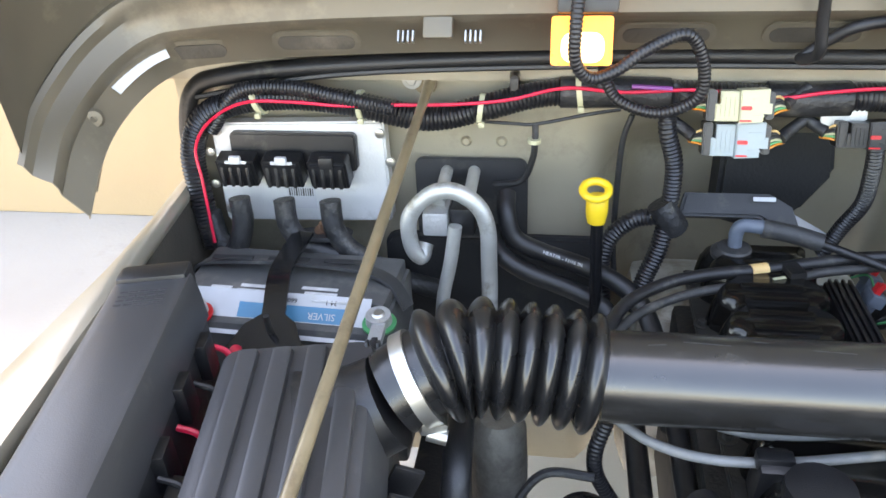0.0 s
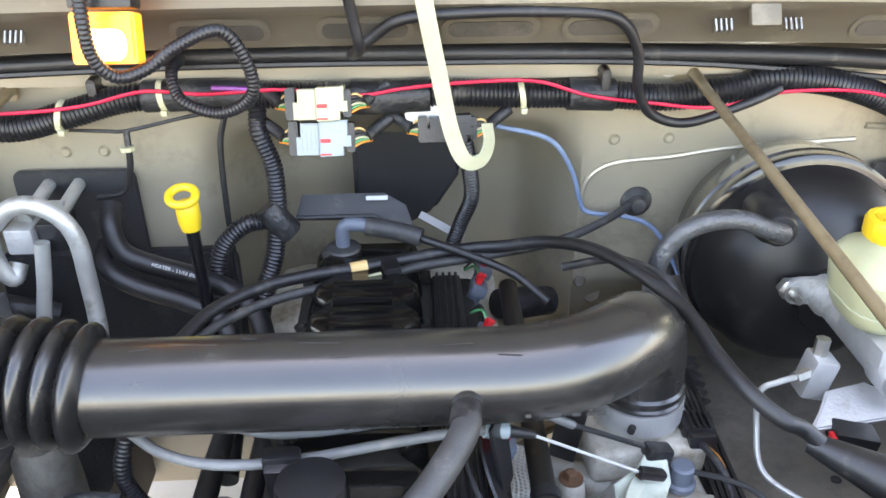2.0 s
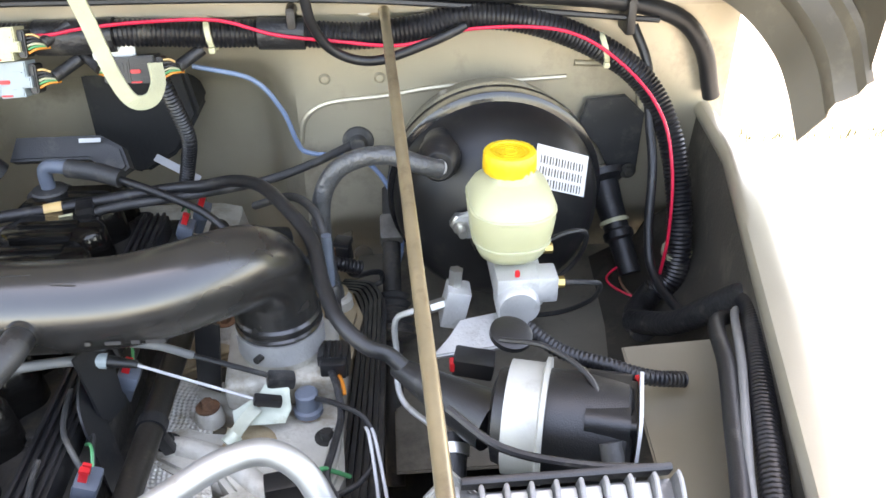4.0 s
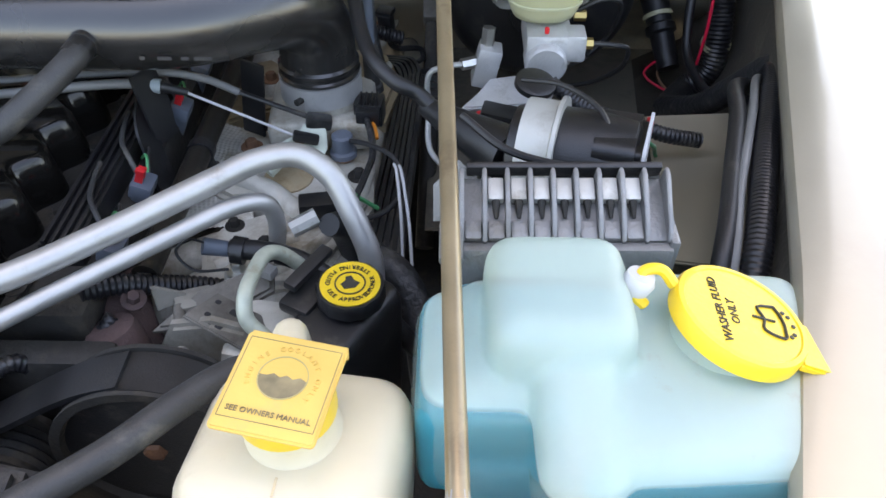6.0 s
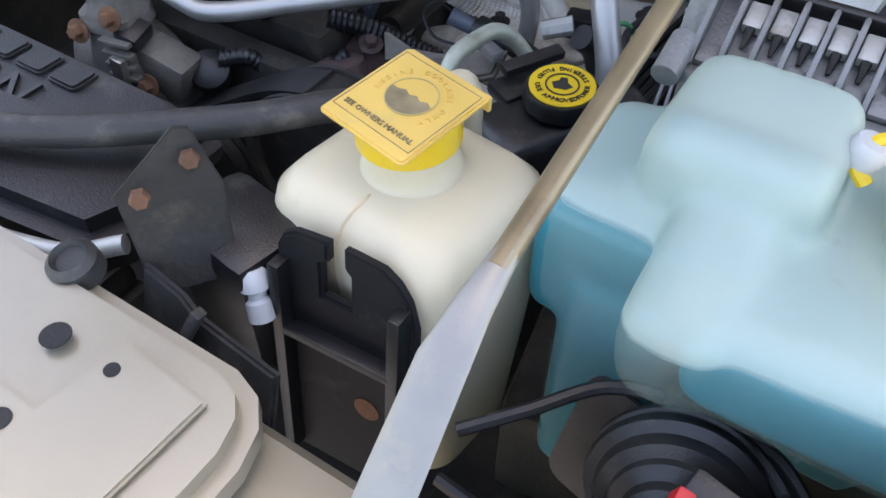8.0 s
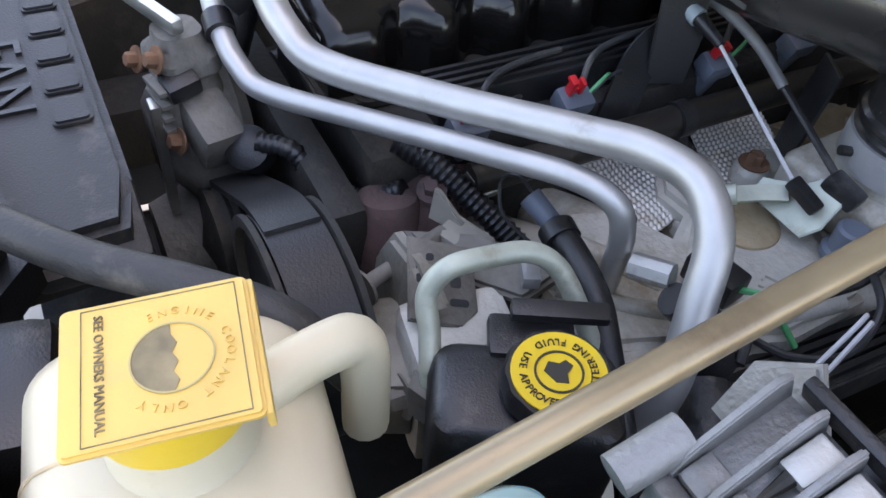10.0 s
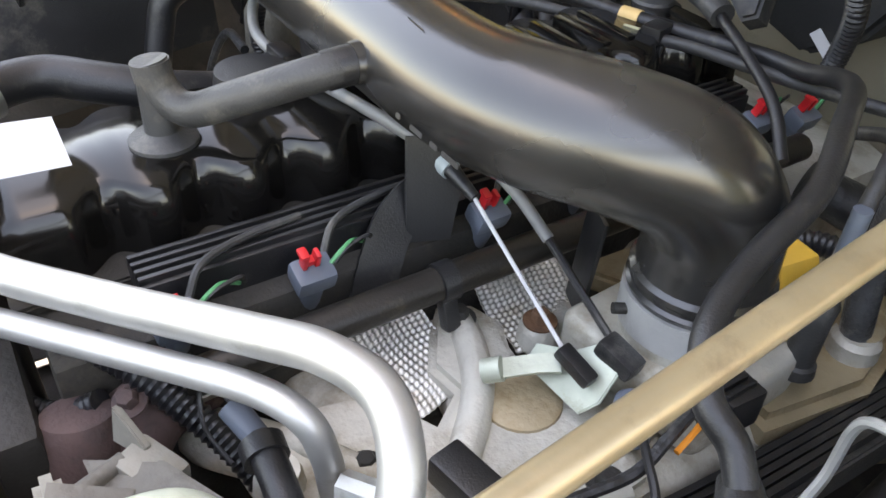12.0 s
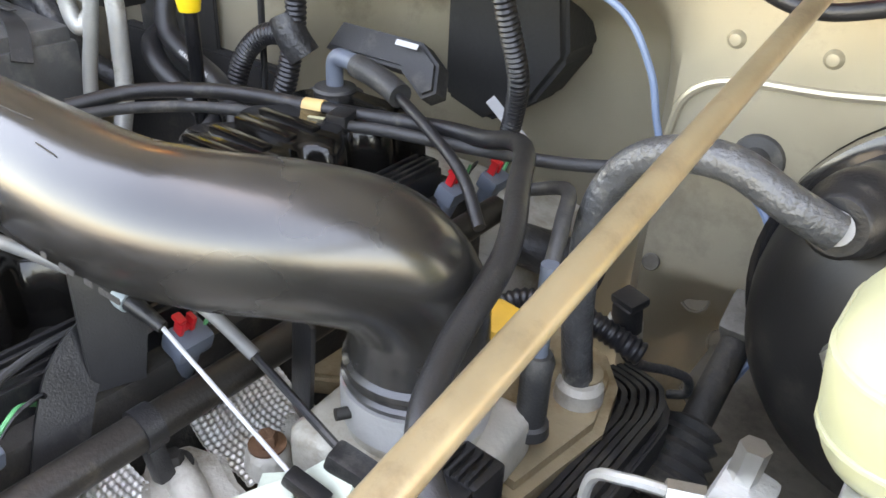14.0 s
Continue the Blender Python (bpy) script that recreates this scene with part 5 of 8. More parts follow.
solo("hood_lamp_cable", b, RUBBER, "black cable hanging from the hood to the harness", "cable")
b = tube([(0.108, -0.177, 1.30), (0.112, -0.17, 1.254), (0.128, -0.155, 1.168), (0.142, -0.152, 1.10), (0.158, -0.152, 1.064), (0.178, -0.145, 1.061), (0.188, -0.135, 1.078), (0.186, -0.125, 1.10)], 0.01, flat=(0.019, 0.003, (0, -1, 0)))
solo("hood_strap", b, STRAP, "cream webbing strap hanging from the hood", "strap")

# ---- refrigerant lines at the bulkhead ----
b = slab(round_outline(0.165, 0.17, 0.014), 0.006, facing((-0.365, -0.012, 0.92), (0, -1, 0)), 0.002)
AC = thing("refrigerant_fitting", (-0.38, -0.1, 0.83), "bare aluminium refrigerant pipes on a black bulkhead plate", "pipe fitting")
part("plate", b, PLASTIC_DUSTY, AC, "dusty black sealing plate")
part("loop_pipe", tube([(-0.42, -0.105, 0.915), (-0.425, -0.118, 0.90), (-0.437, -0.122, 0.922), (-0.437, -0.122, 0.965), (-0.408, -0.122, 0.999), (-0.377, -0.122, 1.006), (-0.346, -0.122, 0.988), (-0.331, -0.122, 0.954), (-0.329, -0.124, 0.90), (-0.328, -0.13, 0.83), (-0.328, -0.15, 0.76)], 0.0115, 14), ALU_DULL, AC, "looped aluminium pipe")
part("drop_pipe", tube([(-0.374, -0.125, 0.955), (-0.382, -0.13, 0.90), (-0.394, -0.135, 0.84), (-0.40, -0.14, 0.76)], 0.0095, 14), ALU_DULL, AC)
part("block", box((-0.402, -0.10, 0.955), (0.035, 0.05, 0.035), None, 0.004), CAST_CLEAN, AC)
part("block", box((-0.366, -0.09, 0.955), (0.034, 0.05, 0.04), None, 0.004), PLASTIC, AC)
for x in (-0.40, -0.36):
    part("stub", cyl((x, -0.01, 0.985), (x, -0.10, 0.975), 0.009, n=14), ALU_DULL, AC)
part("hook", box((-0.38, -0.08, 0.985), (0.05, 0.01, 0.012), None, 0.003), ALU_DULL, AC)

# flat black panel over the lower left of the bulkhead
solo("low_black_panel", slab(round_outline(0.34, 0.30, 0.02), 0.02, facing((-0.33, -0.025, 0.73), (0, -1, 0.05)), 0.006), INSUL, "matt black panel low on the bulkhead", "insulation")
# heater hoses
HOSES = (((-0.311, -0.04, 0.965), (-0.309, -0.065, 0.945), (-0.297, -0.075, 0.912), (-0.258, -0.08, 0.893), (-0.20, -0.085, 0.875), (-0.15, -0.10, 0.858), (-0.115, -0.13, 0.835), (-0.095, -0.20, 0.80), (-0.09, -0.30, 0.78)),
         ((-0.325, -0.05, 0.91), (-0.32, -0.085, 0.895), (-0.281, -0.10, 0.873), (-0.215, -0.105, 0.848), (-0.17, -0.12, 0.83), (-0.145, -0.16, 0.80), (-0.135, -0.25, 0.77), (-0.13, -0.34, 0.75)))
for pts in HOSES:
    h = solo("heater_hose", tube(pts, 0.0135, 14), RUBBER, "black rubber heater hose from the bulkhead", "hose", "heater hoses")
    if pts is HOSES[0]:
        a, c = Vector(pts[3]), Vector(pts[4])
        d = (c - a).normalized()
        nrm = (Vector((-0.1, -0.8, 0.55)) - d * d.dot(Vector((-0.1, -0.8, 0.55)))).normalized()
        m = Matrix.Translation((a + c) / 2 + nrm * 0.0129) @ Matrix((d, nrm.cross(d), nrm)).transposed().to_4x4()
        text("HEATER - 11/16 IN.", 0.0072, m, h, "lettering", WHITE_INK)
# dipstick
DIP = thing("dipstick", (-0.185, -0.12, 0.80), "yellow ring-handled dipstick in a black tube", "dipstick")
part("guide_tube", cyl((-0.18, -0.125, 0.78), (-0.186, -0.12, 0.972), 0.0085, n=14), GLOSS_BLACK, DIP)
part("cap", lathe((-0.187, -0.12, 0.966), (-0.01, 0, 1), [(0, 0.012), (0.014, 0.0145), (0.034, 0.0145), (0.038, 0.012)], 20), YELLOW, DIP)
b = bmesh.new()
ringpts = [(-0.19 + 0.0165 * math.cos(a), -0.124 + 0.014 * math.sin(a), 1.014 + 0.006 * math.sin(a)) for a in [2 * math.pi * k / 18 for k in range(19)]]
part("ring_handle", tube(ringpts, 0.0055, 10, 3, bm=b), YELLOW, DIP)
# harness trunk in the middle
TR = thing("engine_harness", (-0.1, -0.05, 0.85), "taped junction of corrugated black engine wiring", "harness")
part("upper_branch", tube([(-0.10, -0.045, 1.10), (-0.10, -0.055, 1.07), (-0.087, -0.055, 1.024), (-0.086, -0.055, 0.975), (-0.09, -0.055, 0.945)], 0.0125, 12, ripple=(0.0055, 0.0018)), CONDUIT, TR, "", 60)
part("taped_joint", tube([(-0.10, -0.058, 0.965), (-0.088, -0.06, 0.945), (-0.075, -0.055, 0.925)], 0.019, 14), TAPE, TR)
part("lower_branch", tube([(-0.09, -0.06, 0.93), (-0.098, -0.065, 0.89), (-0.112, -0.07, 0.85), (-0.125, -0.08, 0.80)], 0.0135, 12, ripple=(0.0055, 0.0018)), CONDUIT, TR, "", 60)
part("side_branch", tube([(-0.10, -0.058, 0.945), (-0.135, -0.06, 0.938), (-0.165, -0.065, 0.91), (-0.175, -0.075, 0.87), (-0.17, -0.09, 0.82)], 0.013, 12, ripple=(0.0055, 0.0018)), CONDUIT, TR, "", 60)
b = tube([(-0.145, -0.04, 1.085), (-0.155, -0.04, 1.045), (-0.158, -0.042, 0.966), (-0.157, -0.045, 0.88), (-0.15, -0.06, 0.82)], 0.0042, 8)
solo("ground_wire", b, RUBBER, "thin black wire hanging from the harness", "wire")
b = tube([(-0.37, -0.03, 1.07), (-0.30, -0.035, 1.068), (-0.27, -0.04, 1.07), (-0.20, -0.04, 1.085), (-0.16, -0.04, 1.092)], 0.0025, 8)
W = solo("washer_line", b, RUBBER, "thin black washer line with a tee", "wire")
part("tee", tube([(-0.272, -0.04, 1.07), (-0.272, -0.045, 1.045), (-0.275, -0.045, 1.02), (-0.29, -0.04, 0.985), (-0.33, -0.035, 0.975)], 0.0045, 8), RUBBER, W)
part("clip", lathe((-0.273, -0.046, 1.045), (0, 0, 1), [(0, 0.009), (0.006, 0.009)], 14), CREAM, W)
# harness cover behind the engine
b = slab([(-0.08, -0.016), (0.03, -0.016), (0.07, -0.04), (0.085, -0.03), (0.075, 0.0), (0.045, 0.018), (-0.07, 0.018)], 0.03, facing((0.01, -0.02, 0.945), (0, -0.8, 0.55)), 0.004)
CV = solo("wiring_cover", b, PLASTIC_DUSTY, "dusty black plastic wiring trough behind the engine", "wiring trough")
part("label", slab(round_outline(0.03, 0.006, 0.001), 0.0005, facing((0.045, -0.022, 0.957), (0, -0.8, 0.55))), PAPER, CV)
part("label_strip", slab(round_outline(0.012, 0.075, 0.001), 0.001, facing((0.138, 0.045, 0.876), (0.1, -0.75, 0.65), (-0.8, 0.05, 0.57))), PAPER, CV, "white printed label strip")
# crankcase vent grommet, elbow and hose
CC = thing("vent_elbow", (0.0, -0.085, 0.90), "grey rubber vent elbow in a round grommet", "hose fitting")
part("grommet", lathe((0.0, -0.085, 0.903), (0, 0, 1), [(0, 0.03), (0.006, 0.03), (0.009, 0.024), (0.013, 0.022), (0.015, 0.010)], 28), RUBBER_DUSTY, CC)
part("elbow", tube([(0.0, -0.085, 0.915), (0.0, -0.085, 0.938), (0.006, -0.085, 0.948), (0.022, -0.085, 0.948), (0.04, -0.087, 0.946)], 0.0095, 14), SLATE, CC, "slate plastic elbow")
part("hose", tube([(0.032, -0.086, 0.946), (0.07, -0.093, 0.942), (0.105, -0.104, 0.936)], 0.0125, 14), RUBBER_DUSTY, CC, "thick rubber sleeve")
part("thin_line", tube([(0.10, -0.103, 0.936), (0.16, -0.13, 0.925), (0.22, -0.16, 0.91), (0.262, -0.19, 0.885)], 0.0055, 10), RUBBER, CC)


# ---- driver's side: brake booster, cylinder, servo, looms ----
def booster():
    th = thing("brake_booster", (0.605, -0.1, 0.79), "round gloss black brake booster with a bar code label", "brake booster")
    part("rear_shell", lathe((0.605, -0.005, 0.904), (0, -1, -0.03), [(0, 0.10), (0.03, 0.134), (0.075, 0.144), (0.088, 0.147), (0.092, 0.144), (0.096, 0.147), (0.112, 0.147), (0.116, 0.140)], 56), GLOSS_BLACK, th)
    part("front_shell", lathe((0.605, -0.115, 0.897), (0, -1, 0), [(0, 0.140), (0.02, 0.138), (0.045, 0.132), (0.07, 0.118), (0.088, 0.095), (0.1, 0.06), (0.105, 0.045), (0.118, 0.042), (0.12, 0.0)], 56), SATIN_ENAMEL, th)
    valve = part("check_valve", lathe((0.529, -0.15, 0.991), (-0.1, -1, 0.1), [(0, 0.022), (0.035, 0.022), (0.04, 0.026), (0.058, 0.026), (0.064, 0.022), (0.080, 0.020), (0.083, 0.017)], 26), RUBBER, th, "round rubber check valve")
    part("white_centre", lathe((0.5207, -0.2335, 0.9993), (-0.1, -1, 0.1), [(0, 0.0105), (0.0012, 0.0105), (0.0014, 0)], 20), PAPER, valve)
    for x in (0.548, 0.652):
        b = lathe((x, -0.222, 0.918), (0, -1, 0), [(0, 0.014), (0.01, 0.014), (0.012, 0.010), (0.02, 0.010)], 6)
        lathe((x, -0.24, 0.918), (0, -1, 0), [(0, 0.005), (0.018, 0.005)], 12, b)
        part("mounting_nut", b, STEEL, th, "zinc mounting nut and stud")
    m = facing((0.6745, -0.2085, 0.9755), (0.485, -0.77, 0.40)) @ turned(0, 0, -26)
    lab = part("label", slab([(-0.042, -0.026), (0.042, -0.026), (0.042, 0.026), (-0.042, 0.026)], 0.0008, m), PAPER, th, "white bar code label")
    for row in range(3):
        for k in range(15):
            part("bar", slab([(-0.0007, -0.005), (0.0007 + 0.0006 * (k % 2), -0.005), (0.0007 + 0.0006 * (k % 2), 0.005), (-0.0007, 0.005)], 0.0003, m @ Matrix.Translation((-0.034 + 0.0048 * k, 0.009 - 0.014 * row, 0.0005))), INK, lab)
    return th


booster()


SC = thing("steering_shaft", (0.46, -0.1, 0.55), "grimy steering shaft with a ribbed rubber boot", "steering shaft")
part("shaft", cyl((0.462, -0.02, 0.86), (0.452, -0.36, 0.60), 0.013, n=14), IRON, SC)
part("joint", box((0.461, -0.075, 0.82), (0.034, 0.04, 0.044), turned(38), 0.006), CAST_DARK, SC, "grimy universal joint")
part("boot", lathe((0.4585, -0.15, 0.761), (-0.03, -0.79, -0.61), [(0, 0.016)] + [(0.004 + 0.006 * k, 0.024 - 0.006 * (k % 2) + 0.001 * k) for k in range(11)] + [(0.072, 0.018)], 26), RUBBER_DUSTY, SC, "ribbed grey rubber boot")


def master_cylinder():
    th = thing("master_cylinder", (0.595, -0.33, 0.88), "cast alloy brake master cylinder with cloudy reservoir", "master cylinder")
    part("barrel", lathe((0.595, -0.225, 0.912), (0, -1, -0.02), [(0, 0.026), (0.02, 0.026), (0.03, 0.021), (0.14, 0.021), (0.145, 0.024), (0.172, 0.024), (0.176, 0.021)], 28), CAST_CLEAN, th, "pale cast barrel")
    part("flange", slab(round_outline(0.12, 0.036, 0.016), 0.01, facing((0.60, -0.238, 0.918), (0, -1, 0)), 0.002), CAST_CLEAN, th)
    part("body_block", box((0.598, -0.345, 0.922), (0.052, 0.09, 0.036), None, 0.005), CAST_CLEAN, th)
    part("side_port", box((0.628, -0.375, 0.925), (0.022, 0.032, 0.032), None, 0.004), CAST_CLEAN, th)
    part("bracket", slab([(-0.075, -0.02), (0.03, -0.025), (0.045, 0.0), (0.02, 0.022), (-0.03, 0.02), (-0.05, 0.0)], 0.008, Matrix.Translation((0.568, -0.385, 0.872)) @ turned(20, 0, 12), 0.002), CAST_CLEAN, th)
    secs = ((0.940, 0.052, 0.06), (0.945, 0.070, 0.085), (0.955, 0.078, 0.10), (0.975, 0.088, 0.112), (0.995, 0.093, 0.118), (1.010, 0.09, 0.112), (1.020, 0.08, 0.098), (1.027, 0.062, 0.07), (1.031, 0.05, 0.05), (1.045, 0.047, 0.047))
    b = loft([rrect(0.593, -0.325, z, w, h, min(w, h) * 0.42, 0, 6) for z, w, h in secs])
    res = part("reservoir", b, RESERVOIR, th, "cloudy yellowed plastic reservoir", 60)
    part("fluid", loft([rrect(0.593, -0.325, z, w - 0.006, h - 0.006, min(w, h) * 0.4, 0, 5) for z, w, h in secs[1:4]]), mat("brake_fluid", (0.55, 0.45, 0.16), 0.3), res)
    for z, w, h in ((0.966, 0.0845, 0.107), (1.004, 0.0925, 0.1165)):
        part("moulded_ridge", loft([rrect(0.593, -0.325, z + dz, w + e, h + e, min(w, h) * 0.42, 0, 6) for dz, e in ((-0.002, 0.0), (-0.001, 0.0022), (0.001, 0.0022), (0.002, 0.0))]), RESERVOIR, res)
    part("window", slab(round_outline(0.005, 0.008, 0.002), 0.004, facing((0.594, -0.388, 0.946), (0, -1, 0.1)), 0.001), RED, res)
    cap = part("cap", lathe((0.591, -0.322, 1.037), (0, 0, 1), [(0, 0.0262), (0.003, 0.0285), (0.019, 0.0285), (0.023, 0.0268), (0.0235, 0.021), (0.021, 0.0205), (0.0215, 0.0)], 60, wobble=lambda k, n: 0.0006 * (k % 3 == 0)), YELLOW, th, "yellow ribbed screw cap")
    for r in (0.006, 0.011, 0.016):
        part("cap_ring", lathe((0.591, -0.322, 1.0585), (0, 0, 1), [(0, r), (0.0012, r), (0.0012, r + 0.002), (0, r + 0.002)], 28), YELLOW, cap)
    part("brake_line", tube([(0.64, -0.375, 0.925), (0.67, -0.378, 0.925), (0.69, -0.37, 0.915), (0.688, -0.35, 0.88), (0.66, -0.33, 0.85), (0.62, -0.31, 0.83)], 0.003, 8), RUBBER, th)
    part("brake_line", tube([(0.625, -0.305, 0.925), (0.665, -0.305, 0.945), (0.69, -0.295, 0.935), (0.685, -0.28, 0.89), (0.65, -0.28, 0.85)], 0.003, 8), RUBBER, th)
    for y in (-0.375, -0.305):
        part("line_nut", cyl((0.634, y, 0.925), (0.648, y, 0.925), 0.0065, n=6), mat("brass", (0.5, 0.36, 0.14), 0.4, 0.9), th)
    return th


master_cylinder()
CS = thing("cam_sensor_plug", (0.42, -0.17, 0.82), "black sensor plug with a taped lead behind the manifold", "connector")
part("body", box((0.398, -0.186, 0.856), (0.019, 0.016, 0.028), turned(10, 0, -20), 0.003), PLASTIC, CS)
part("cap", box((0.397, -0.184, 0.871), (0.023, 0.019, 0.008), turned(10, 0, -20), 0.002), PLASTIC, CS)
part("red_lock", box((0.405, -0.195, 0.845), (0.005, 0.003, 0.006), turned(10, 0, -20), 0.001), RED, CS)
part("lead", tube([(0.400, -0.188, 0.842), (0.404, -0.190, 0.826), (0.415, -0.175, 0.812), (0.430, -0.158, 0.804), (0.443, -0.148, 0.796), (0.444, -0.145, 0.780), (0.430, -0.146, 0.772)], 0.004, 10), TAPE, CS)
VALVE = thing("proportioning_valve", (0.525, -0.36, 0.86), "small alloy brake valve with steel lines", "brake valve")
part("body", box((0.53, -0.352, 0.885), (0.028, 0.03, 0.05), turned(0, 12, 0), 0.004), CAST_CLEAN, VALVE)
part("fitting", cyl((0.53, -0.35, 0.905), (0.532, -0.348, 0.93), 0.008, n=6), STEEL, VALVE)
part("fitting", cyl((0.518, -0.358, 0.892), (0.50, -0.366, 0.892), 0.007, n=6), STEEL, VALVE)
part("steel_line", tube([(0.505, -0.364, 0.892), (0.48, -0.372, 0.892), (0.462, -0.372, 0.88), (0.462, -0.38, 0.84), (0.465, -0.41, 0.80), (0.50, -0.45, 0.79)], 0.0035, 8), ALU_DULL, VALVE)
part("plug", box((0.545, -0.42, 0.855), (0.045, 0.03, 0.022), turned(0, 8, -10), 0.004), PLASTIC, VALVE)
part("plug_clip", box((0.522, -0.425, 0.858), (0.008, 0.012, 0.012), None, 0.002), RED, VALVE)

b = tube([(0.522, -0.236, 0.998), (0.497, -0.245, 1.010), (0.462, -0.243, 1.022), (0.425, -0.238, 1.016), (0.396, -0.235, 0.996), (0.379, -0.233, 0.955), (0.378, -0.233, 0.88), (0.388, -0.233, 0.81)], 0.0115, 14)
VH = solo("booster_vacuum_hose", b, BRAID, "braided black vacuum hose curving to the booster", "hose")
part("collar", lathe((0.389, -0.233, 0.805), (0, 0, 1), [(0, 0.019), (0.012, 0.018), (0.016, 0.014)], 18), CAST, VH)
b = tube([(0.388, -0.305, 0.955), (0.388, -0.305, 0.92), (0.388, -0.305, 0.885)], 0.006, 10)
VP = solo("vacuum_pipe", b, SLATE, "thin grey vacuum pipe in a rubber boot", "pipe")
part("boot", lathe((0.388, -0.305, 0.822), (0, 0, 1), [(0, 0.014), (0.008, 0.013), (0.01, 0.0105), (0.05, 0.0105), (0.06, 0.0115), (0.066, 0.009)], 18), RUBBER_DUSTY, VP)
part("upper_line", tube([(0.388, -0.305, 0.945), (0.375, -0.27, 0.965), (0.34, -0.20, 0.95), (0.285, -0.155, 0.915)], 0.0055, 10), RUBBER_DUSTY, VP)
solo("yellow_connector", box((0.342, -0.278, 0.872), (0.032, 0.03, 0.022), turned(12, -10, -20), 0.003), mat("amber_plastic", (0.72, 0.40, 0.06), 0.45), "amber yellow plastic connector behind the throttle body", "connector")
# corrugated hose behind the duct
b = tube([(0.31, -0.25, 0.85), (0.33, -0.225, 0.862), (0.37, -0.21, 0.858), (0.42, -0.20, 0.84)], 0.010, 12, ripple=(0.005, 0.0015))
solo("vent_hose", b, CONDUIT, "short black corrugated hose behind the throttle body", "hose", sharp=60)

# cruise cables
CAB = thing("cruise_cable", (0.1, -0.15, 0.9), "black control cables with tan and white tape marks", "cable")
pa = [(-0.18, -0.285, 0.90), (-0.15, -0.225, 0.908), (-0.10, -0.178, 0.91), (-0.045, -0.153, 0.911), (0.021, -0.138, 0.912), (0.10, -0.118, 0.915), (0.165, -0.108, 0.92), (0.215, -0.118, 0.928), (0.260, -0.147, 0.948), (0.302, -0.200, 0.968), (0.336, -0.262, 0.976), (0.374, -0.335, 0.970), (0.390, -0.405, 0.957), (0.407, -0.452, 0.946), (0.432, -0.476, 0.932), (0.455, -0.478, 0.92), (0.475, -0.489, 0.904)]
part("long_cable", tube(pa, 0.0082, 12), RUBBER, CAB)
pb = [(-0.18, -0.30, 0.892), (-0.14, -0.235, 0.896), (-0.08, -0.19, 0.90), (-0.01, -0.165, 0.903), (0.042, -0.158, 0.906), (0.10, -0.135, 0.91), (0.20, -0.112, 0.912), (0.29, -0.085, 0.915), (0.36, -0.045, 0.922), (0.418, 0.0, 0.931)]
part("short_cable", tube(pb, 0.0062, 10), RUBBER_DUSTY, CAB)
part("tan_tape", tube([(0.012, -0.141, 0.912), (0.033, -0.135, 0.9125)], 0.0092, 12), TAN, CAB, "tan tape band")
part("white_tape", tube([(0.036, -0.160, 0.906), (0.052, -0.154, 0.9065)], 0.0075, 12), CREAM, CAB, "white tape band")
b = box((0.064, -0.142, 0.908), (0.022, 0.03, 0.026), turned(0, 0, 15), 0.003)
box((0.068, -0.155, 0.88), (0.028, 0.012, 0.05), turned(-15, 0, 12), 0.002, b)
part("cable_clip", b, PLASTIC, CAB)
part("grommet", lathe((0.418, 0.002, 0.931), (0, -1, 0), [(0, 0.024), (0.006, 0.022), (0.008, 0.013), (0.02, 0.010)], 22), RUBBER_DUSTY, CAB)


def servo():
    th = thing("cruise_servo", (0.61, -0.57, 0.84), "black cruise control servo with a silver clamp band", "servo")
    ax = Vector((1, -0.30, 0.02)).normalized()
    p = Vector((0.549, -0.543, 0.898))
    part("canister", lathe(p, ax, [(0, 0.030), (0.004, 0.043), (0.02, 0.048), (0.075, 0.049), (0.10, 0.047), (0.12, 0.045), (0.125, 0.038)], 40), PLASTIC, th)
    part("clamp_band", lathe(p + ax * 0.014, ax, [(0, 0.047), (0, 0.0525), (0.030, 0.0525), (0.032, 0.058), (0.036, 0.058), (0.036, 0.047)], 44), ZINC, th, "wide silver clamp band")
    part("cone", lathe((0.462, -0.478, 0.905), Vector((0.548, -0.555, 0.897)) - Vector((0.462, -0.478, 0.905)), [(0, 0.010), (0.02, 0.0135), (0.06, 0.02), (0.10, 0.027), (0.116, 0.028)], 24), PLASTIC, th, "tapered cable boot")
    m = facing(p + ax * 0.128, ax)
    part("end_cover", slab(round_outline(0.075, 0.085, 0.012), 0.05, m, 0.006), PLASTIC, th)
    part("gasket", slab(round_outline(0.078, 0.09, 0.012), 0.003, m @ Matrix.Translation((0, 0, 0.004))), PAPER, th, "pale gasket edge")
    part("red_tab", box((0.682, -0.545, 0.925), (0.006, 0.008, 0.018), None, 0.001), RED, th)
    part("disc", lathe((0.578, -0.452, 0.915), (0.15, -0.2, 1), [(0, 0.022), (0.006, 0.022), (0.008, 0.018)], 28), PLASTIC, th, "black vacuum disc")
    part("pigtail", tube([(0.56, -0.50, 0.95), (0.60, -0.52, 0.955), (0.632, -0.56, 0.95), (0.638, -0.60, 0.93), (0.64, -0.615, 0.915)], 0.0026, 8), RUBBER, th)
    part("pigtail_boot", cyl((0.64, -0.61, 0.922), (0.642, -0.625, 0.905), 0.010, n=12), RUBBER_DUSTY, th)
    return th


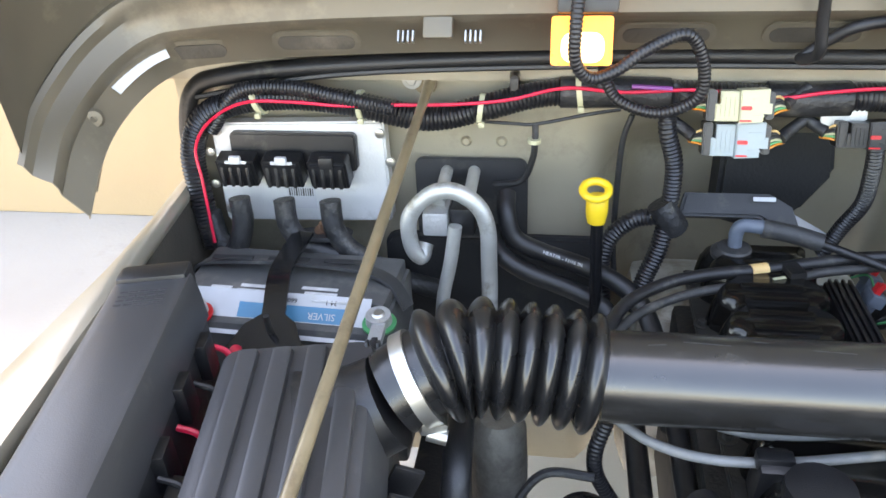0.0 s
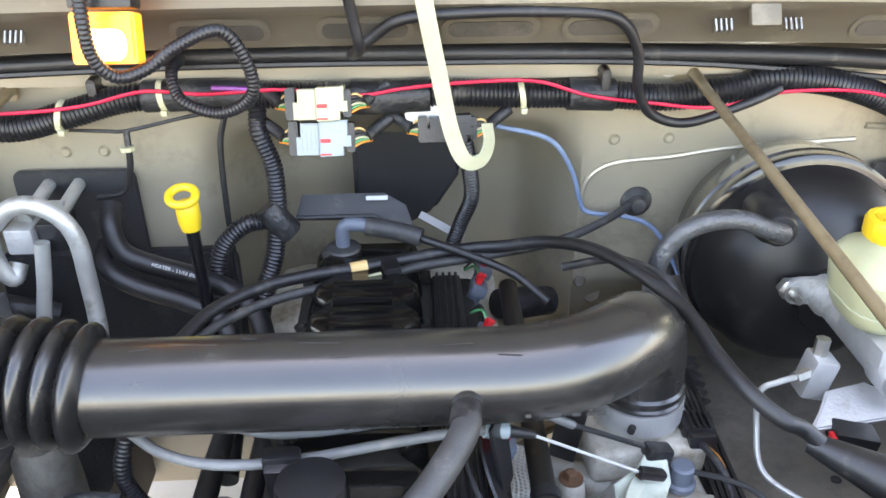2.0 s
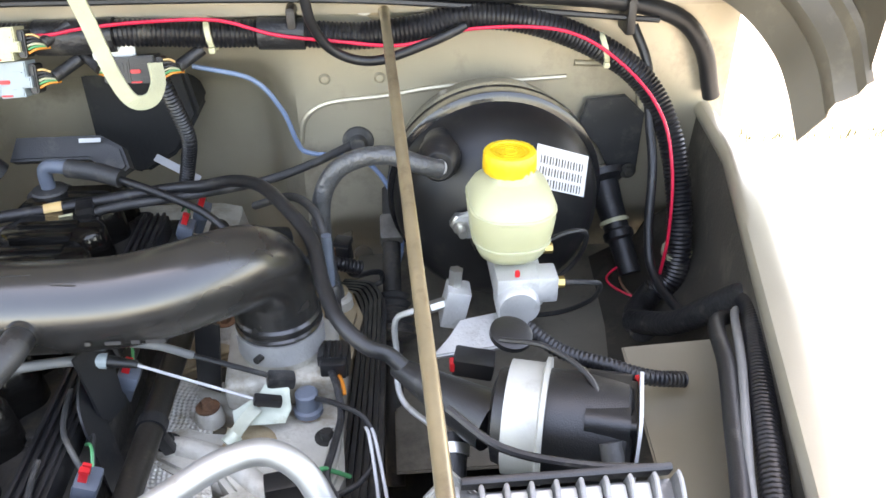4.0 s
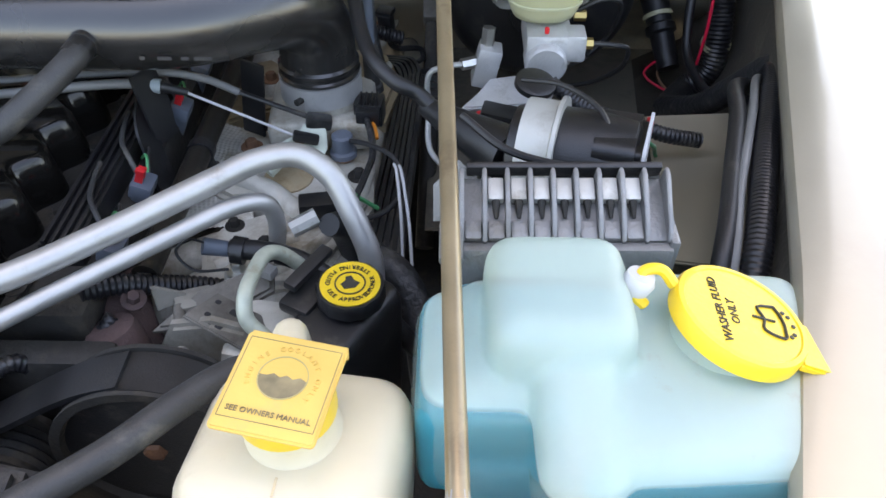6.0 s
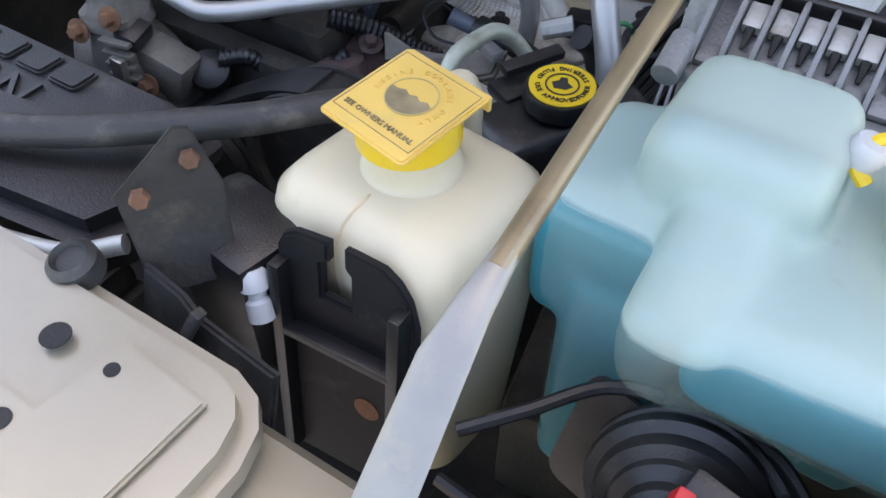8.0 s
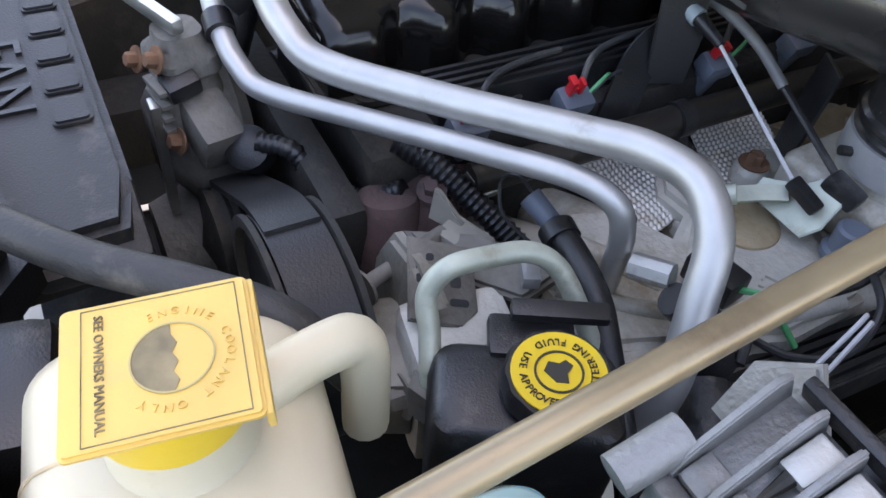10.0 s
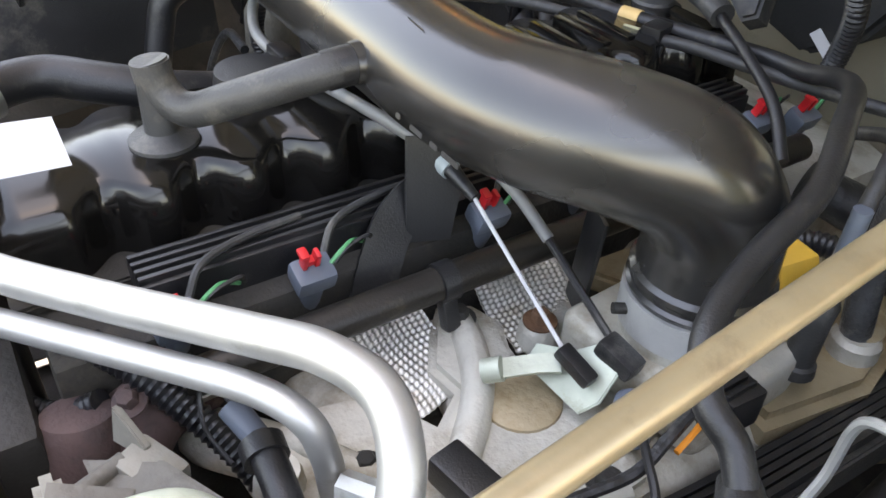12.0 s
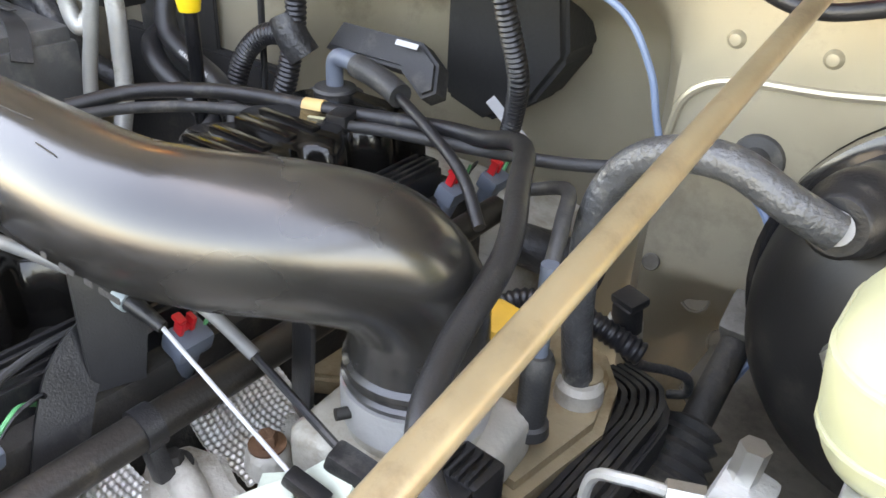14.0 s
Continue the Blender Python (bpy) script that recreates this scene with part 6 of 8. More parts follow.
servo()
b = tube([(0.60, -0.42, 0.90), (0.635, -0.445, 0.885), (0.68, -0.465, 0.88), (0.72, -0.475, 0.87), (0.76, -0.47, 0.86)], 0.009, 12, ripple=(0.005, 0.0014))
solo("servo_loom", b, CONDUIT, "black corrugated loom behind the servo", "loom", sharp=60)
G = solo("green_cap", lathe((0.494, -0.478, 0.878), (0, -0.2, 1), [(0, 0.012), (0.01, 0.013), (0.016, 0.011), (0.018, 0.006)], 16), GREEN, "small bright green plastic cap on a fitting", "cap")
b = tube([(0.515, -0.53, 0.86), (0.512, -0.555, 0.845), (0.505, -0.60, 0.80), (0.50, -0.62, 0.74)], 0.0125, 12)
H2 = solo("steering_hose", b, RUBBER, "black rubber hose with a worm clamp below the servo", "hose")
part("clamp", lathe((0.514, -0.54, 0.857), (-0.1, -0.8, -0.5), [(0, 0.0125), (0, 0.0145), (0.01, 0.0145), (0.01, 0.0125)], 20), STEEL, H2)


def heat_sink():
    th = thing("finned_module", (0.579, -0.735, 0.86), "finned grey cast aluminium electronic module", "electronic module")
    m = Matrix.Translation((0.579, -0.729, 0.972)) @ turned(24, 0, 1.0)
    r = m.to_3x3().to_4x4()
    part("body", box(m @ Vector((0, 0.0, -0.012)), (0.158, 0.054, 0.018), r, 0.003), MODULE, th)
    part("skirt", box((0.579, -0.760, 0.918), (0.160, 0.012, 0.080), turned(-4, 0, 1.0), 0.004), MODULE, th)
    part("side_wall", box((0.658, -0.732, 0.925), (0.007, 0.052, 0.075), turned(0, 3, 0), 0.002), MODULE, th)
    way = Matrix(((0, 0, 1, 0), (1, 0, 0, 0), (0, 1, 0, 0), (0, 0, 0, 1)))
    for k in range(10):
        b = slab([(-0.030, -0.012), (0.027, -0.004), (0.027, 0.013), (0.021, 0.015), (0.016, 0.0145), (-0.020, 0.006), (-0.029, 0.000)], 0.0034, m @ Matrix.Translation((-0.0768 + 0.0173 * k, 0, 0)) @ way, 0.0008)
        part("fin", b, MODULE, th)
    for k in range(8):
        part("web", box(m @ Vector((-0.0698 + 0.0173 * k, -0.019, -0.003)), (0.0135, 0.016, 0.008), r, 0.003), MODULE, th)
    for k in range(7):
        x = -0.0785 + 0.0173 * (1.5 + k)
        c = part("chip", box(m @ Vector((x, 0.013, 0.002)), (0.0122, 0.019, 0.008), r, 0.0015), ALU_DULL, th, "pale clamped power chip")
        part("pin", cyl(m @ Vector((x, 0.004, 0.003)), m @ Vector((x, -0.010, 0.001)), 0.0034, 0.0014, 8), IRON, c)
    part("back_rail", box(m @ Vector((0.0, 0.031, 0.004)), (0.150, 0.006, 0.014), r, 0.002), PLASTIC, th)
    part("corner_boss", cyl((0.493, -0.775, 0.957), (0.493, -0.745, 0.967), 0.009, n=18), MODULE, th)
    part("corner_ear", slab([(0, 0), (0.05, 0.0), (0.04, 0.03), (0.02, 0.05), (0.0, 0.03)], 0.008, facing((0.478, -0.71, 0.94), (0, -0.9, 0.4)), 0.002), MODULE, th)
    return th


heat_sink()
b = tube([(0.50, -0.63, 0.99), (0.54, -0.66, 0.975), (0.60, -0.675, 0.968), (0.66, -0.68, 0.965)], 0.0035, 8)
solo("module_wire", b, RUBBER, "thin black wire along the finned module", "wire")

# inner wing ledge and looms
b = slab([(0.70, -0.64), (0.80, -0.66), (0.845, -0.42), (0.835, -0.385), (0.72, -0.385)], 0.005, Matrix.Translation((0, 0, 0.80)) @ turned(0, -3, 0), 0.002)
solo("wing_ledge", b, PAINT, "champagne painted ledge on the inner wing", "ledge", kind="structure")
for pts, r, mt in ((((0.848, -0.39, 0.90), (0.834, -0.44, 0.922), (0.808, -0.51, 0.928), (0.782, -0.585, 0.93), (0.758, -0.66, 0.93), (0.740, -0.72, 0.922), (0.728, -0.76, 0.895), (0.722, -0.775, 0.86)), 0.0125, CONDUIT),
                   (((0.84, -0.40, 0.895), (0.815, -0.44, 0.918), (0.787, -0.52, 0.933), (0.764, -0.585, 0.935), (0.738, -0.66, 0.933), (0.722, -0.72, 0.922), (0.712, -0.765, 0.88)), 0.0045, CABLE_GREY),
                   (((0.83, -0.40, 0.885), (0.792, -0.45, 0.915), (0.770, -0.53, 0.93), (0.745, -0.613, 0.93), (0.722, -0.69, 0.928), (0.708, -0.735, 0.91), (0.70, -0.765, 0.87)), 0.0085, RUBBER),
                   (((0.85, -0.38, 0.90), (0.85, -0.43, 0.875), (0.838, -0.51, 0.865), (0.81, -0.60, 0.86), (0.78, -0.70, 0.855)), 0.010, TAPE)):
    solo("wing_loom", tube(pts, r, 12, ripple=(0.005, 0.0013) if mt is CONDUIT else None), mt, "black wiring loom along the inner wing", "loom", "inner wing looms", sharp=60)
b = tube([(0.78, -0.24, 0.76), (0.81, -0.30, 0.80), (0.835, -0.35, 0.86), (0.848, -0.39, 0.905), (0.85, -0.41, 0.90)], 0.016, 12)
solo("taped_harness", b, TAPE, "thick tape-wrapped wiring bundle at the bulkhead corner", "harness")
b = tube([(0.835, -0.15, 0.74), (0.80, -0.20, 0.74), (0.79, -0.26, 0.76)], 0.018, 12)
solo("taped_harness", b, TAPE, "tape-wrapped wiring branch below the conduit", "harness")
b = tube([(0.80, -0.03, 1.10), (0.82, -0.05, 1.05), (0.822, -0.08, 0.985), (0.822, -0.12, 0.93), (0.815, -0.16, 0.85), (0.815, -0.20, 0.81), (0.825, -0.29, 0.81), (0.84, -0.37, 0.85)], 0.0065, 10)
solo("wing_cable", b, RUBBER, "thin black cable beside the conduit", "cable")
CN = thing("bulkhead_plug", (0.80, -0.08, 0.70), "black rubber plug boot in the bulkhead with a tie", "connector")
part("boot", lathe((0.785, -0.0, 0.86), (0.15, -0.55, -0.55), [(0, 0.042), (0.01, 0.04), (0.016, 0.024), (0.05, 0.021), (0.09, 0.019), (0.094, 0.023), (0.104, 0.023), (0.108, 0.018), (0.16, 0.017)], 26), RUBBER, CN)
part("tie", lathe((0.799, -0.052, 0.808), (0.15, -0.55, -0.55), [(0, 0.020), (0, 0.0225), (0.006, 0.0225), (0.006, 0.020)], 22), CREAM, CN, "cream cable tie")
for k, mt in enumerate((RUST, RED_WIRE)):
    part("lead", tube([(0.815, -0.10, 0.77), (0.80 - 0.02 * k, -0.11, 0.74), (0.82, -0.13, 0.72), (0.85, -0.14, 0.74)], 0.002, 6), mt, CN)
b = slab([(-0.035, 0.06), (0.02, 0.065), (0.052, 0.035), (0.05, -0.055), (0.03, -0.07), (0.01, -0.062), (-0.01, -0.02), (-0.045, 0.02)], 0.006, facing((0.785, -0.016, 0.930), (0, -1, 0)), 0.002)
CP = solo("bulkhead_cover", b, PLASTIC_DUSTY, "dark blanking plate screwed to the bulkhead", "cover plate")
part("screw", bolt((0.82, -0.023, 0.877), (0, -1, 0), 0.007, 0.005), IRON, CP)
b = tube([(0.206, -0.03, 1.062), (0.281, -0.025, 1.039), (0.316, -0.02, 0.991), (0.331, -0.02, 0.945), (0.345, -0.02, 0.925), (0.40, -0.025, 0.918), (0.44, -0.03, 0.90), (0.47, -0.05, 0.85), (0.475, -0.09, 0.80), (0.45, -0.14, 0.75)], 0.0035, 8)
solo("vacuum_line", b, BLUE_WIRE, "thin blue-grey vacuum line on the bulkhead", "vacuum line")
b = tube([(0.165, -0.04, 1.05), (0.172, -0.03, 1.01), (0.178, -0.01, 0.95), (0.165, 0.01, 0.90), (0.15, 0.02, 0.85)], 0.0115, 12, ripple=(0.0055, 0.0018))
solo("bulkhead_conduit", b, CONDUIT, "black corrugated conduit hanging at the tunnel", "conduit", sharp=60)
b = lathe((0.215, -0.06, 0.80), (0.6, 0.35, -0.2), [(0, 0.022), (0.05, 0.024), (0.1, 0.022)], 16)
solo("wrapped_pipe", b, TAPE, "foil and tape wrapped pipe behind the manifold", "pipe")

# rear wiring tray beside the manifold
WT = thing("wiring_tray", (0.43, -0.35, 0.76), "ridged black wiring tray beside the manifold", "wiring tray")
INNER = [(0.396, -0.59, 0.780), (0.404, -0.48, 0.785), (0.413, -0.36, 0.788), (0.4175, -0.25, 0.789), (0.418, -0.223, 0.789), (0.413, -0.200, 0.789), (0.405, -0.188, 0.789), (0.376, -0.172, 0.782)]
OUTSIDE = [(0.430, -0.59, 0.780), (0.434, -0.48, 0.785), (0.4385, -0.33, 0.788), (0.441, -0.225, 0.789), (0.441, -0.198, 0.789), (0.435, -0.178, 0.789), (0.425, -0.166, 0.789), (0.392, -0.149, 0.782)]
for k in range(5):
    part("ridge", tube([Vector(p).lerp(Vector(q), k / 4) for p, q in zip(INNER, OUTSIDE)], 0.003, 8, 4, flat=(0.0046, 0.010, (0, 0, 1))), PLASTIC, WT)
b = slab([(p[0] + 0.008, p[1] + 0.004) for p in OUTSIDE] + [(p[0] - 0.006, p[1] - 0.004) for p in reversed(INNER)], 0.03, Matrix.Translation((0, 0, 0.782)), 0.002)
part("base", b, PLASTIC_DUSTY, WT)

# striped wires on the ledge, holes in the lower shelf, print on the vacuum hose
for k, mt in enumerate((GREEN, TAN, PAPER, GREEN)):
    o = 0.0045 * k
    solo("servo_wire", tube([(0.688, -0.535 + o, 0.90 - o), (0.705, -0.50 + 0.3 * o, 0.87), (0.722, -0.452 - o, 0.832), (0.76, -0.472 - o, 0.829), (0.794, -0.522 - o, 0.83), (0.812, -0.562 - o, 0.835)], 0.0021, 6), mt, "thin coloured servo wire lying on the ledge", "wire", "servo wires")
for x, y in ((0.70, -0.271), (0.755, -0.274), (0.745, -0.32), (0.63, -0.30)):
    part("drain_hole", lathe((x, y, 0.6705), (0, 0, 1), [(0, 0.007), (0.0006, 0.007), (0.0007, 0)], 16), INSUL, FIREWALL)
for k, (x, z) in enumerate(((0.505, 1.0135), (0.492, 1.0165), (0.478, 1.020), (0.455, 1.0205), (0.440, 1.0165))):
    part("print_bar", box((x, -0.2475, z - 0.0005), (0.006, 0.002, 0.0009), turned(0, -6 + 10 * (k - 2), 0), 0.0003), WHITE_INK, VH)


# ---- front of the engine ----
PIPES = thing("refrigerant_pipes", (0.25, -0.70, 0.86), "two bent bare aluminium refrigerant pipes over the engine", "pipes")
part("large_pipe", tube([(-0.13, -0.745, 0.955), (-0.02, -0.757, 0.945), (0.055, -0.768, 0.934), (0.095, -0.766, 0.92), (0.128, -0.752, 0.908), (0.20, -0.70, 0.914), (0.28, -0.643, 0.927), (0.318, -0.618, 0.933), (0.352, -0.606, 0.93), (0.380, -0.612, 0.913), (0.398, -0.628, 0.885), (0.415, -0.645, 0.845), (0.418, -0.655, 0.80)], 0.0115, 18), ALU, PIPES, "thick bare aluminium pipe")
part("small_pipe", tube([(-0.13, -0.785, 0.935), (-0.02, -0.795, 0.92), (0.05, -0.803, 0.904), (0.085, -0.80, 0.89), (0.11, -0.788, 0.882), (0.17, -0.742, 0.888), (0.25, -0.683, 0.899), (0.295, -0.650, 0.904), (0.32, -0.634, 0.897), (0.327, -0.627, 0.872), (0.321, -0.621, 0.83), (0.315, -0.616, 0.80)], 0.0085, 16), ALU, PIPES, "thinner bare aluminium pipe")
cl = part("pipe_clip", lathe((0.025, -0.764, 0.938), (1, -0.12, -0.14), [(0, 0.0118), (0, 0.0145), (0.018, 0.0145), (0.018, 0.0118)], 22), PLASTIC, PIPES, "black double pipe clip")
part("clip_ring", lathe((0.04, -0.802, 0.907), (1, -0.1, -0.25), [(0, 0.009), (0, 0.0115), (0.018, 0.0115), (0.018, 0.009)], 20), PLASTIC, cl)
part("clip_web", box((0.042, -0.785, 0.922), (0.016, 0.02, 0.02), turned(35), 0.003), PLASTIC, cl)
part("bolt", bolt((0.05, -0.788, 0.932), (0.2, -0.6, 0.8), 0.005, 0.005), STEEL, cl)
part("fitting", cyl((0.338, -0.622, 0.855), (0.362, -0.61, 0.862), 0.009, n=8), ALU_DULL, PIPES)

solo("timing_cover", box((0.06, -0.765, 0.70), (0.30, 0.03, 0.28), None, 0.01), IRON, "grimy dark timing cover on the engine front", "timing cover")
solo("fan_hub", lathe((0.04, -0.79, 0.68), (0, -1, 0), [(0, 0.07), (0.03, 0.075), (0.06, 0.06), (0.09, 0.05)], 28), CAST_DARK, "dark fan clutch hub behind the shroud", "fan hub")
COMP = thing("compressor", (0.02, -0.84, 0.72), "grimy alloy compressor with bracket and sensor plug", "compressor")
part("body", lathe((0.02, -0.79, 0.80), (0, -1, 0), [(0, 0.05), (0.01, 0.062), (0.05, 0.062), (0.06, 0.05), (0.075, 0.03)], 30), CAST_DARK, COMP)
part("manifold", loft([rrect(0.036, -0.832, z, w, h, 0.012, 10) for z, w, h in ((0.825, 0.06, 0.055), (0.85, 0.05, 0.05), (0.868, 0.044, 0.044), (0.872, 0.052, 0.05), (0.885, 0.05, 0.048), (0.892, 0.038, 0.036), (0.902, 0.034, 0.034))]), CAST_DARK, COMP)
for k in range(4):
    part("cooling_rib", box((0.058, -0.857, 0.838 + 0.011 * k), (0.03, 0.008, 0.004), turned(0, 0, 12), 0.001), CAST_DARK, COMP)
for p in ((0.02, -0.862, 0.872), (0.055, -0.852, 0.89), (0.075, -0.85, 0.83)):
    part("bolt", bolt(p, (0.2, -0.9, 0.3), 0.006, 0.008), RUST, COMP)
part("plug", box((0.062, -0.84, 0.872), (0.022, 0.026, 0.016), turned(10, 15, 12), 0.003), PLASTIC, COMP)
part("ear", box((0.075, -0.825, 0.835), (0.05, 0.035, 0.04), turned(0, 20, 10), 0.008), CAST_DARK, COMP)
part("bracket", box((0.055, -0.862, 0.80), (0.014, 0.008, 0.12), turned(0, 6, 0), 0.002), STEEL, COMP)
part("strap_clip", box((0.022, -0.845, 0.912), (0.07, 0.01, 0.012), turned(0, 0, 20), 0.003), STEEL, COMP)
part("sensor", lathe((0.10, -0.80, 0.822), (0.3, -0.35, 0.6), [(0, 0.018), (0.016, 0.018), (0.02, 0.012), (0.022, 0)], 20), RUBBER, COMP)
part("sensor_lead", tube([(0.112, -0.80, 0.842), (0.128, -0.78, 0.84), (0.14, -0.77, 0.825), (0.155, -0.755, 0.813), (0.175, -0.735, 0.815), (0.19, -0.715, 0.83)], 0.0082, 10, ripple=(0.005, 0.0012)), CONDUIT, COMP, "", 60)
b = tube([(0.165, -0.71, 0.855), (0.19, -0.692, 0.846), (0.215, -0.675, 0.83), (0.243, -0.657, 0.812), (0.275, -0.645, 0.795), (0.31, -0.64, 0.775)], 0.0105, 12, ripple=(0.0055, 0.0018))
solo("manifold_conduit", b, CONDUIT, "black corrugated conduit below the pipes", "conduit", sharp=60)
TH = thing("coolant_fitting", (0.27, -0.65, 0.82), "grey sensor fitting with a black coolant hose", "hose fitting")
part("fitting", cyl((0.262, -0.655, 0.862), (0.285, -0.648, 0.852), 0.0085, 0.0075, 16), SLATE, TH)
part("collar", lathe((0.287, -0.648, 0.852), (0.9, -0.1, -0.1), [(0, 0.010), (0, 0.0132), (0.012, 0.0132), (0.012, 0.010)], 18), PLASTIC, TH)
part("hose", tube([(0.285, -0.648, 0.852), (0.315, -0.650, 0.852), (0.35, -0.655, 0.845), (0.385, -0.665, 0.825), (0.43, -0.675, 0.79), (0.46, -0.68, 0.75)], 0.0098, 12), RUBBER, TH)
part("wire", tube([(0.265, -0.655, 0.866), (0.252, -0.66, 0.874), (0.24, -0.665, 0.862), (0.255, -0.67, 0.845), (0.285, -0.665, 0.842)], 0.0014, 6), RUBBER, TH)

EX = thing("exhaust_manifold", (0.2, -0.70, 0.62), "rusty brown cast exhaust pipe with a flange bolt", "exhaust manifold")
part("pipe", tube([(0.15, -0.62, 0.78), (0.175, -0.67, 0.80), (0.19, -0.70, 0.795), (0.205, -0.72, 0.76), (0.22, -0.73, 0.68), (0.225, -0.73, 0.60)], 0.027, 18), EXHAUST, EX)
part("flange", box((0.165, -0.705, 0.805), (0.06, 0.055, 0.02), turned(18, 25, 10), 0.008), EXHAUST, EX)
part("downpipe", lathe((0.213, -0.740, 0.74), (-0.25, 0.12, 1), [(0, 0.022), (0.02, 0.0245), (0.085, 0.0245), (0.092, 0.022), (0.094, 0.016), (0.092, 0.0)], 28), EXHAUST, EX, "dull purple-brown exhaust sleeve")
part("bolt", bolt((0.205, -0.700, 0.836), (0.3, -0.3, 0.9), 0.0065, 0.008), EXHAUST, EX, "rusted flange bolt")

PS = thing("steering_pump", (0.37, -0.74, 0.70), "black power steering pump with a yellow cap", "power steering pump")
b = loft([rrect(0.400, -0.741, z, w, h, 0.014, -28) for z, w, h in ((0.73, 0.060, 0.10), (0.80, 0.064, 0.106), (0.855, 0.066, 0.108), (0.866, 0.060, 0.102), (0.87, 0.050, 0.092))])
part("reservoir", b, PLASTIC, PS, "black plastic fluid reservoir")
part("top_step", box((0.372, -0.722, 0.868), (0.030, 0.05, 0.012), turned(0, 0, -28), 0.004), PLASTIC, PS)
cap = part("cap", lathe((0.409, -0.731, 0.868), (0.02, -0.04, 1), [(0, 0.02), (0.006, 0.024), (0.008, 0.0285), (0.019, 0.0285), (0.022, 0.027)], 48, wobble=lambda k, n: 0.0007 * (k % 4 < 2)), PLASTIC, PS, "ribbed black cap with yellow disc")
part("yellow_disc", lathe((0.4094, -0.7318, 0.8902), (0.02, -0.04, 1), [(0, 0.0252), (0.001, 0.0252), (0.0012, 0.0)], 40), YELLOW, cap, "yellow printed disc")


def ring_text(body, c, nrm, r, size, start, step, parent, material=INK, inward=False):
    m0 = facing(c, nrm, (0, 1, 0))
    for k, ch in enumerate(body):
        if ch == " ":
            continue
        a = radians(start + step * k) if inward else radians(start - step * k)
        m = m0 @ Matrix.Translation((r * math.cos(a), r * math.sin(a), 0)) @ turned(0, 0, math.degrees(a) + (90 if inward else -90))
        text(ch, size, m, parent, "letter", material)


pc = (0.4095, -0.7321, 0.8917)
ring_text("POWER STEERING FLUID", pc, (0.02, -0.04, 1), 0.0188, 0.0058, -22, 10.8, cap, INK, True)
ring_text("USE APPROVED", pc, (0.02, -0.04, 1), 0.0188, 0.0058, -148, 10.5, cap, INK, True)
m = facing(pc, (0.02, -0.04, 1), (0, 1, 0)) @ turned(0, 0, 200)
ring = bmesh.new()
lathe(m @ Vector((0, 0, -0.0002)), (0.02, -0.04, 1), [(0, 0.0118), (0.0006, 0.0118), (0.0006, 0.013), (0, 0.013)], 36, ring)
part("printed_ring", ring, INK, cap)
b = slab([(-0.008, 0.002), (-0.003, 0.006), (0.006, 0.005), (0.008, -0.001), (0.003, -0.004), (0.002, -0.008), (-0.003, -0.008), (-0.004, -0.002)], 0.0005, m @ Matrix.Translation((0, 0, 0.0003)))
part("printed_symbol", b, INK, cap)
part("pressure_line", tube([(0.364, -0.779, 0.838), (0.356, -0.777, 0.855), (0.343, -0.772, 0.868), (0.330, -0.768, 0.884), (0.328, -0.755, 0.898), (0.330, -0.73, 0.899), (0.334, -0.704, 0.896), (0.343, -0.688, 0.884), (0.357, -0.678, 0.86), (0.375, -0.668, 0.825)], 0.0066, 14), PIPE_GREEN, PS, "pale weathered steel line")
part("line_nut", cyl((0.364, -0.779, 0.824), (0.361, -0.7785, 0.846), 0.0135, n=6), CAST_DARK, PS)
part("pump_body", box((0.335, -0.745, 0.80), (0.06, 0.07, 0.10), turned(0, 0, -10), 0.01), CAST, PS)
part("bracket", slab([(-0.05, -0.06), (0.045, -0.06), (0.05, 0.0), (0.03, 0.045), (0.0, 0.055), (-0.035, 0.05), (-0.05, 0.02)], 0.014, facing((0.295, -0.765, 0.815), (0, -1, 0.1)), 0.004), CAST_MID, PS, "pale cast pump bracket")
part("bracket_arm", slab([(-0.05, 0.0), (0.0, -0.02), (0.06, -0.015), (0.07, 0.015), (0.0, 0.02)], 0.01, Matrix.Translation((0.275, -0.715, 0.845)) @ turned(10, -12, 25), 0.003), CAST_DARK, PS)
part("white_clip", box((0.33, -0.698, 0.872), (0.020, 0.012, 0.010), turned(0, 0, -25), 0.003), MODULE, PS)
part("bracket_plate", slab([(0.270, -0.790), (0.275, -0.762), (0.300, -0.752), (0.335, -0.762), (0.352, -0.785), (0.345, -0.80), (0.30, -0.806)], 0.05, Matrix.Translation((0, 0, 0.826)), 0.005), CAST_MID, PS, "pale cast mounting plate")
b = box((0.262, -0.704, 0.836), (0.036, 0.026, 0.018), turned(0, 8, 28), 0.004)
slab([(-0.022, -0.006), (0.006, -0.006), (0.004, 0.003), (-0.018, 0.018), (-0.022, 0.018)], 0.005, facing((0.252, -0.706, 0.845), (0.45, -0.85, 0.2)), 0.001, b)
part("cast_lug", b, CAST_MID, PS, "pale cast lug with a webbed fin")
part("long_bolt", cyl((0.274, -0.785, 0.838), (0.252, -0.715, 0.842), 0.0055, n=12), CAST_DARK, PS)
part("washer", lathe((0.2735, -0.782, 0.838), (0.3, -0.95, 0), [(0, 0.013), (0.002, 0.013)], 20), CAST_DARK, PS)
part("nut", bolt((0.274, -0.785, 0.838), (0.3, -0.95, 0), 0.008, 0.010, None, False), RUST, PS)
sb = Matrix.Translation((0.306, -0.744, 0.860)) @ turned(-12, 14, -24)
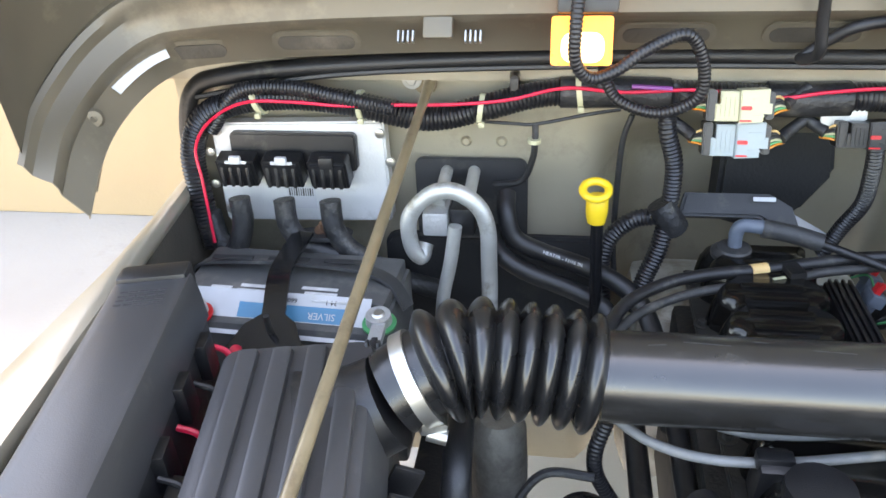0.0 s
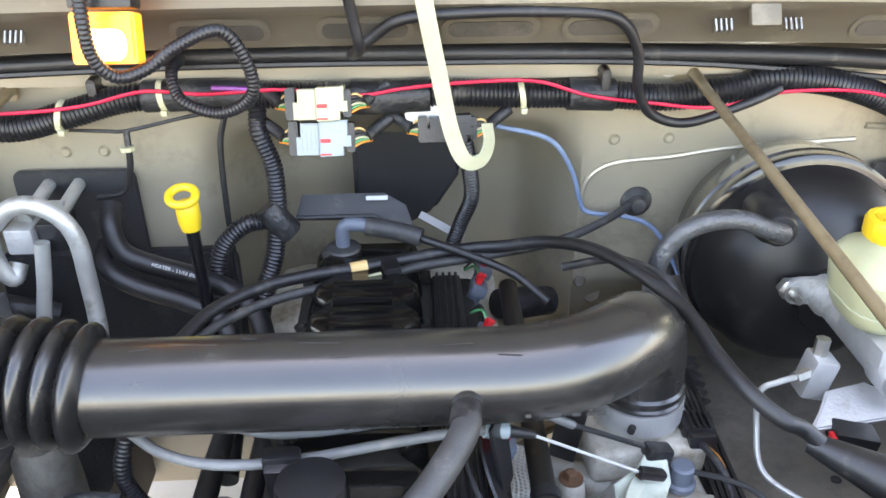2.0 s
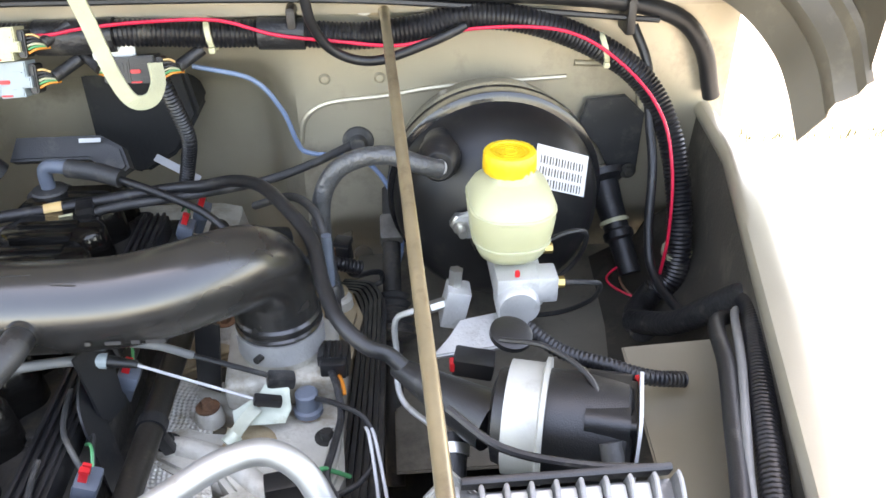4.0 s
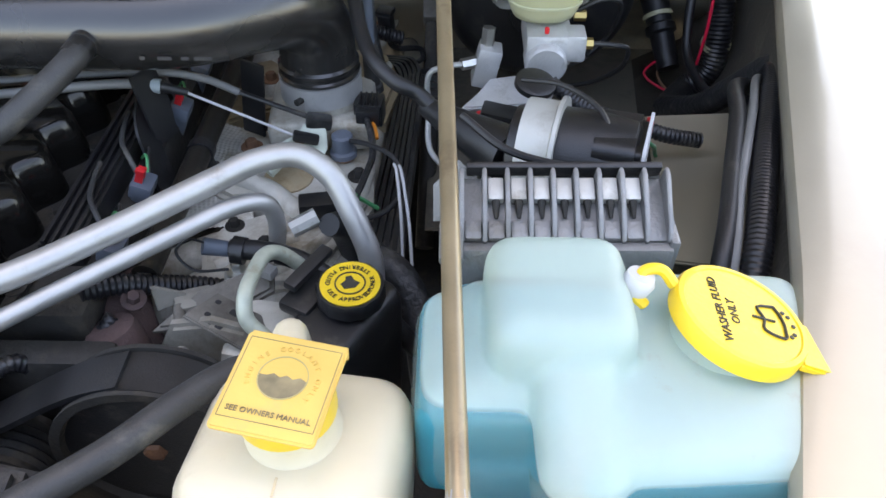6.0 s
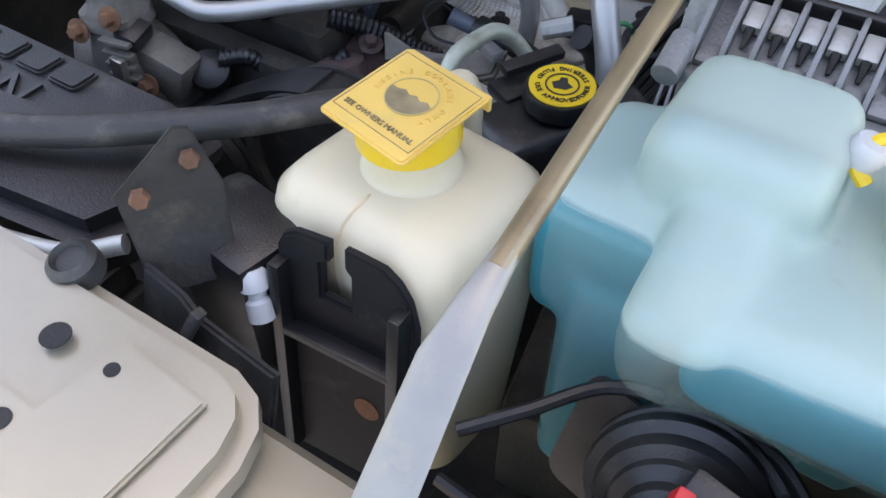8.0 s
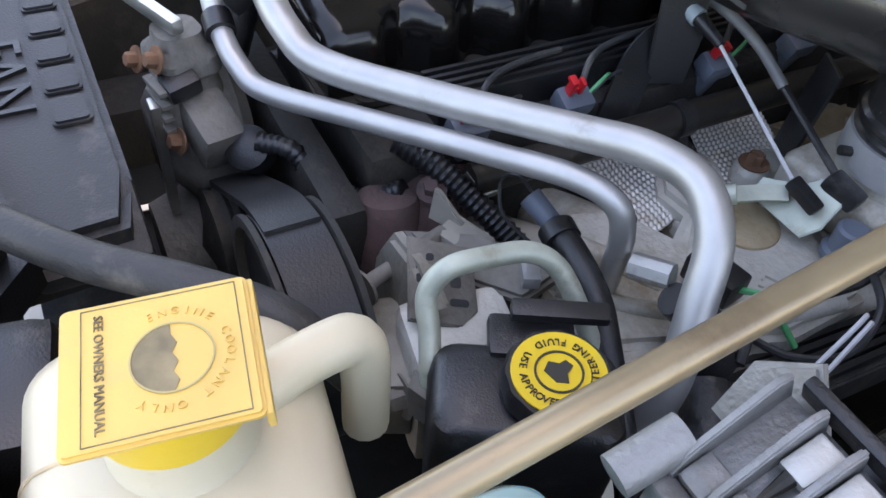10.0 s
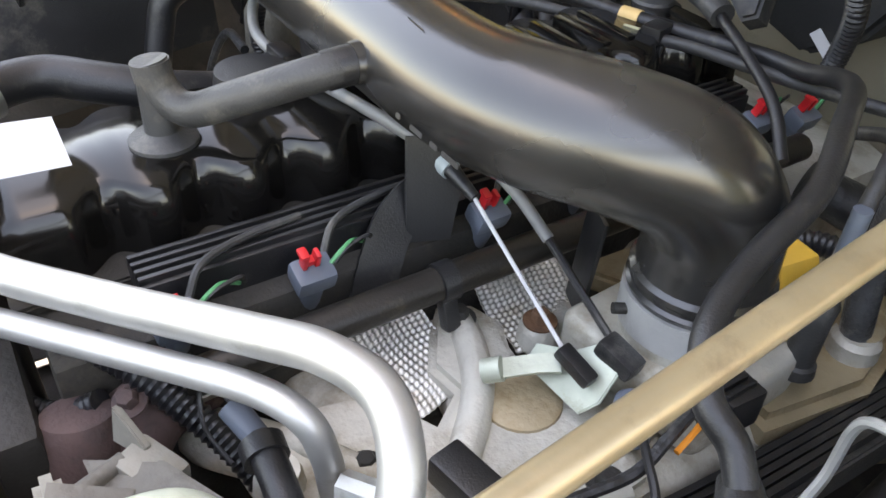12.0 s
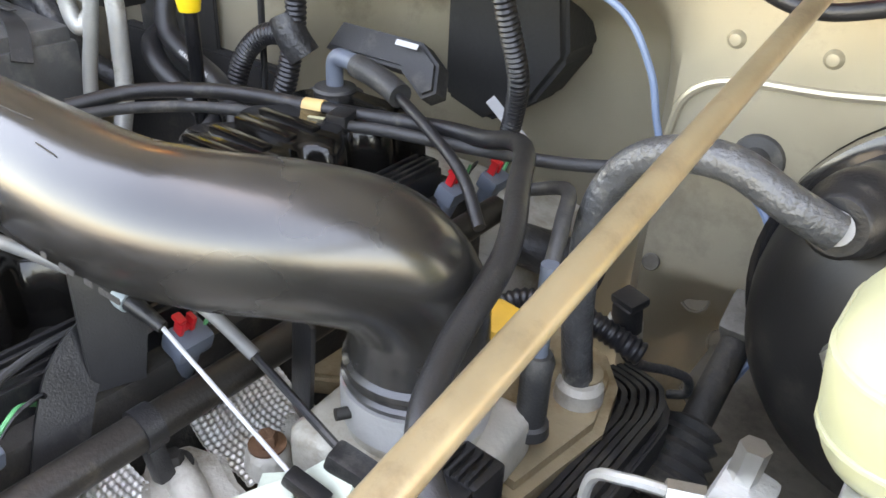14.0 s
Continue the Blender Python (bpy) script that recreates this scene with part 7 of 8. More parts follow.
BK = part("slotted_bracket", slab([(-0.030, -0.022), (0.028, -0.022), (0.030, 0.012), (0.018, 0.022), (-0.026, 0.020)], 0.004, sb, 0.001), CAST_DARK, PS, "dark stamped bracket with slots")
for x, y, w, h in ((-0.018, 0.010, 0.005, 0.005), (-0.016, -0.008, 0.005, 0.005), (0.0, 0.008, 0.008, 0.007), (0.014, 0.010, 0.005, 0.012), (-0.004, -0.014, 0.014, 0.006)):
    part("slot", slab(round_outline(w, h, 0.0018), 0.0006, sb @ Matrix.Translation((x, y, 0.0004))), INSUL, BK)
part("latch_bar", box((0.370, -0.704, 0.882), (0.012, 0.056, 0.008), turned(0, 8, -28), 0.002), PLASTIC, PS)
for p in ((0.345, -0.787, 0.815),):
    part("bolt", bolt(p, (0, -1, 0.1), 0.0085, 0.01), CAST_DARK, PS)

PU = thing("belt_drive", (0.295, -0.82, 0.72), "dark drive pulley with a wide ribbed belt", "pulley")
part("pulley", lathe((0.256, -0.792, 0.80), (0, -1, 0), [(0, 0.072), (0, 0.081), (0.004, 0.081), (0.006, 0.074), (0.044, 0.074), (0.046, 0.081), (0.05, 0.081), (0.05, 0.073), (0.03, 0.066), (0.022, 0.05), (0.024, 0.03), (0.034, 0.028), (0.036, 0.0)], 56), IRON, PU)
part("belt", lathe((0.256, -0.7985, 0.80), (0, -1, 0), [(0, 0.072), (0, 0.079), (0.0375, 0.079), (0.0375, 0.072)], 56), RUBBER, PU, "worn black ribbed belt")
part("hub_bolt", bolt((0.256, -0.828, 0.80), (0, -1, 0), 0.010, 0.01), RUST, PU)
b = tube([(0.245, -0.817, 0.8785), (0.20, -0.817, 0.862), (0.12, -0.817, 0.812), (0.02, -0.817, 0.75)], 0.01, flat=(0.036, 0.005, (0, 0, 1)))
part("belt_run", b, RUBBER, PU)
part("idler", lathe((0.115, -0.795, 0.755), (0, -1, 0), [(0, 0.045)] + [(0.006 + 0.004 * k, 0.045 - 0.004 * (k % 2)) for k in range(10)] + [(0.05, 0.045), (0.05, 0.03), (0.06, 0.0)], 36), IRON, PU)

# fan shroud
FS = thing("fan_shroud", (-0.1, -0.96, 0.60), "grey-black plastic fan shroud with moulded lettering", "fan shroud")
b = slab([(-0.46, -1.035), (0.10, -1.035), (0.21, -0.985), (0.205, -0.905), (0.16, -0.895), (-0.46, -0.895)], 0.05, Matrix.Translation((0, 0, 0.882)) @ turned(0, 0, 0), 0.006)
part("top", b, PLASTIC_DUSTY, FS)
part("rear_wall", box((-0.13, -0.905, 0.72), (0.66, 0.012, 0.26), None, 0.004), PLASTIC_DUSTY, FS)
for i in range(6):
    for j in range(2):
        part("raised_pad", slab(round_outline(0.032, 0.026, 0.005), 0.006, Matrix.Translation((0.085 - 0.039 * i, -0.918 - 0.075 * j, 0.8865)), 0.002), PLASTIC_DUSTY, FS)
text("FAN", 0.05, Matrix.Translation((0.03, -0.957, 0.8825)), FS, "moulded_letters", PLASTIC, 0.0025, 1.05)
part("step", box((0.185, -0.93, 0.862), (0.06, 0.07, 0.02), turned(0, 20, 0), 0.006), PLASTIC_DUSTY, FS)
RAD = solo("radiator", box((-0.05, -1.05, 0.69), (0.62, 0.046, 0.34), None, 0.006), IRON, "dark radiator core behind the grille header", "radiator")
part("upper_tank", box((-0.05, -1.05, 0.868), (0.63, 0.056, 0.03), None, 0.012), PLASTIC, RAD)
for x in (-0.365, 0.265):
    part("side_rail", box((x, -1.05, 0.69), (0.012, 0.056, 0.34), None, 0.003), IRON, RAD)
b = tube([(0.05, -1.05, 0.93), (0.12, -1.04, 0.936), (0.19, -1.005, 0.936), (0.24, -0.968, 0.936), (0.285, -0.93, 0.936), (0.32, -0.888, 0.934), (0.348, -0.855, 0.926), (0.375, -0.83, 0.90)], 0.0105, 14)
OH = solo("overflow_hose", b, RUBBER_DUSTY, "grey-black rubber overflow hose to the coolant bottle", "hose")
part("spring_clip", lathe((0.362, -0.842, 0.914), (0.5, 0.55, -0.6), [(0, 0.0118), (0, 0.0135), (0.008, 0.0135), (0.008, 0.0118)], 20), STEEL, OH, "steel spring clip")
BR = thing("radiator_bracket", (0.27, -1.02, 0.85), "rust-spotted steel radiator side bracket", "bracket")
part("plate", slab([(-0.022, -0.060), (0.026, -0.060), (0.030, -0.004), (0.020, 0.030), (0.012, 0.032), (-0.026, 0.002)], 0.004, facing((0.310, -1.015, 0.957), (0.75, -0.55, 0.35)), 0.001), IRON, BR, "rust-spotted steel plate")
part("top_tank", slab([(0.05, -1.08), (0.26, -1.045), (0.28, -0.99), (0.24, -0.955), (0.05, -0.99)], 0.05, Matrix.Translation((0, 0, 0.935)) @ turned(0, 4, 0), 0.012), PLASTIC, BR)
for p in ((0.309, -1.030, 0.963), (0.317, -1.000, 0.972)):
    part("rusty_bolt", bolt(p, (0.75, -0.55, 0.35), 0.0055, 0.007, None, False), RUST, BR)
b = slab([(-0.040, -0.05), (0.055, -0.05), (0.055, 0.004), (0.0, 0.012), (-0.012, 0.020), (-0.040, 0.026)], 0.006, facing((0.355, -1.055, 0.905), (0, -1, 0.35)), 0.002)
part("duct_lip", b, PLASTIC_DUSTY, BR)
part("lip_rib", box((0.352, -1.060, 0.905), (0.006, 0.008, 0.05), turned(-18, 24, 0), 0.001), RUBBER_DUSTY, BR)
part("crimped_edge", tube([(0.05, -1.088, 0.912), (0.16, -1.078, 0.912), (0.25, -1.058, 0.912), (0.286, -1.035, 0.918)], 0.006, 10), ALU_DULL, BR, "pale crimped tank edge")
part("recess", box((0.325, -0.985, 0.87), (0.075, 0.06, 0.10), turned(0, 0, -10), 0.012), PLASTIC, BR)
part("rubber_bung", lathe((0.288, -1.065, 0.925), (0, -0.2, 1), [(0, 0.014), (0.012, 0.014), (0.016, 0.010), (0.012, 0.008), (0.012, 0)], 20), RUBBER_DUSTY, BR)
b = lathe((0.362, -1.015, 0.882), (-0.3, 0.25, 0.9), [(0, 0.008), (0.012, 0.0075), (0.014, 0.0055), (0.018, 0.0055), (0.02, 0.009), (0.03, 0.009), (0.033, 0.007)], 14)
solo("white_push_pin", b, PAPER, "white plastic push pin in the bracket", "push pin")


# ---- coolant bottle ----
def coolant_bottle():
    th = thing("coolant_bottle", (0.405, -0.92, 0.70), "yellowed milky coolant recovery bottle with square yellow cap", "coolant bottle")
    secs = ((0.68, 0.10, 0.08, 0), (0.70, 0.118, 0.10, 0), (0.80, 0.128, 0.118, 0), (0.89, 0.136, 0.128, 0), (0.912, 0.136, 0.128, 0), (0.927, 0.130, 0.121, 0), (0.935, 0.118, 0.108, 0), (0.939, 0.10, 0.09, 0), (0.942, 0.07, 0.066, 1))
    b = loft([rrect(0.398, -0.915, z, w, h, 0.026, -8, 7) for z, w, h, _ in secs])
    body = part("body", b, BOTTLE, th, "milky translucent moulded body", 60)
    part("coolant", loft([rrect(0.398, -0.915, z, w - 0.008, h - 0.008, 0.024, -8, 4) for z, w, h, _ in secs[:3]]), COOLANT, body)
    part("neck", lathe((0.398, -0.912, 0.938), (0, 0, 1), [(0, 0.036), (0.003, 0.031), (0.008, 0.0285), (0.014, 0.027), (0.034, 0.027)], 32), BOTTLE, th)
    b = tube([(0.396, -0.888, 0.938), (0.389, -0.868, 0.943), (0.385, -0.845, 0.944), (0.383, -0.834, 0.940), (0.383, -0.829, 0.928), (0.383, -0.828, 0.905), (0.383, -0.828, 0.87)], 0.012, 14)
    part("rear_spout", b, BOTTLE, th)
    run = [(0.398 - h / 2 * 0.139, -0.9148 - h / 2 * 0.990, z + 0.0002) for z, _, h, _ in reversed(secs[2:])]
    part("seam", tube(run, 0.0009, 6), mat("mould_seam", (0.55, 0.43, 0.27), 0.5, 0, 0.3, 40, 0), th, "tan mould seam")
    m = Matrix.Translation((0.3955, -0.9135, 0.985)) @ turned(4, 3, -10.5)
    cap = part("cap", slab(round_outline(0.063, 0.069, 0.003), 0.004, m, 0.0013), YELLOW_OLD, th, "square faded yellow flip cap")
    part("cap_skirt", lathe((0.3965, -0.9125, 0.961), (0, -0.05, 1), [(0, 0.028), (0.002, 0.0305), (0.020, 0.0305)], 36), YELLOW, cap)
    part("cap_lip", box(m @ Vector((0.0, 0.0352, -0.0072)), (0.061, 0.003, 0.010), m.to_3x3().to_4x4(), 0.001), YELLOW_OLD, cap)
    part("hinge", box(m @ Vector((0.0, 0.031, -0.0105)), (0.05, 0.010, 0.004), m.to_3x3().to_4x4(), 0.0012), YELLOW, cap)
    faded = mat("faded_print", (0.22, 0.17, 0.09), 0.7, 0, 0.45, 60, 0)
    text("SEE OWNERS MANUAL", 0.0049, m @ Matrix.Translation((0.0, -0.0205, 0.0003)), cap, "printed_words", faded)
    c = m @ Vector((0.0, 0.005, 0.0004))
    nrm = m.to_3x3() @ Vector((0, 0, 1))
    ring_text("ENGINE COOLANT ONLY", c, nrm, 0.0205, 0.0048, 190, 13, cap, YELLOW_OLD)
    part("printed_disc", slab([(0.0145 * math.cos(a), 0.0145 * math.sin(a)) for a in [math.pi + math.pi * k / 20 for k in range(21)]] + [(0.010, 0.002), (0.006, 0.0), (0.002, 0.002), (-0.002, 0.0), (-0.006, 0.002), (-0.010, 0.0)], 0.0005, m @ Matrix.Translation((0.0, 0.005, 0.0004))), faded, cap)
    b = bmesh.new()
    lathe(c, nrm, [(0, 0.0145), (0.0004, 0.0145), (0.0004, 0.0152), (0, 0.0152)], 36, b)
    part("printed_ring", b, mat("faint_print", (0.45, 0.36, 0.15), 0.6), cap)
    b = bmesh.new()
    for p, q in (((-0.0285, -0.0265), (0.0285, -0.0265)), ((0.0285, -0.0265), (0.0285, 0.030)), ((-0.0285, -0.0265), (-0.0285, 0.030)), ((-0.0285, 0.030), (0.0285, 0.030))):
        tube([m @ Vector((*p, 0.0002)), m @ Vector((*q, 0.0002))], 0.00024, 6, 1, bm=b)
    part("panel_groove", b, faded, cap, "dirt-filled groove round the lid panel")
    # black mounting bracket in front
    fm = facing((0.407, -0.994, 0.905), (0.05, -1, 0.12))
    b = slab([(-0.048, -0.16), (0.05, -0.16), (0.046, 0.0), (0.041, 0.018), (0.034, 0.028), (0.024, 0.035), (0.0, 0.037), (0.0, 0.024), (0.004, 0.02), (0.004, -0.004), (-0.015, -0.004), (-0.015, 0.02), (-0.010, 0.024), (-0.010, 0.037), (-0.032, 0.035), (-0.040, 0.030), (-0.045, 0.02)], 0.008, fm, 0.002)
    br = part("mounting_bracket", b, MATT, th, "black plastic mounting bracket with a keyhole slot")
    for y in (-0.035,):
        part("cross_rib", box(fm @ Vector((0.0, y, 0.004)), (0.075, 0.006, 0.014), fm.to_3x3().to_4x4(), 0.002), PLASTIC, br)
    for x in (-0.040, 0.038):
        part("side_rib", box(fm @ Vector((x, -0.07, 0.004)), (0.008, 0.17, 0.014), fm.to_3x3().to_4x4(), 0.002), PLASTIC, br)
    part("bolt_hole", lathe(fm @ Vector((0.015, -0.085, 0.0)), fm.to_3x3() @ Vector((0, 0, 1)), [(0, 0.009), (0.0006, 0.009), (0.0007, 0)], 16), RUST, br)
    return th


coolant_bottle()


# ---- washer bottle ----
def blob(boxes, voxel, name, material, parent, label, smooth=8):
    b = bmesh.new()
    for c, s, rot, bev in boxes:
        box(c, s, rot, bev, b, 4)
    ob = part(name, b, material, parent, label, 80)
    r = ob.modifiers.new("remesh", "REMESH")
    r.mode, r.voxel_size, r.use_smooth_shade = "VOXEL", voxel, True
    s = ob.modifiers.new("smooth", "SMOOTH")
    s.factor, s.iterations = 0.6, smooth
    return ob


WB = thing("washer_bottle", (0.61, -0.85, 0.70), "translucent aqua washer fluid bottle with a yellow cap", "washer bottle")
shape = [((0.658, -0.868, 0.928), (0.174, 0.170, 0.074), turned(2, 3, 3), 0.026),
         ((0.548, -0.838, 0.90), (0.118, 0.122, 0.115), turned(0, 0, 0), 0.035),
         ((0.563, -0.838, 0.973), (0.096, 0.104, 0.060), turned(0, 0, 0), 0.026),
         ((0.572, -0.898, 0.938), (0.056, 0.135, 0.082), turned(14, 0, 0), 0.026),
         ((0.530, -0.850, 0.905), (0.125, 0.12, 0.11), turned(0, 0, 0), 0.035),
         ((0.535, -0.85, 0.80), (0.085, 0.13, 0.22), turned(0, 0, 0), 0.03),
         ((0.66, -0.825, 0.82), (0.12, 0.07, 0.16), turned(0, 0, 0), 0.03)]
LEVEL = 0.950
blob(shape, 0.004, "body", WASHER, WB, "translucent moulded body", 5)


def filled(c, s, rot, bev):
    """The part of a rounded block below the fluid's level, as a block just inside the wall."""
    top, bot = min(LEVEL, c[2] + s[2] / 2 - 0.003), c[2] - s[2] / 2 + 0.004
    return ((c[0], c[1], (top + bot) / 2), (s[0] - 0.006, s[1] - 0.006, top - bot), rot, min(bev, 0.02))


blob([filled(*q) for q in shape[:2] + shape[4:]], 0.004, "fluid", FLUID, WB, "bright blue washer fluid", 3)
m = Matrix.Translation((0.678, -0.848, 0.974)) @ turned(-3, 17, -4)
part("neck", lathe(m @ Vector((0, 0, -0.04)), m.to_3x3() @ Vector((0, 0, 1)), [(0, 0.042), (0.03, 0.036), (0.038, 0.036)], 32), WASHER, WB)
cap = part("cap", lathe(m @ Vector((0, 0, -0.006)), m.to_3x3() @ Vector((0, 0, 1)), [(0, 0.0435), (0.002, 0.046), (0.011, 0.046), (0.014, 0.0445), (0.0145, 0.041), (0.0135, 0.040), (0.0138, 0.0)], 56), YELLOW, WB, "round bright yellow snap cap")
tab = part("tab", slab([(0.0, -0.022), (0.022, -0.017), (0.024, 0.0), (0.022, 0.017), (0.0, 0.022)], 0.006, m @ turned(0, 0, -14) @ Matrix.Translation((0.041, 0, 0.006)), 0.0015), YELLOW, cap)
part("tether", tube([m @ Vector((-0.044, 0.014, 0.004)), m @ Vector((-0.055, 0.018, 0.010)), m @ Vector((-0.066, 0.016, 0.006)), m @ Vector((-0.068, 0.008, -0.006)), m @ Vector((-0.058, 0.006, -0.012))], 0.004, 8), YELLOW, cap)
part("tether_loop", lathe(m @ Vector((-0.066, 0.012, -0.010)), (0.2, 0.1, 1), [(0, 0.008), (0.01, 0.011), (0.016, 0.009)], 18), PAPER, WB)
tm = m @ Matrix.Translation((0, 0, 0.0080)) @ turned(0, 0, 92)
text("WASHER FLUID", 0.0085, tm @ Matrix.Translation((0.0, 0.0165, 0)), cap)
text("ONLY", 0.0085, tm @ Matrix.Translation((0.0, 0.007, 0)), cap)
wm = tm @ Matrix.Translation((0.0, -0.0185, 0.0)) @ turned(0, 0, 180)
arc = [(-0.0145, 0.007), (-0.008, 0.0095), (0.0, 0.0105), (0.008, 0.0095), (0.0145, 0.007), (0.0105, -0.006), (0.0, -0.0035), (-0.0105, -0.006)]
b = tube([wm @ Vector((x, y, 0.0004)) for x, y in arc + arc[:1]], 0.001, 6, 3)
part("printed_symbol", b, INK, cap)
b = tube([wm @ Vector((0, y, 0.0004)) for y in (-0.012, 0.004)], 0.0009, 6, 3)
part("printed_symbol", b, INK, cap)
for x, y in ((-0.008, 0.016), (-0.011, 0.013), (0.008, 0.016), (0.011, 0.013), (0.0, 0.0175)):
    part("printed_drop", lathe(wm @ Vector((x, y, 0.0)), m.to_3x3() @ Vector((0, 0, 1)), [(0, 0.0016), (0.0005, 0.0016), (0.0006, 0)], 10), INK, cap)
part("moulded_mark", lathe((0.64, -0.932, 0.876), (0, -1, 0.2), [(0, 0.007), (0.0015, 0.007), (0.0015, 0.009), (0, 0.009)], 20), WASHER, WB)

# ---- horn and front wiring ----
HN = thing("horn", (0.605, -0.97, 0.78), "round black horn with a red connector clip", "horn")
ax = Vector((0.12, -0.85, 0.35)).normalized()
part("body", lathe((0.600, -0.952, 0.838), ax, [(0, 0.044), (0.006, 0.050), (0.010, 0.050), (0.011, 0.048), (0.016, 0.050), (0.020, 0.049), (0.023, 0.043), (0.030, 0.041), (0.032, 0.034), (0.036, 0.033), (0.040, 0.026), (0.046, 0.025), (0.05, 0.018)], 48), PLASTIC, HN)
for k in range(5):
    a = radians(200 + 34 * k)
    part("rivet", lathe(Vector((0.600, -0.952, 0.838)) + ax * 0.029 + facing((0, 0, 0), ax).to_3x3() @ Vector((0.038 * math.cos(a), 0.038 * math.sin(a), 0)), ax, [(0, 0.0035), (0.003, 0.003), (0.0035, 0)], 10), STEEL, HN)
part("bolt", bolt(Vector((0.600, -0.952, 0.838)) + ax * 0.048, ax, 0.009, 0.010), STEEL, HN)
part("mounting_tab", slab(round_outline(0.05, 0.08, 0.012), 0.005, facing((0.555, -0.955, 0.83), (-0.2, -0.85, 0.4)), 0.001), PLASTIC, HN)
part("plug", box((0.622, -0.985, 0.880), (0.034, 0.022, 0.026), turned(20, 0, -12), 0.003), PLASTIC, HN)
part("plug_collar", box((0.637, -0.988, 0.880), (0.010, 0.027, 0.031), turned(20, 0, -12), 0.002), PLASTIC_DUSTY, HN)
part("plug_lead", tube([(0.640, -0.988, 0.884), (0.652, -0.99, 0.892), (0.660, -0.985, 0.882)], 0.002, 6), PAPER, HN)
part("plug_clip", box((0.605, -0.994, 0.888), (0.009, 0.010, 0.020), turned(15, 10, 0), 0.002), RED, HN, "red connector clip")
part("white_plug", cyl((0.583, -1.00, 0.82), (0.588, -1.0, 0.835), 0.006, n=10), PAPER, HN)
part("lead", tube([(0.63, -0.99, 0.885), (0.655, -0.99, 0.885), (0.665, -0.985, 0.86), (0.66, -0.99, 0.83), (0.64, -1.0, 0.81)], 0.010, 12, ripple=(0.005, 0.0014)), CONDUIT, HN, "", 60)
for pts, r in ((((0.488, -1.005, 0.86), (0.516, -0.978, 0.868), (0.545, -0.945, 0.872), (0.577, -0.935, 0.874), (0.62, -0.938, 0.876), (0.65, -0.955, 0.87), (0.64, -0.975, 0.885)), 0.0042),
               (((0.577, -0.94, 0.878), (0.636, -0.935, 0.872), (0.674, -0.955, 0.858), (0.70, -0.94, 0.85)), 0.0045),
               (((0.485, -1.02, 0.825), (0.544, -1.026, 0.826), (0.611, -1.03, 0.825), (0.66, -1.005, 0.83), (0.70, -0.955, 0.84), (0.72, -0.90, 0.85)), 0.0045)):
    solo("horn_wire", tube(pts, r, 8), RUBBER, "thin black wire around the horn", "wire", "horn wires")
b = tube([(0.54, -1.02, 0.815), (0.575, -1.015, 0.82), (0.60, -1.01, 0.825)], 0.010, 12, ripple=(0.005, 0.0014))
solo("horn_loom", b, CONDUIT, "corrugated black loom below the horn", "loom", sharp=60)
b = tube([(0.50, -1.035, 0.80), (0.54, -1.05, 0.80), (0.59, -1.075, 0.80), (0.64, -1.07, 0.80), (0.66, -1.03, 0.81), (0.665, -0.99, 0.82)], 0.0125, 12, ripple=(0.006, 0.002))
solo("headlamp_loom", b, CONDUIT, "corrugated black headlamp loom behind the header", "loom", sharp=60)

# ---- small things on the engine ----
b = slab([(-0.027, -0.022), (-0.020, 0.024), (0.026, 0.024), (0.030, -0.024)], 0.0006, facing((0.0325, -0.706, 0.9225), (0.55, -0.05, 0.83), (0, 1, 0)) @ turned(0, 0, 2))
solo("paper_tag", b, PAPER, "blank white paper tag lying on the valve cover", "tag")
BRG = solo("breather_grommet", lathe((0.046, -0.617, 0.911), (0, 0, 1), [(0, 0.025), (0.005, 0.025), (0.007, 0.0225), (0.009, 0.016), (0.012, 0.0125), (0.05, 0.0115), (0.052, 0.008)], 26), RUBBER_DUSTY, "grey rubber breather grommet on the valve cover", "grommet")
OC = solo("oil_filler_cap", lathe((0.0, -0.53, 0.911), (0, 0, 1), [(0, 0.03), (0.01, 0.032), (0.02, 0.03), (0.022, 0.0)], 24), PLASTIC, "black ribbed oil filler cap on the valve cover", "oil cap")
b = tube([(-0.175, -0.455, 0.928), (-0.14, -0.475, 0.918), (-0.09, -0.489, 0.915), (-0.02, -0.487, 0.915), (0.073, -0.470, 0.917), (0.125, -0.462, 0.918), (0.16, -0.458, 0.917)], 0.0052, 10)
TC = solo("throttle_cable", b, CABLE_GREY, "grey sheathed throttle cable with a bare wire end", "cable")
part("ferrule", cyl((0.155, -0.458, 0.917), (0.178, -0.455, 0.912), 0.008, n=12), GREY, TC)
part("boot", cyl((0.178, -0.455, 0.912), (0.205, -0.452, 0.903), 0.0065, 0.004, 12), RUBBER, TC)
part("bare_wire", cyl((0.203, -0.452, 0.903), (0.315, -0.452, 0.848), 0.0016, n=8), PAPER, TC, "bare pale steel wire")
part("end_fitting", box((0.326, -0.452, 0.846), (0.03, 0.012, 0.01), turned(0, 20, 10), 0.003), PLASTIC, TC)
b = tube([(-0.12, -0.43, 0.925), (-0.06, -0.448, 0.915), (0.0, -0.45, 0.914), (0.10, -0.435, 0.915), (0.17, -0.43, 0.915), (0.215, -0.425, 0.905), (0.25, -0.42, 0.885)], 0.0045, 10)
T2 = solo("kickdown_cable", b, CABLE_GREY, "second grey cable beside the throttle cable", "cable")
part("rod", cyl((0.248, -0.42, 0.886), (0.33, -0.425, 0.855), 0.003, n=8), PLASTIC, T2)
part("socket", box((0.338, -0.427, 0.852), (0.03, 0.018, 0.014), turned(0, 15, 10), 0.004), PLASTIC, T2)
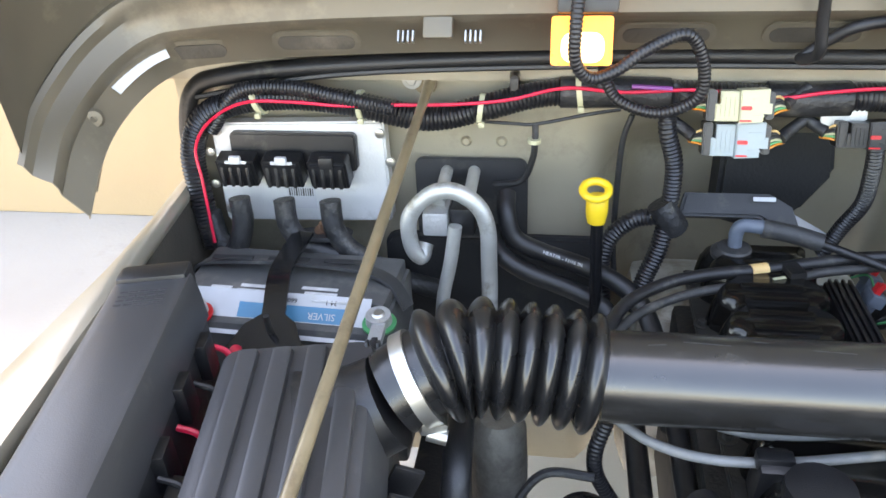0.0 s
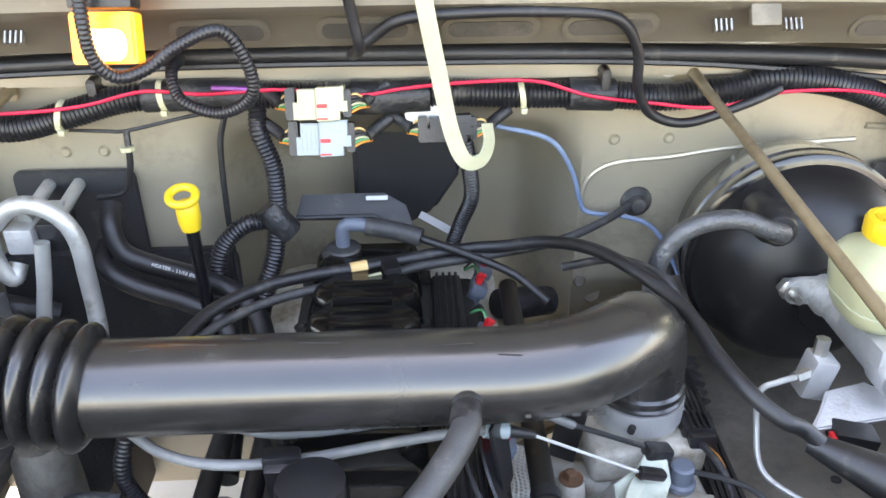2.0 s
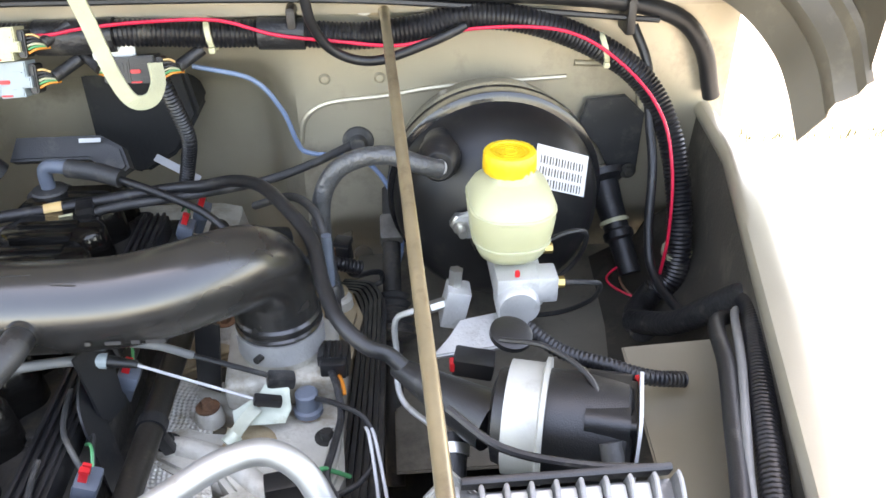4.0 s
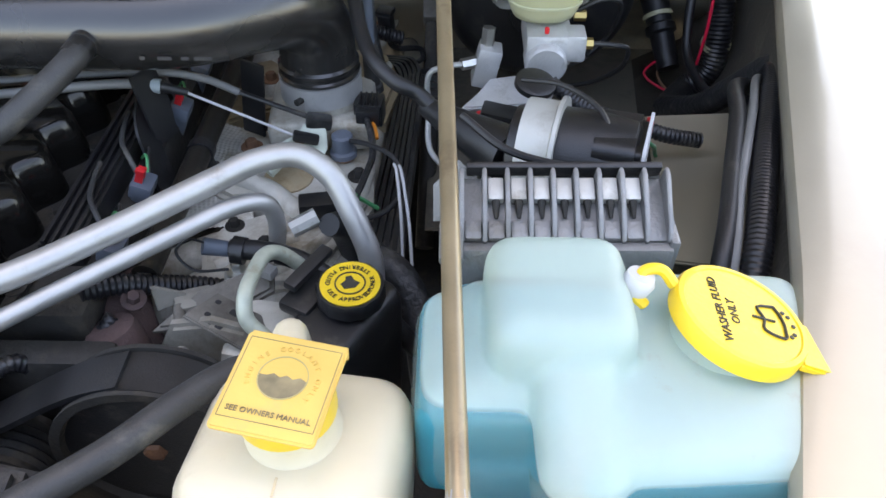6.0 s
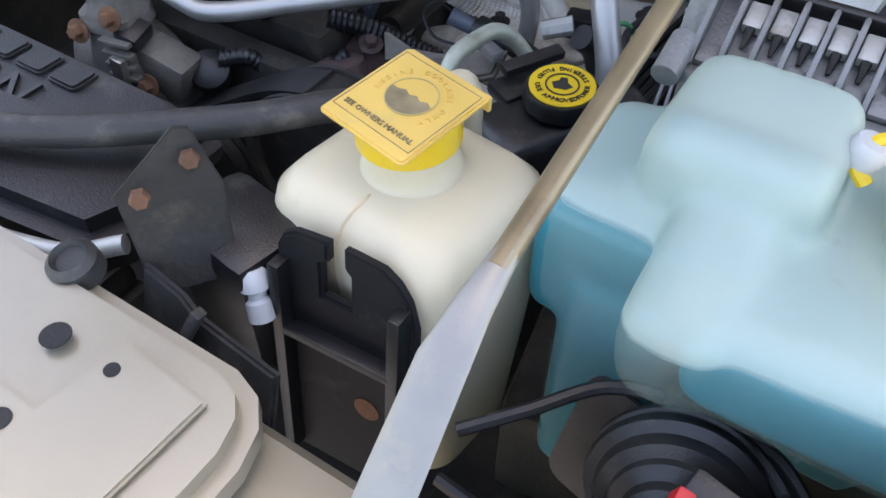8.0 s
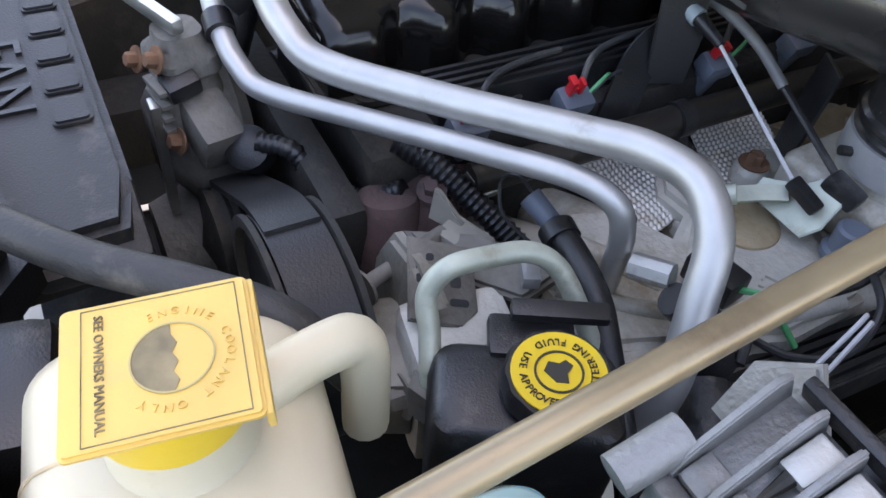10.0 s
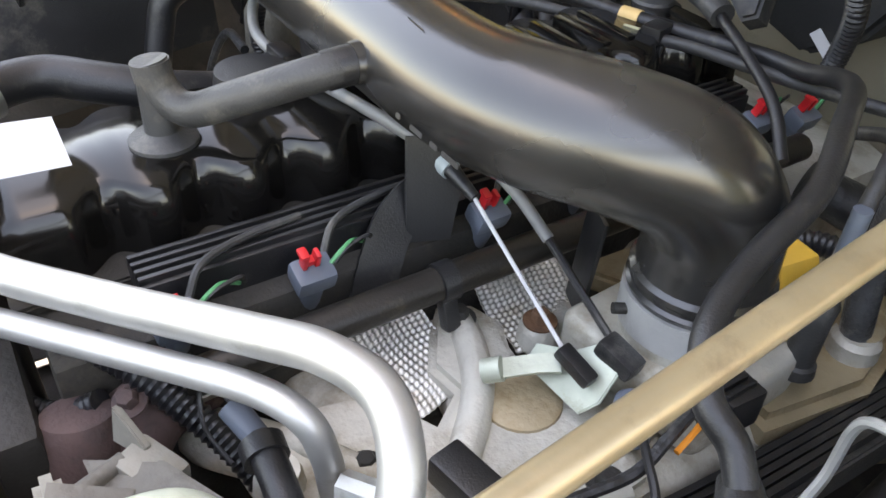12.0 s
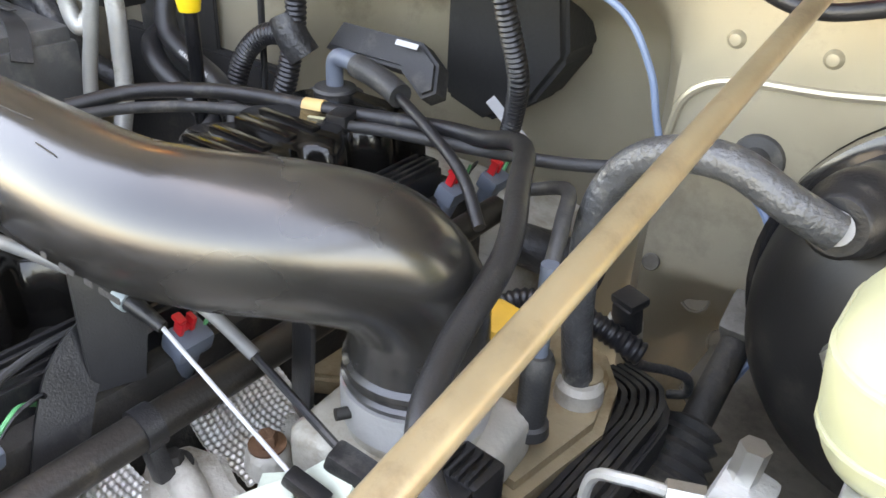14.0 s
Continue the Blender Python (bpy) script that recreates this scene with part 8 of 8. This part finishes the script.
TB2 = thing("cable_bracket", (0.18, -0.48, 0.84), "black stamped steel throttle cable bracket", "bracket")
part("upright", slab([(-0.022, -0.05), (0.012, -0.05), (0.02, -0.01), (0.018, 0.03), (-0.02, 0.032)], 0.003, facing((0.172, -0.465, 0.905), (0.9, -0.35, 0.2)), 0.001), PLASTIC, TB2)
part("leg", tube([(0.160, -0.435, 0.890), (0.160, -0.465, 0.886), (0.166, -0.492, 0.874), (0.178, -0.512, 0.852), (0.190, -0.53, 0.815)], 0.01, flat=(0.034, 0.003, (0.85, -0.35, 0.4))), PLASTIC, TB2)
part("rear_leg", box((0.255, -0.385, 0.855), (0.03, 0.004, 0.10), turned(0, 8, -20), 0.003), PLASTIC, TB2)
b = box((-0.03, -0.488, 0.895), (0.03, 0.03, 0.06), turned(12), 0.004)
C2 = solo("cable_stay", b, PLASTIC, "black plastic stay holding the throttle cable", "cable stay")
part("clip", box((-0.03, -0.492, 0.922), (0.034, 0.016, 0.014), None, 0.003), PLASTIC, C2)
SN = solo("manifold_sensor", box((0.352, -0.553, 0.828), (0.04, 0.024, 0.022), turned(0, 0, 10), 0.003), PLASTIC, "black sensor connector on the manifold", "sensor")
part("lead", tube([(0.37, -0.548, 0.83), (0.385, -0.54, 0.835), (0.395, -0.53, 0.82), (0.41, -0.52, 0.80)], 0.0025, 8), GREEN, SN)
b = tube([(0.39, -0.41, 0.845), (0.398, -0.44, 0.845), (0.402, -0.47, 0.835), (0.395, -0.51, 0.83), (0.39, -0.545, 0.825), (0.41, -0.575, 0.81)], 0.004, 8)
solo("sensor_wire", b, TAPE, "taped black sensor wire looping over the manifold", "wire")
b = tube([(0.372, -0.44, 0.835), (0.40, -0.46, 0.842), (0.428, -0.48, 0.838), (0.438, -0.51, 0.82), (0.42, -0.54, 0.812), (0.39, -0.555, 0.81)], 0.003, 8)
solo("sensor_wire", b, RUBBER, "thin black wire loop beside the sensor", "wire")
b = bmesh.new()
tube([(0.428, -0.495, 0.842), (0.432, -0.51, 0.84), (0.438, -0.55, 0.81), (0.44, -0.58, 0.77)], 0.0018, 6, bm=b)
tube([(0.434, -0.497, 0.842), (0.438, -0.512, 0.838), (0.446, -0.55, 0.808), (0.45, -0.58, 0.77)], 0.0018, 6, bm=b)
solo("white_wire", b, PAPER, "pair of loose white wires beside the manifold", "wire")
part("orange_lead", tube([(0.398, -0.412, 0.84), (0.402, -0.425, 0.841), (0.405, -0.44, 0.838)], 0.0022, 6), ORANGE, SN)
b = tube([(0.41, -0.60, 0.80), (0.44, -0.62, 0.79), (0.46, -0.65, 0.76), (0.47, -0.69, 0.71)], 0.018, 12)
solo("lower_harness", b, TAPE, "thick taped harness dropping beside the pump", "harness")
b = tube([(0.375, -0.62, 0.86), (0.385, -0.60, 0.84), (0.395, -0.585, 0.80)], 0.016, 12, shape=lambda t: 0.7 + 0.5 * t)
solo("lifting_bracket", b, PLASTIC_DUSTY, "dusty black bracket foot on the manifold", "bracket")

# ---- below the duct ----
DR = solo("refrigerant_drier", lathe((-0.292, -0.40, 0.62), (0, 0, 1), [(0, 0.032), (0.19, 0.032), (0.235, 0.030), (0.25, 0.022), (0.255, 0.0)], 30), CAST_DARK, "dull grimy aluminium refrigerant drier canister", "drier")
OF = solo("oil_filter", lathe((-0.20, -0.335, 0.56), (0.1, -0.25, 1), [(0, 0.03), (0.01, 0.042), (0.10, 0.042), (0.12, 0.040), (0.128, 0.03), (0.13, 0.0)], 34), GLOSS_BLACK, "glossy black canister oil filter", "oil filter")
for k in range(4):
    part("print_bar", box((-0.225 + 0.014 * k, -0.372, 0.665), (0.004, 0.002, 0.03), turned(14), 0.0005), WHITE_INK, OF)
b = tube([(-0.33, -0.43, 0.90), (-0.326, -0.50, 0.88), (-0.326, -0.52, 0.84), (-0.315, -0.54, 0.76), (-0.30, -0.56, 0.66)], 0.0155, 14)
solo("refrigerant_hose", b, RUBBER, "black rubber refrigerant hose below the duct", "hose")
b = tube([(-0.18, -0.45, 0.92), (-0.19, -0.455, 0.88), (-0.185, -0.45, 0.84), (-0.16, -0.44, 0.78), (-0.14, -0.42, 0.70)], 0.0085, 12, ripple=(0.005, 0.0013))
solo("sensor_loom", b, CONDUIT, "thin corrugated loom hanging below the duct", "loom", sharp=60)
b = tube([(-0.19, -0.47, 0.86), (-0.24, -0.47, 0.86), (-0.27, -0.48, 0.82), (-0.29, -0.49, 0.76)], 0.005, 8)
solo("lower_wire", b, TAPE, "taped wire below the duct", "wire")
for x in (-0.085, -0.135):
    b = tube([(x, -0.28, 0.785), (x, -0.42, 0.79), (x + 0.005, -0.58, 0.78), (x + 0.03, -0.72, 0.76)], 0.013, 12)
    solo("coolant_hose", b, RUBBER, "black rubber hose running beside the valve cover", "hose", "side hoses")
b = box((-0.12, -0.55, 0.72), (0.09, 0.16, 0.12), turned(0, 10, 0), 0.015)
solo("engine_mount", b, IRON, "grimy cast mounting bracket beside the block", "bracket")
b = lathe((-0.2, -0.62, 0.62), (0, -1, 0), [(0, 0.05), (0.01, 0.065), (0.10, 0.065), (0.11, 0.05), (0.13, 0.03)], 30)
solo("alternator", b, CAST, "dusty alloy alternator low beside the block", "alternator")
b = tube([(0.0, -0.79, 0.85), (-0.037, -0.758, 0.893), (-0.100, -0.722, 0.905), (-0.119, -0.672, 0.905), (-0.096, -0.63, 0.900), (-0.080, -0.58, 0.888), (-0.088, -0.50, 0.865)], 0.018, 16)
UR = solo("radiator_hose", b, RUBBER, "thick black upper radiator hose beside the valve cover", "hose")
part("clamp", lathe((-0.100, -0.722, 0.905), (-0.35, 0.9, 0.1), [(0, 0.0182), (0, 0.0205), (0.012, 0.0205), (0.012, 0.0182)], 24), STEEL, UR)
# frame rails and floor of the bay
for s, lbl in ((-0.40, "dirty black frame rail under the air cleaner"), (0.46, "dirty black frame rail under the washer bottle")):
    solo("frame_rail", box((s, -0.55, 0.50), (0.09, 1.5, 0.13), None, 0.01), IRON, lbl, "frame rail", "frame rails")
solo("front_axle", box((0.05, -0.62, 0.36), (1.1, 0.10, 0.10), None, 0.03), IRON, "grimy front axle under the engine", "axle")
solo("steering_box", box((0.50, -0.80, 0.62), (0.12, 0.16, 0.14), turned(0, 0, 10), 0.02), IRON, "grimy steering box on the frame rail", "steering box")
solo("bell_housing", box((0.05, 0.02, 0.62), (0.36, 0.20, 0.34), None, 0.05), CAST, "dusty alloy bell housing behind the block", "bell housing")

# two added black sheets that hide the bright ground and stop its bounce
solo("ground_light_blocker", slab([(-0.30, -1.02), (0.60, -1.02), (0.60, -0.55), (0.80, -0.45), (0.86, 0.12), (0.34, 0.12), (0.34, -0.62), (-0.30, -0.66)], 0.004, Matrix.Translation((0.0, 0.0, 0.44)), 0.001), INSUL, "added black sheet under the bay that blocks light from the ground", "splash shield")
solo("front_light_blocker", slab([(-0.74, -1.10), (-0.28, -1.10), (-0.28, -0.68), (-0.40, -0.64), (-0.74, -0.64)], 0.004, Matrix.Translation((0.0, 0.0, 0.47)), 0.001), INSUL, "added black sheet behind the grille that blocks light from the ground", "splash panel")
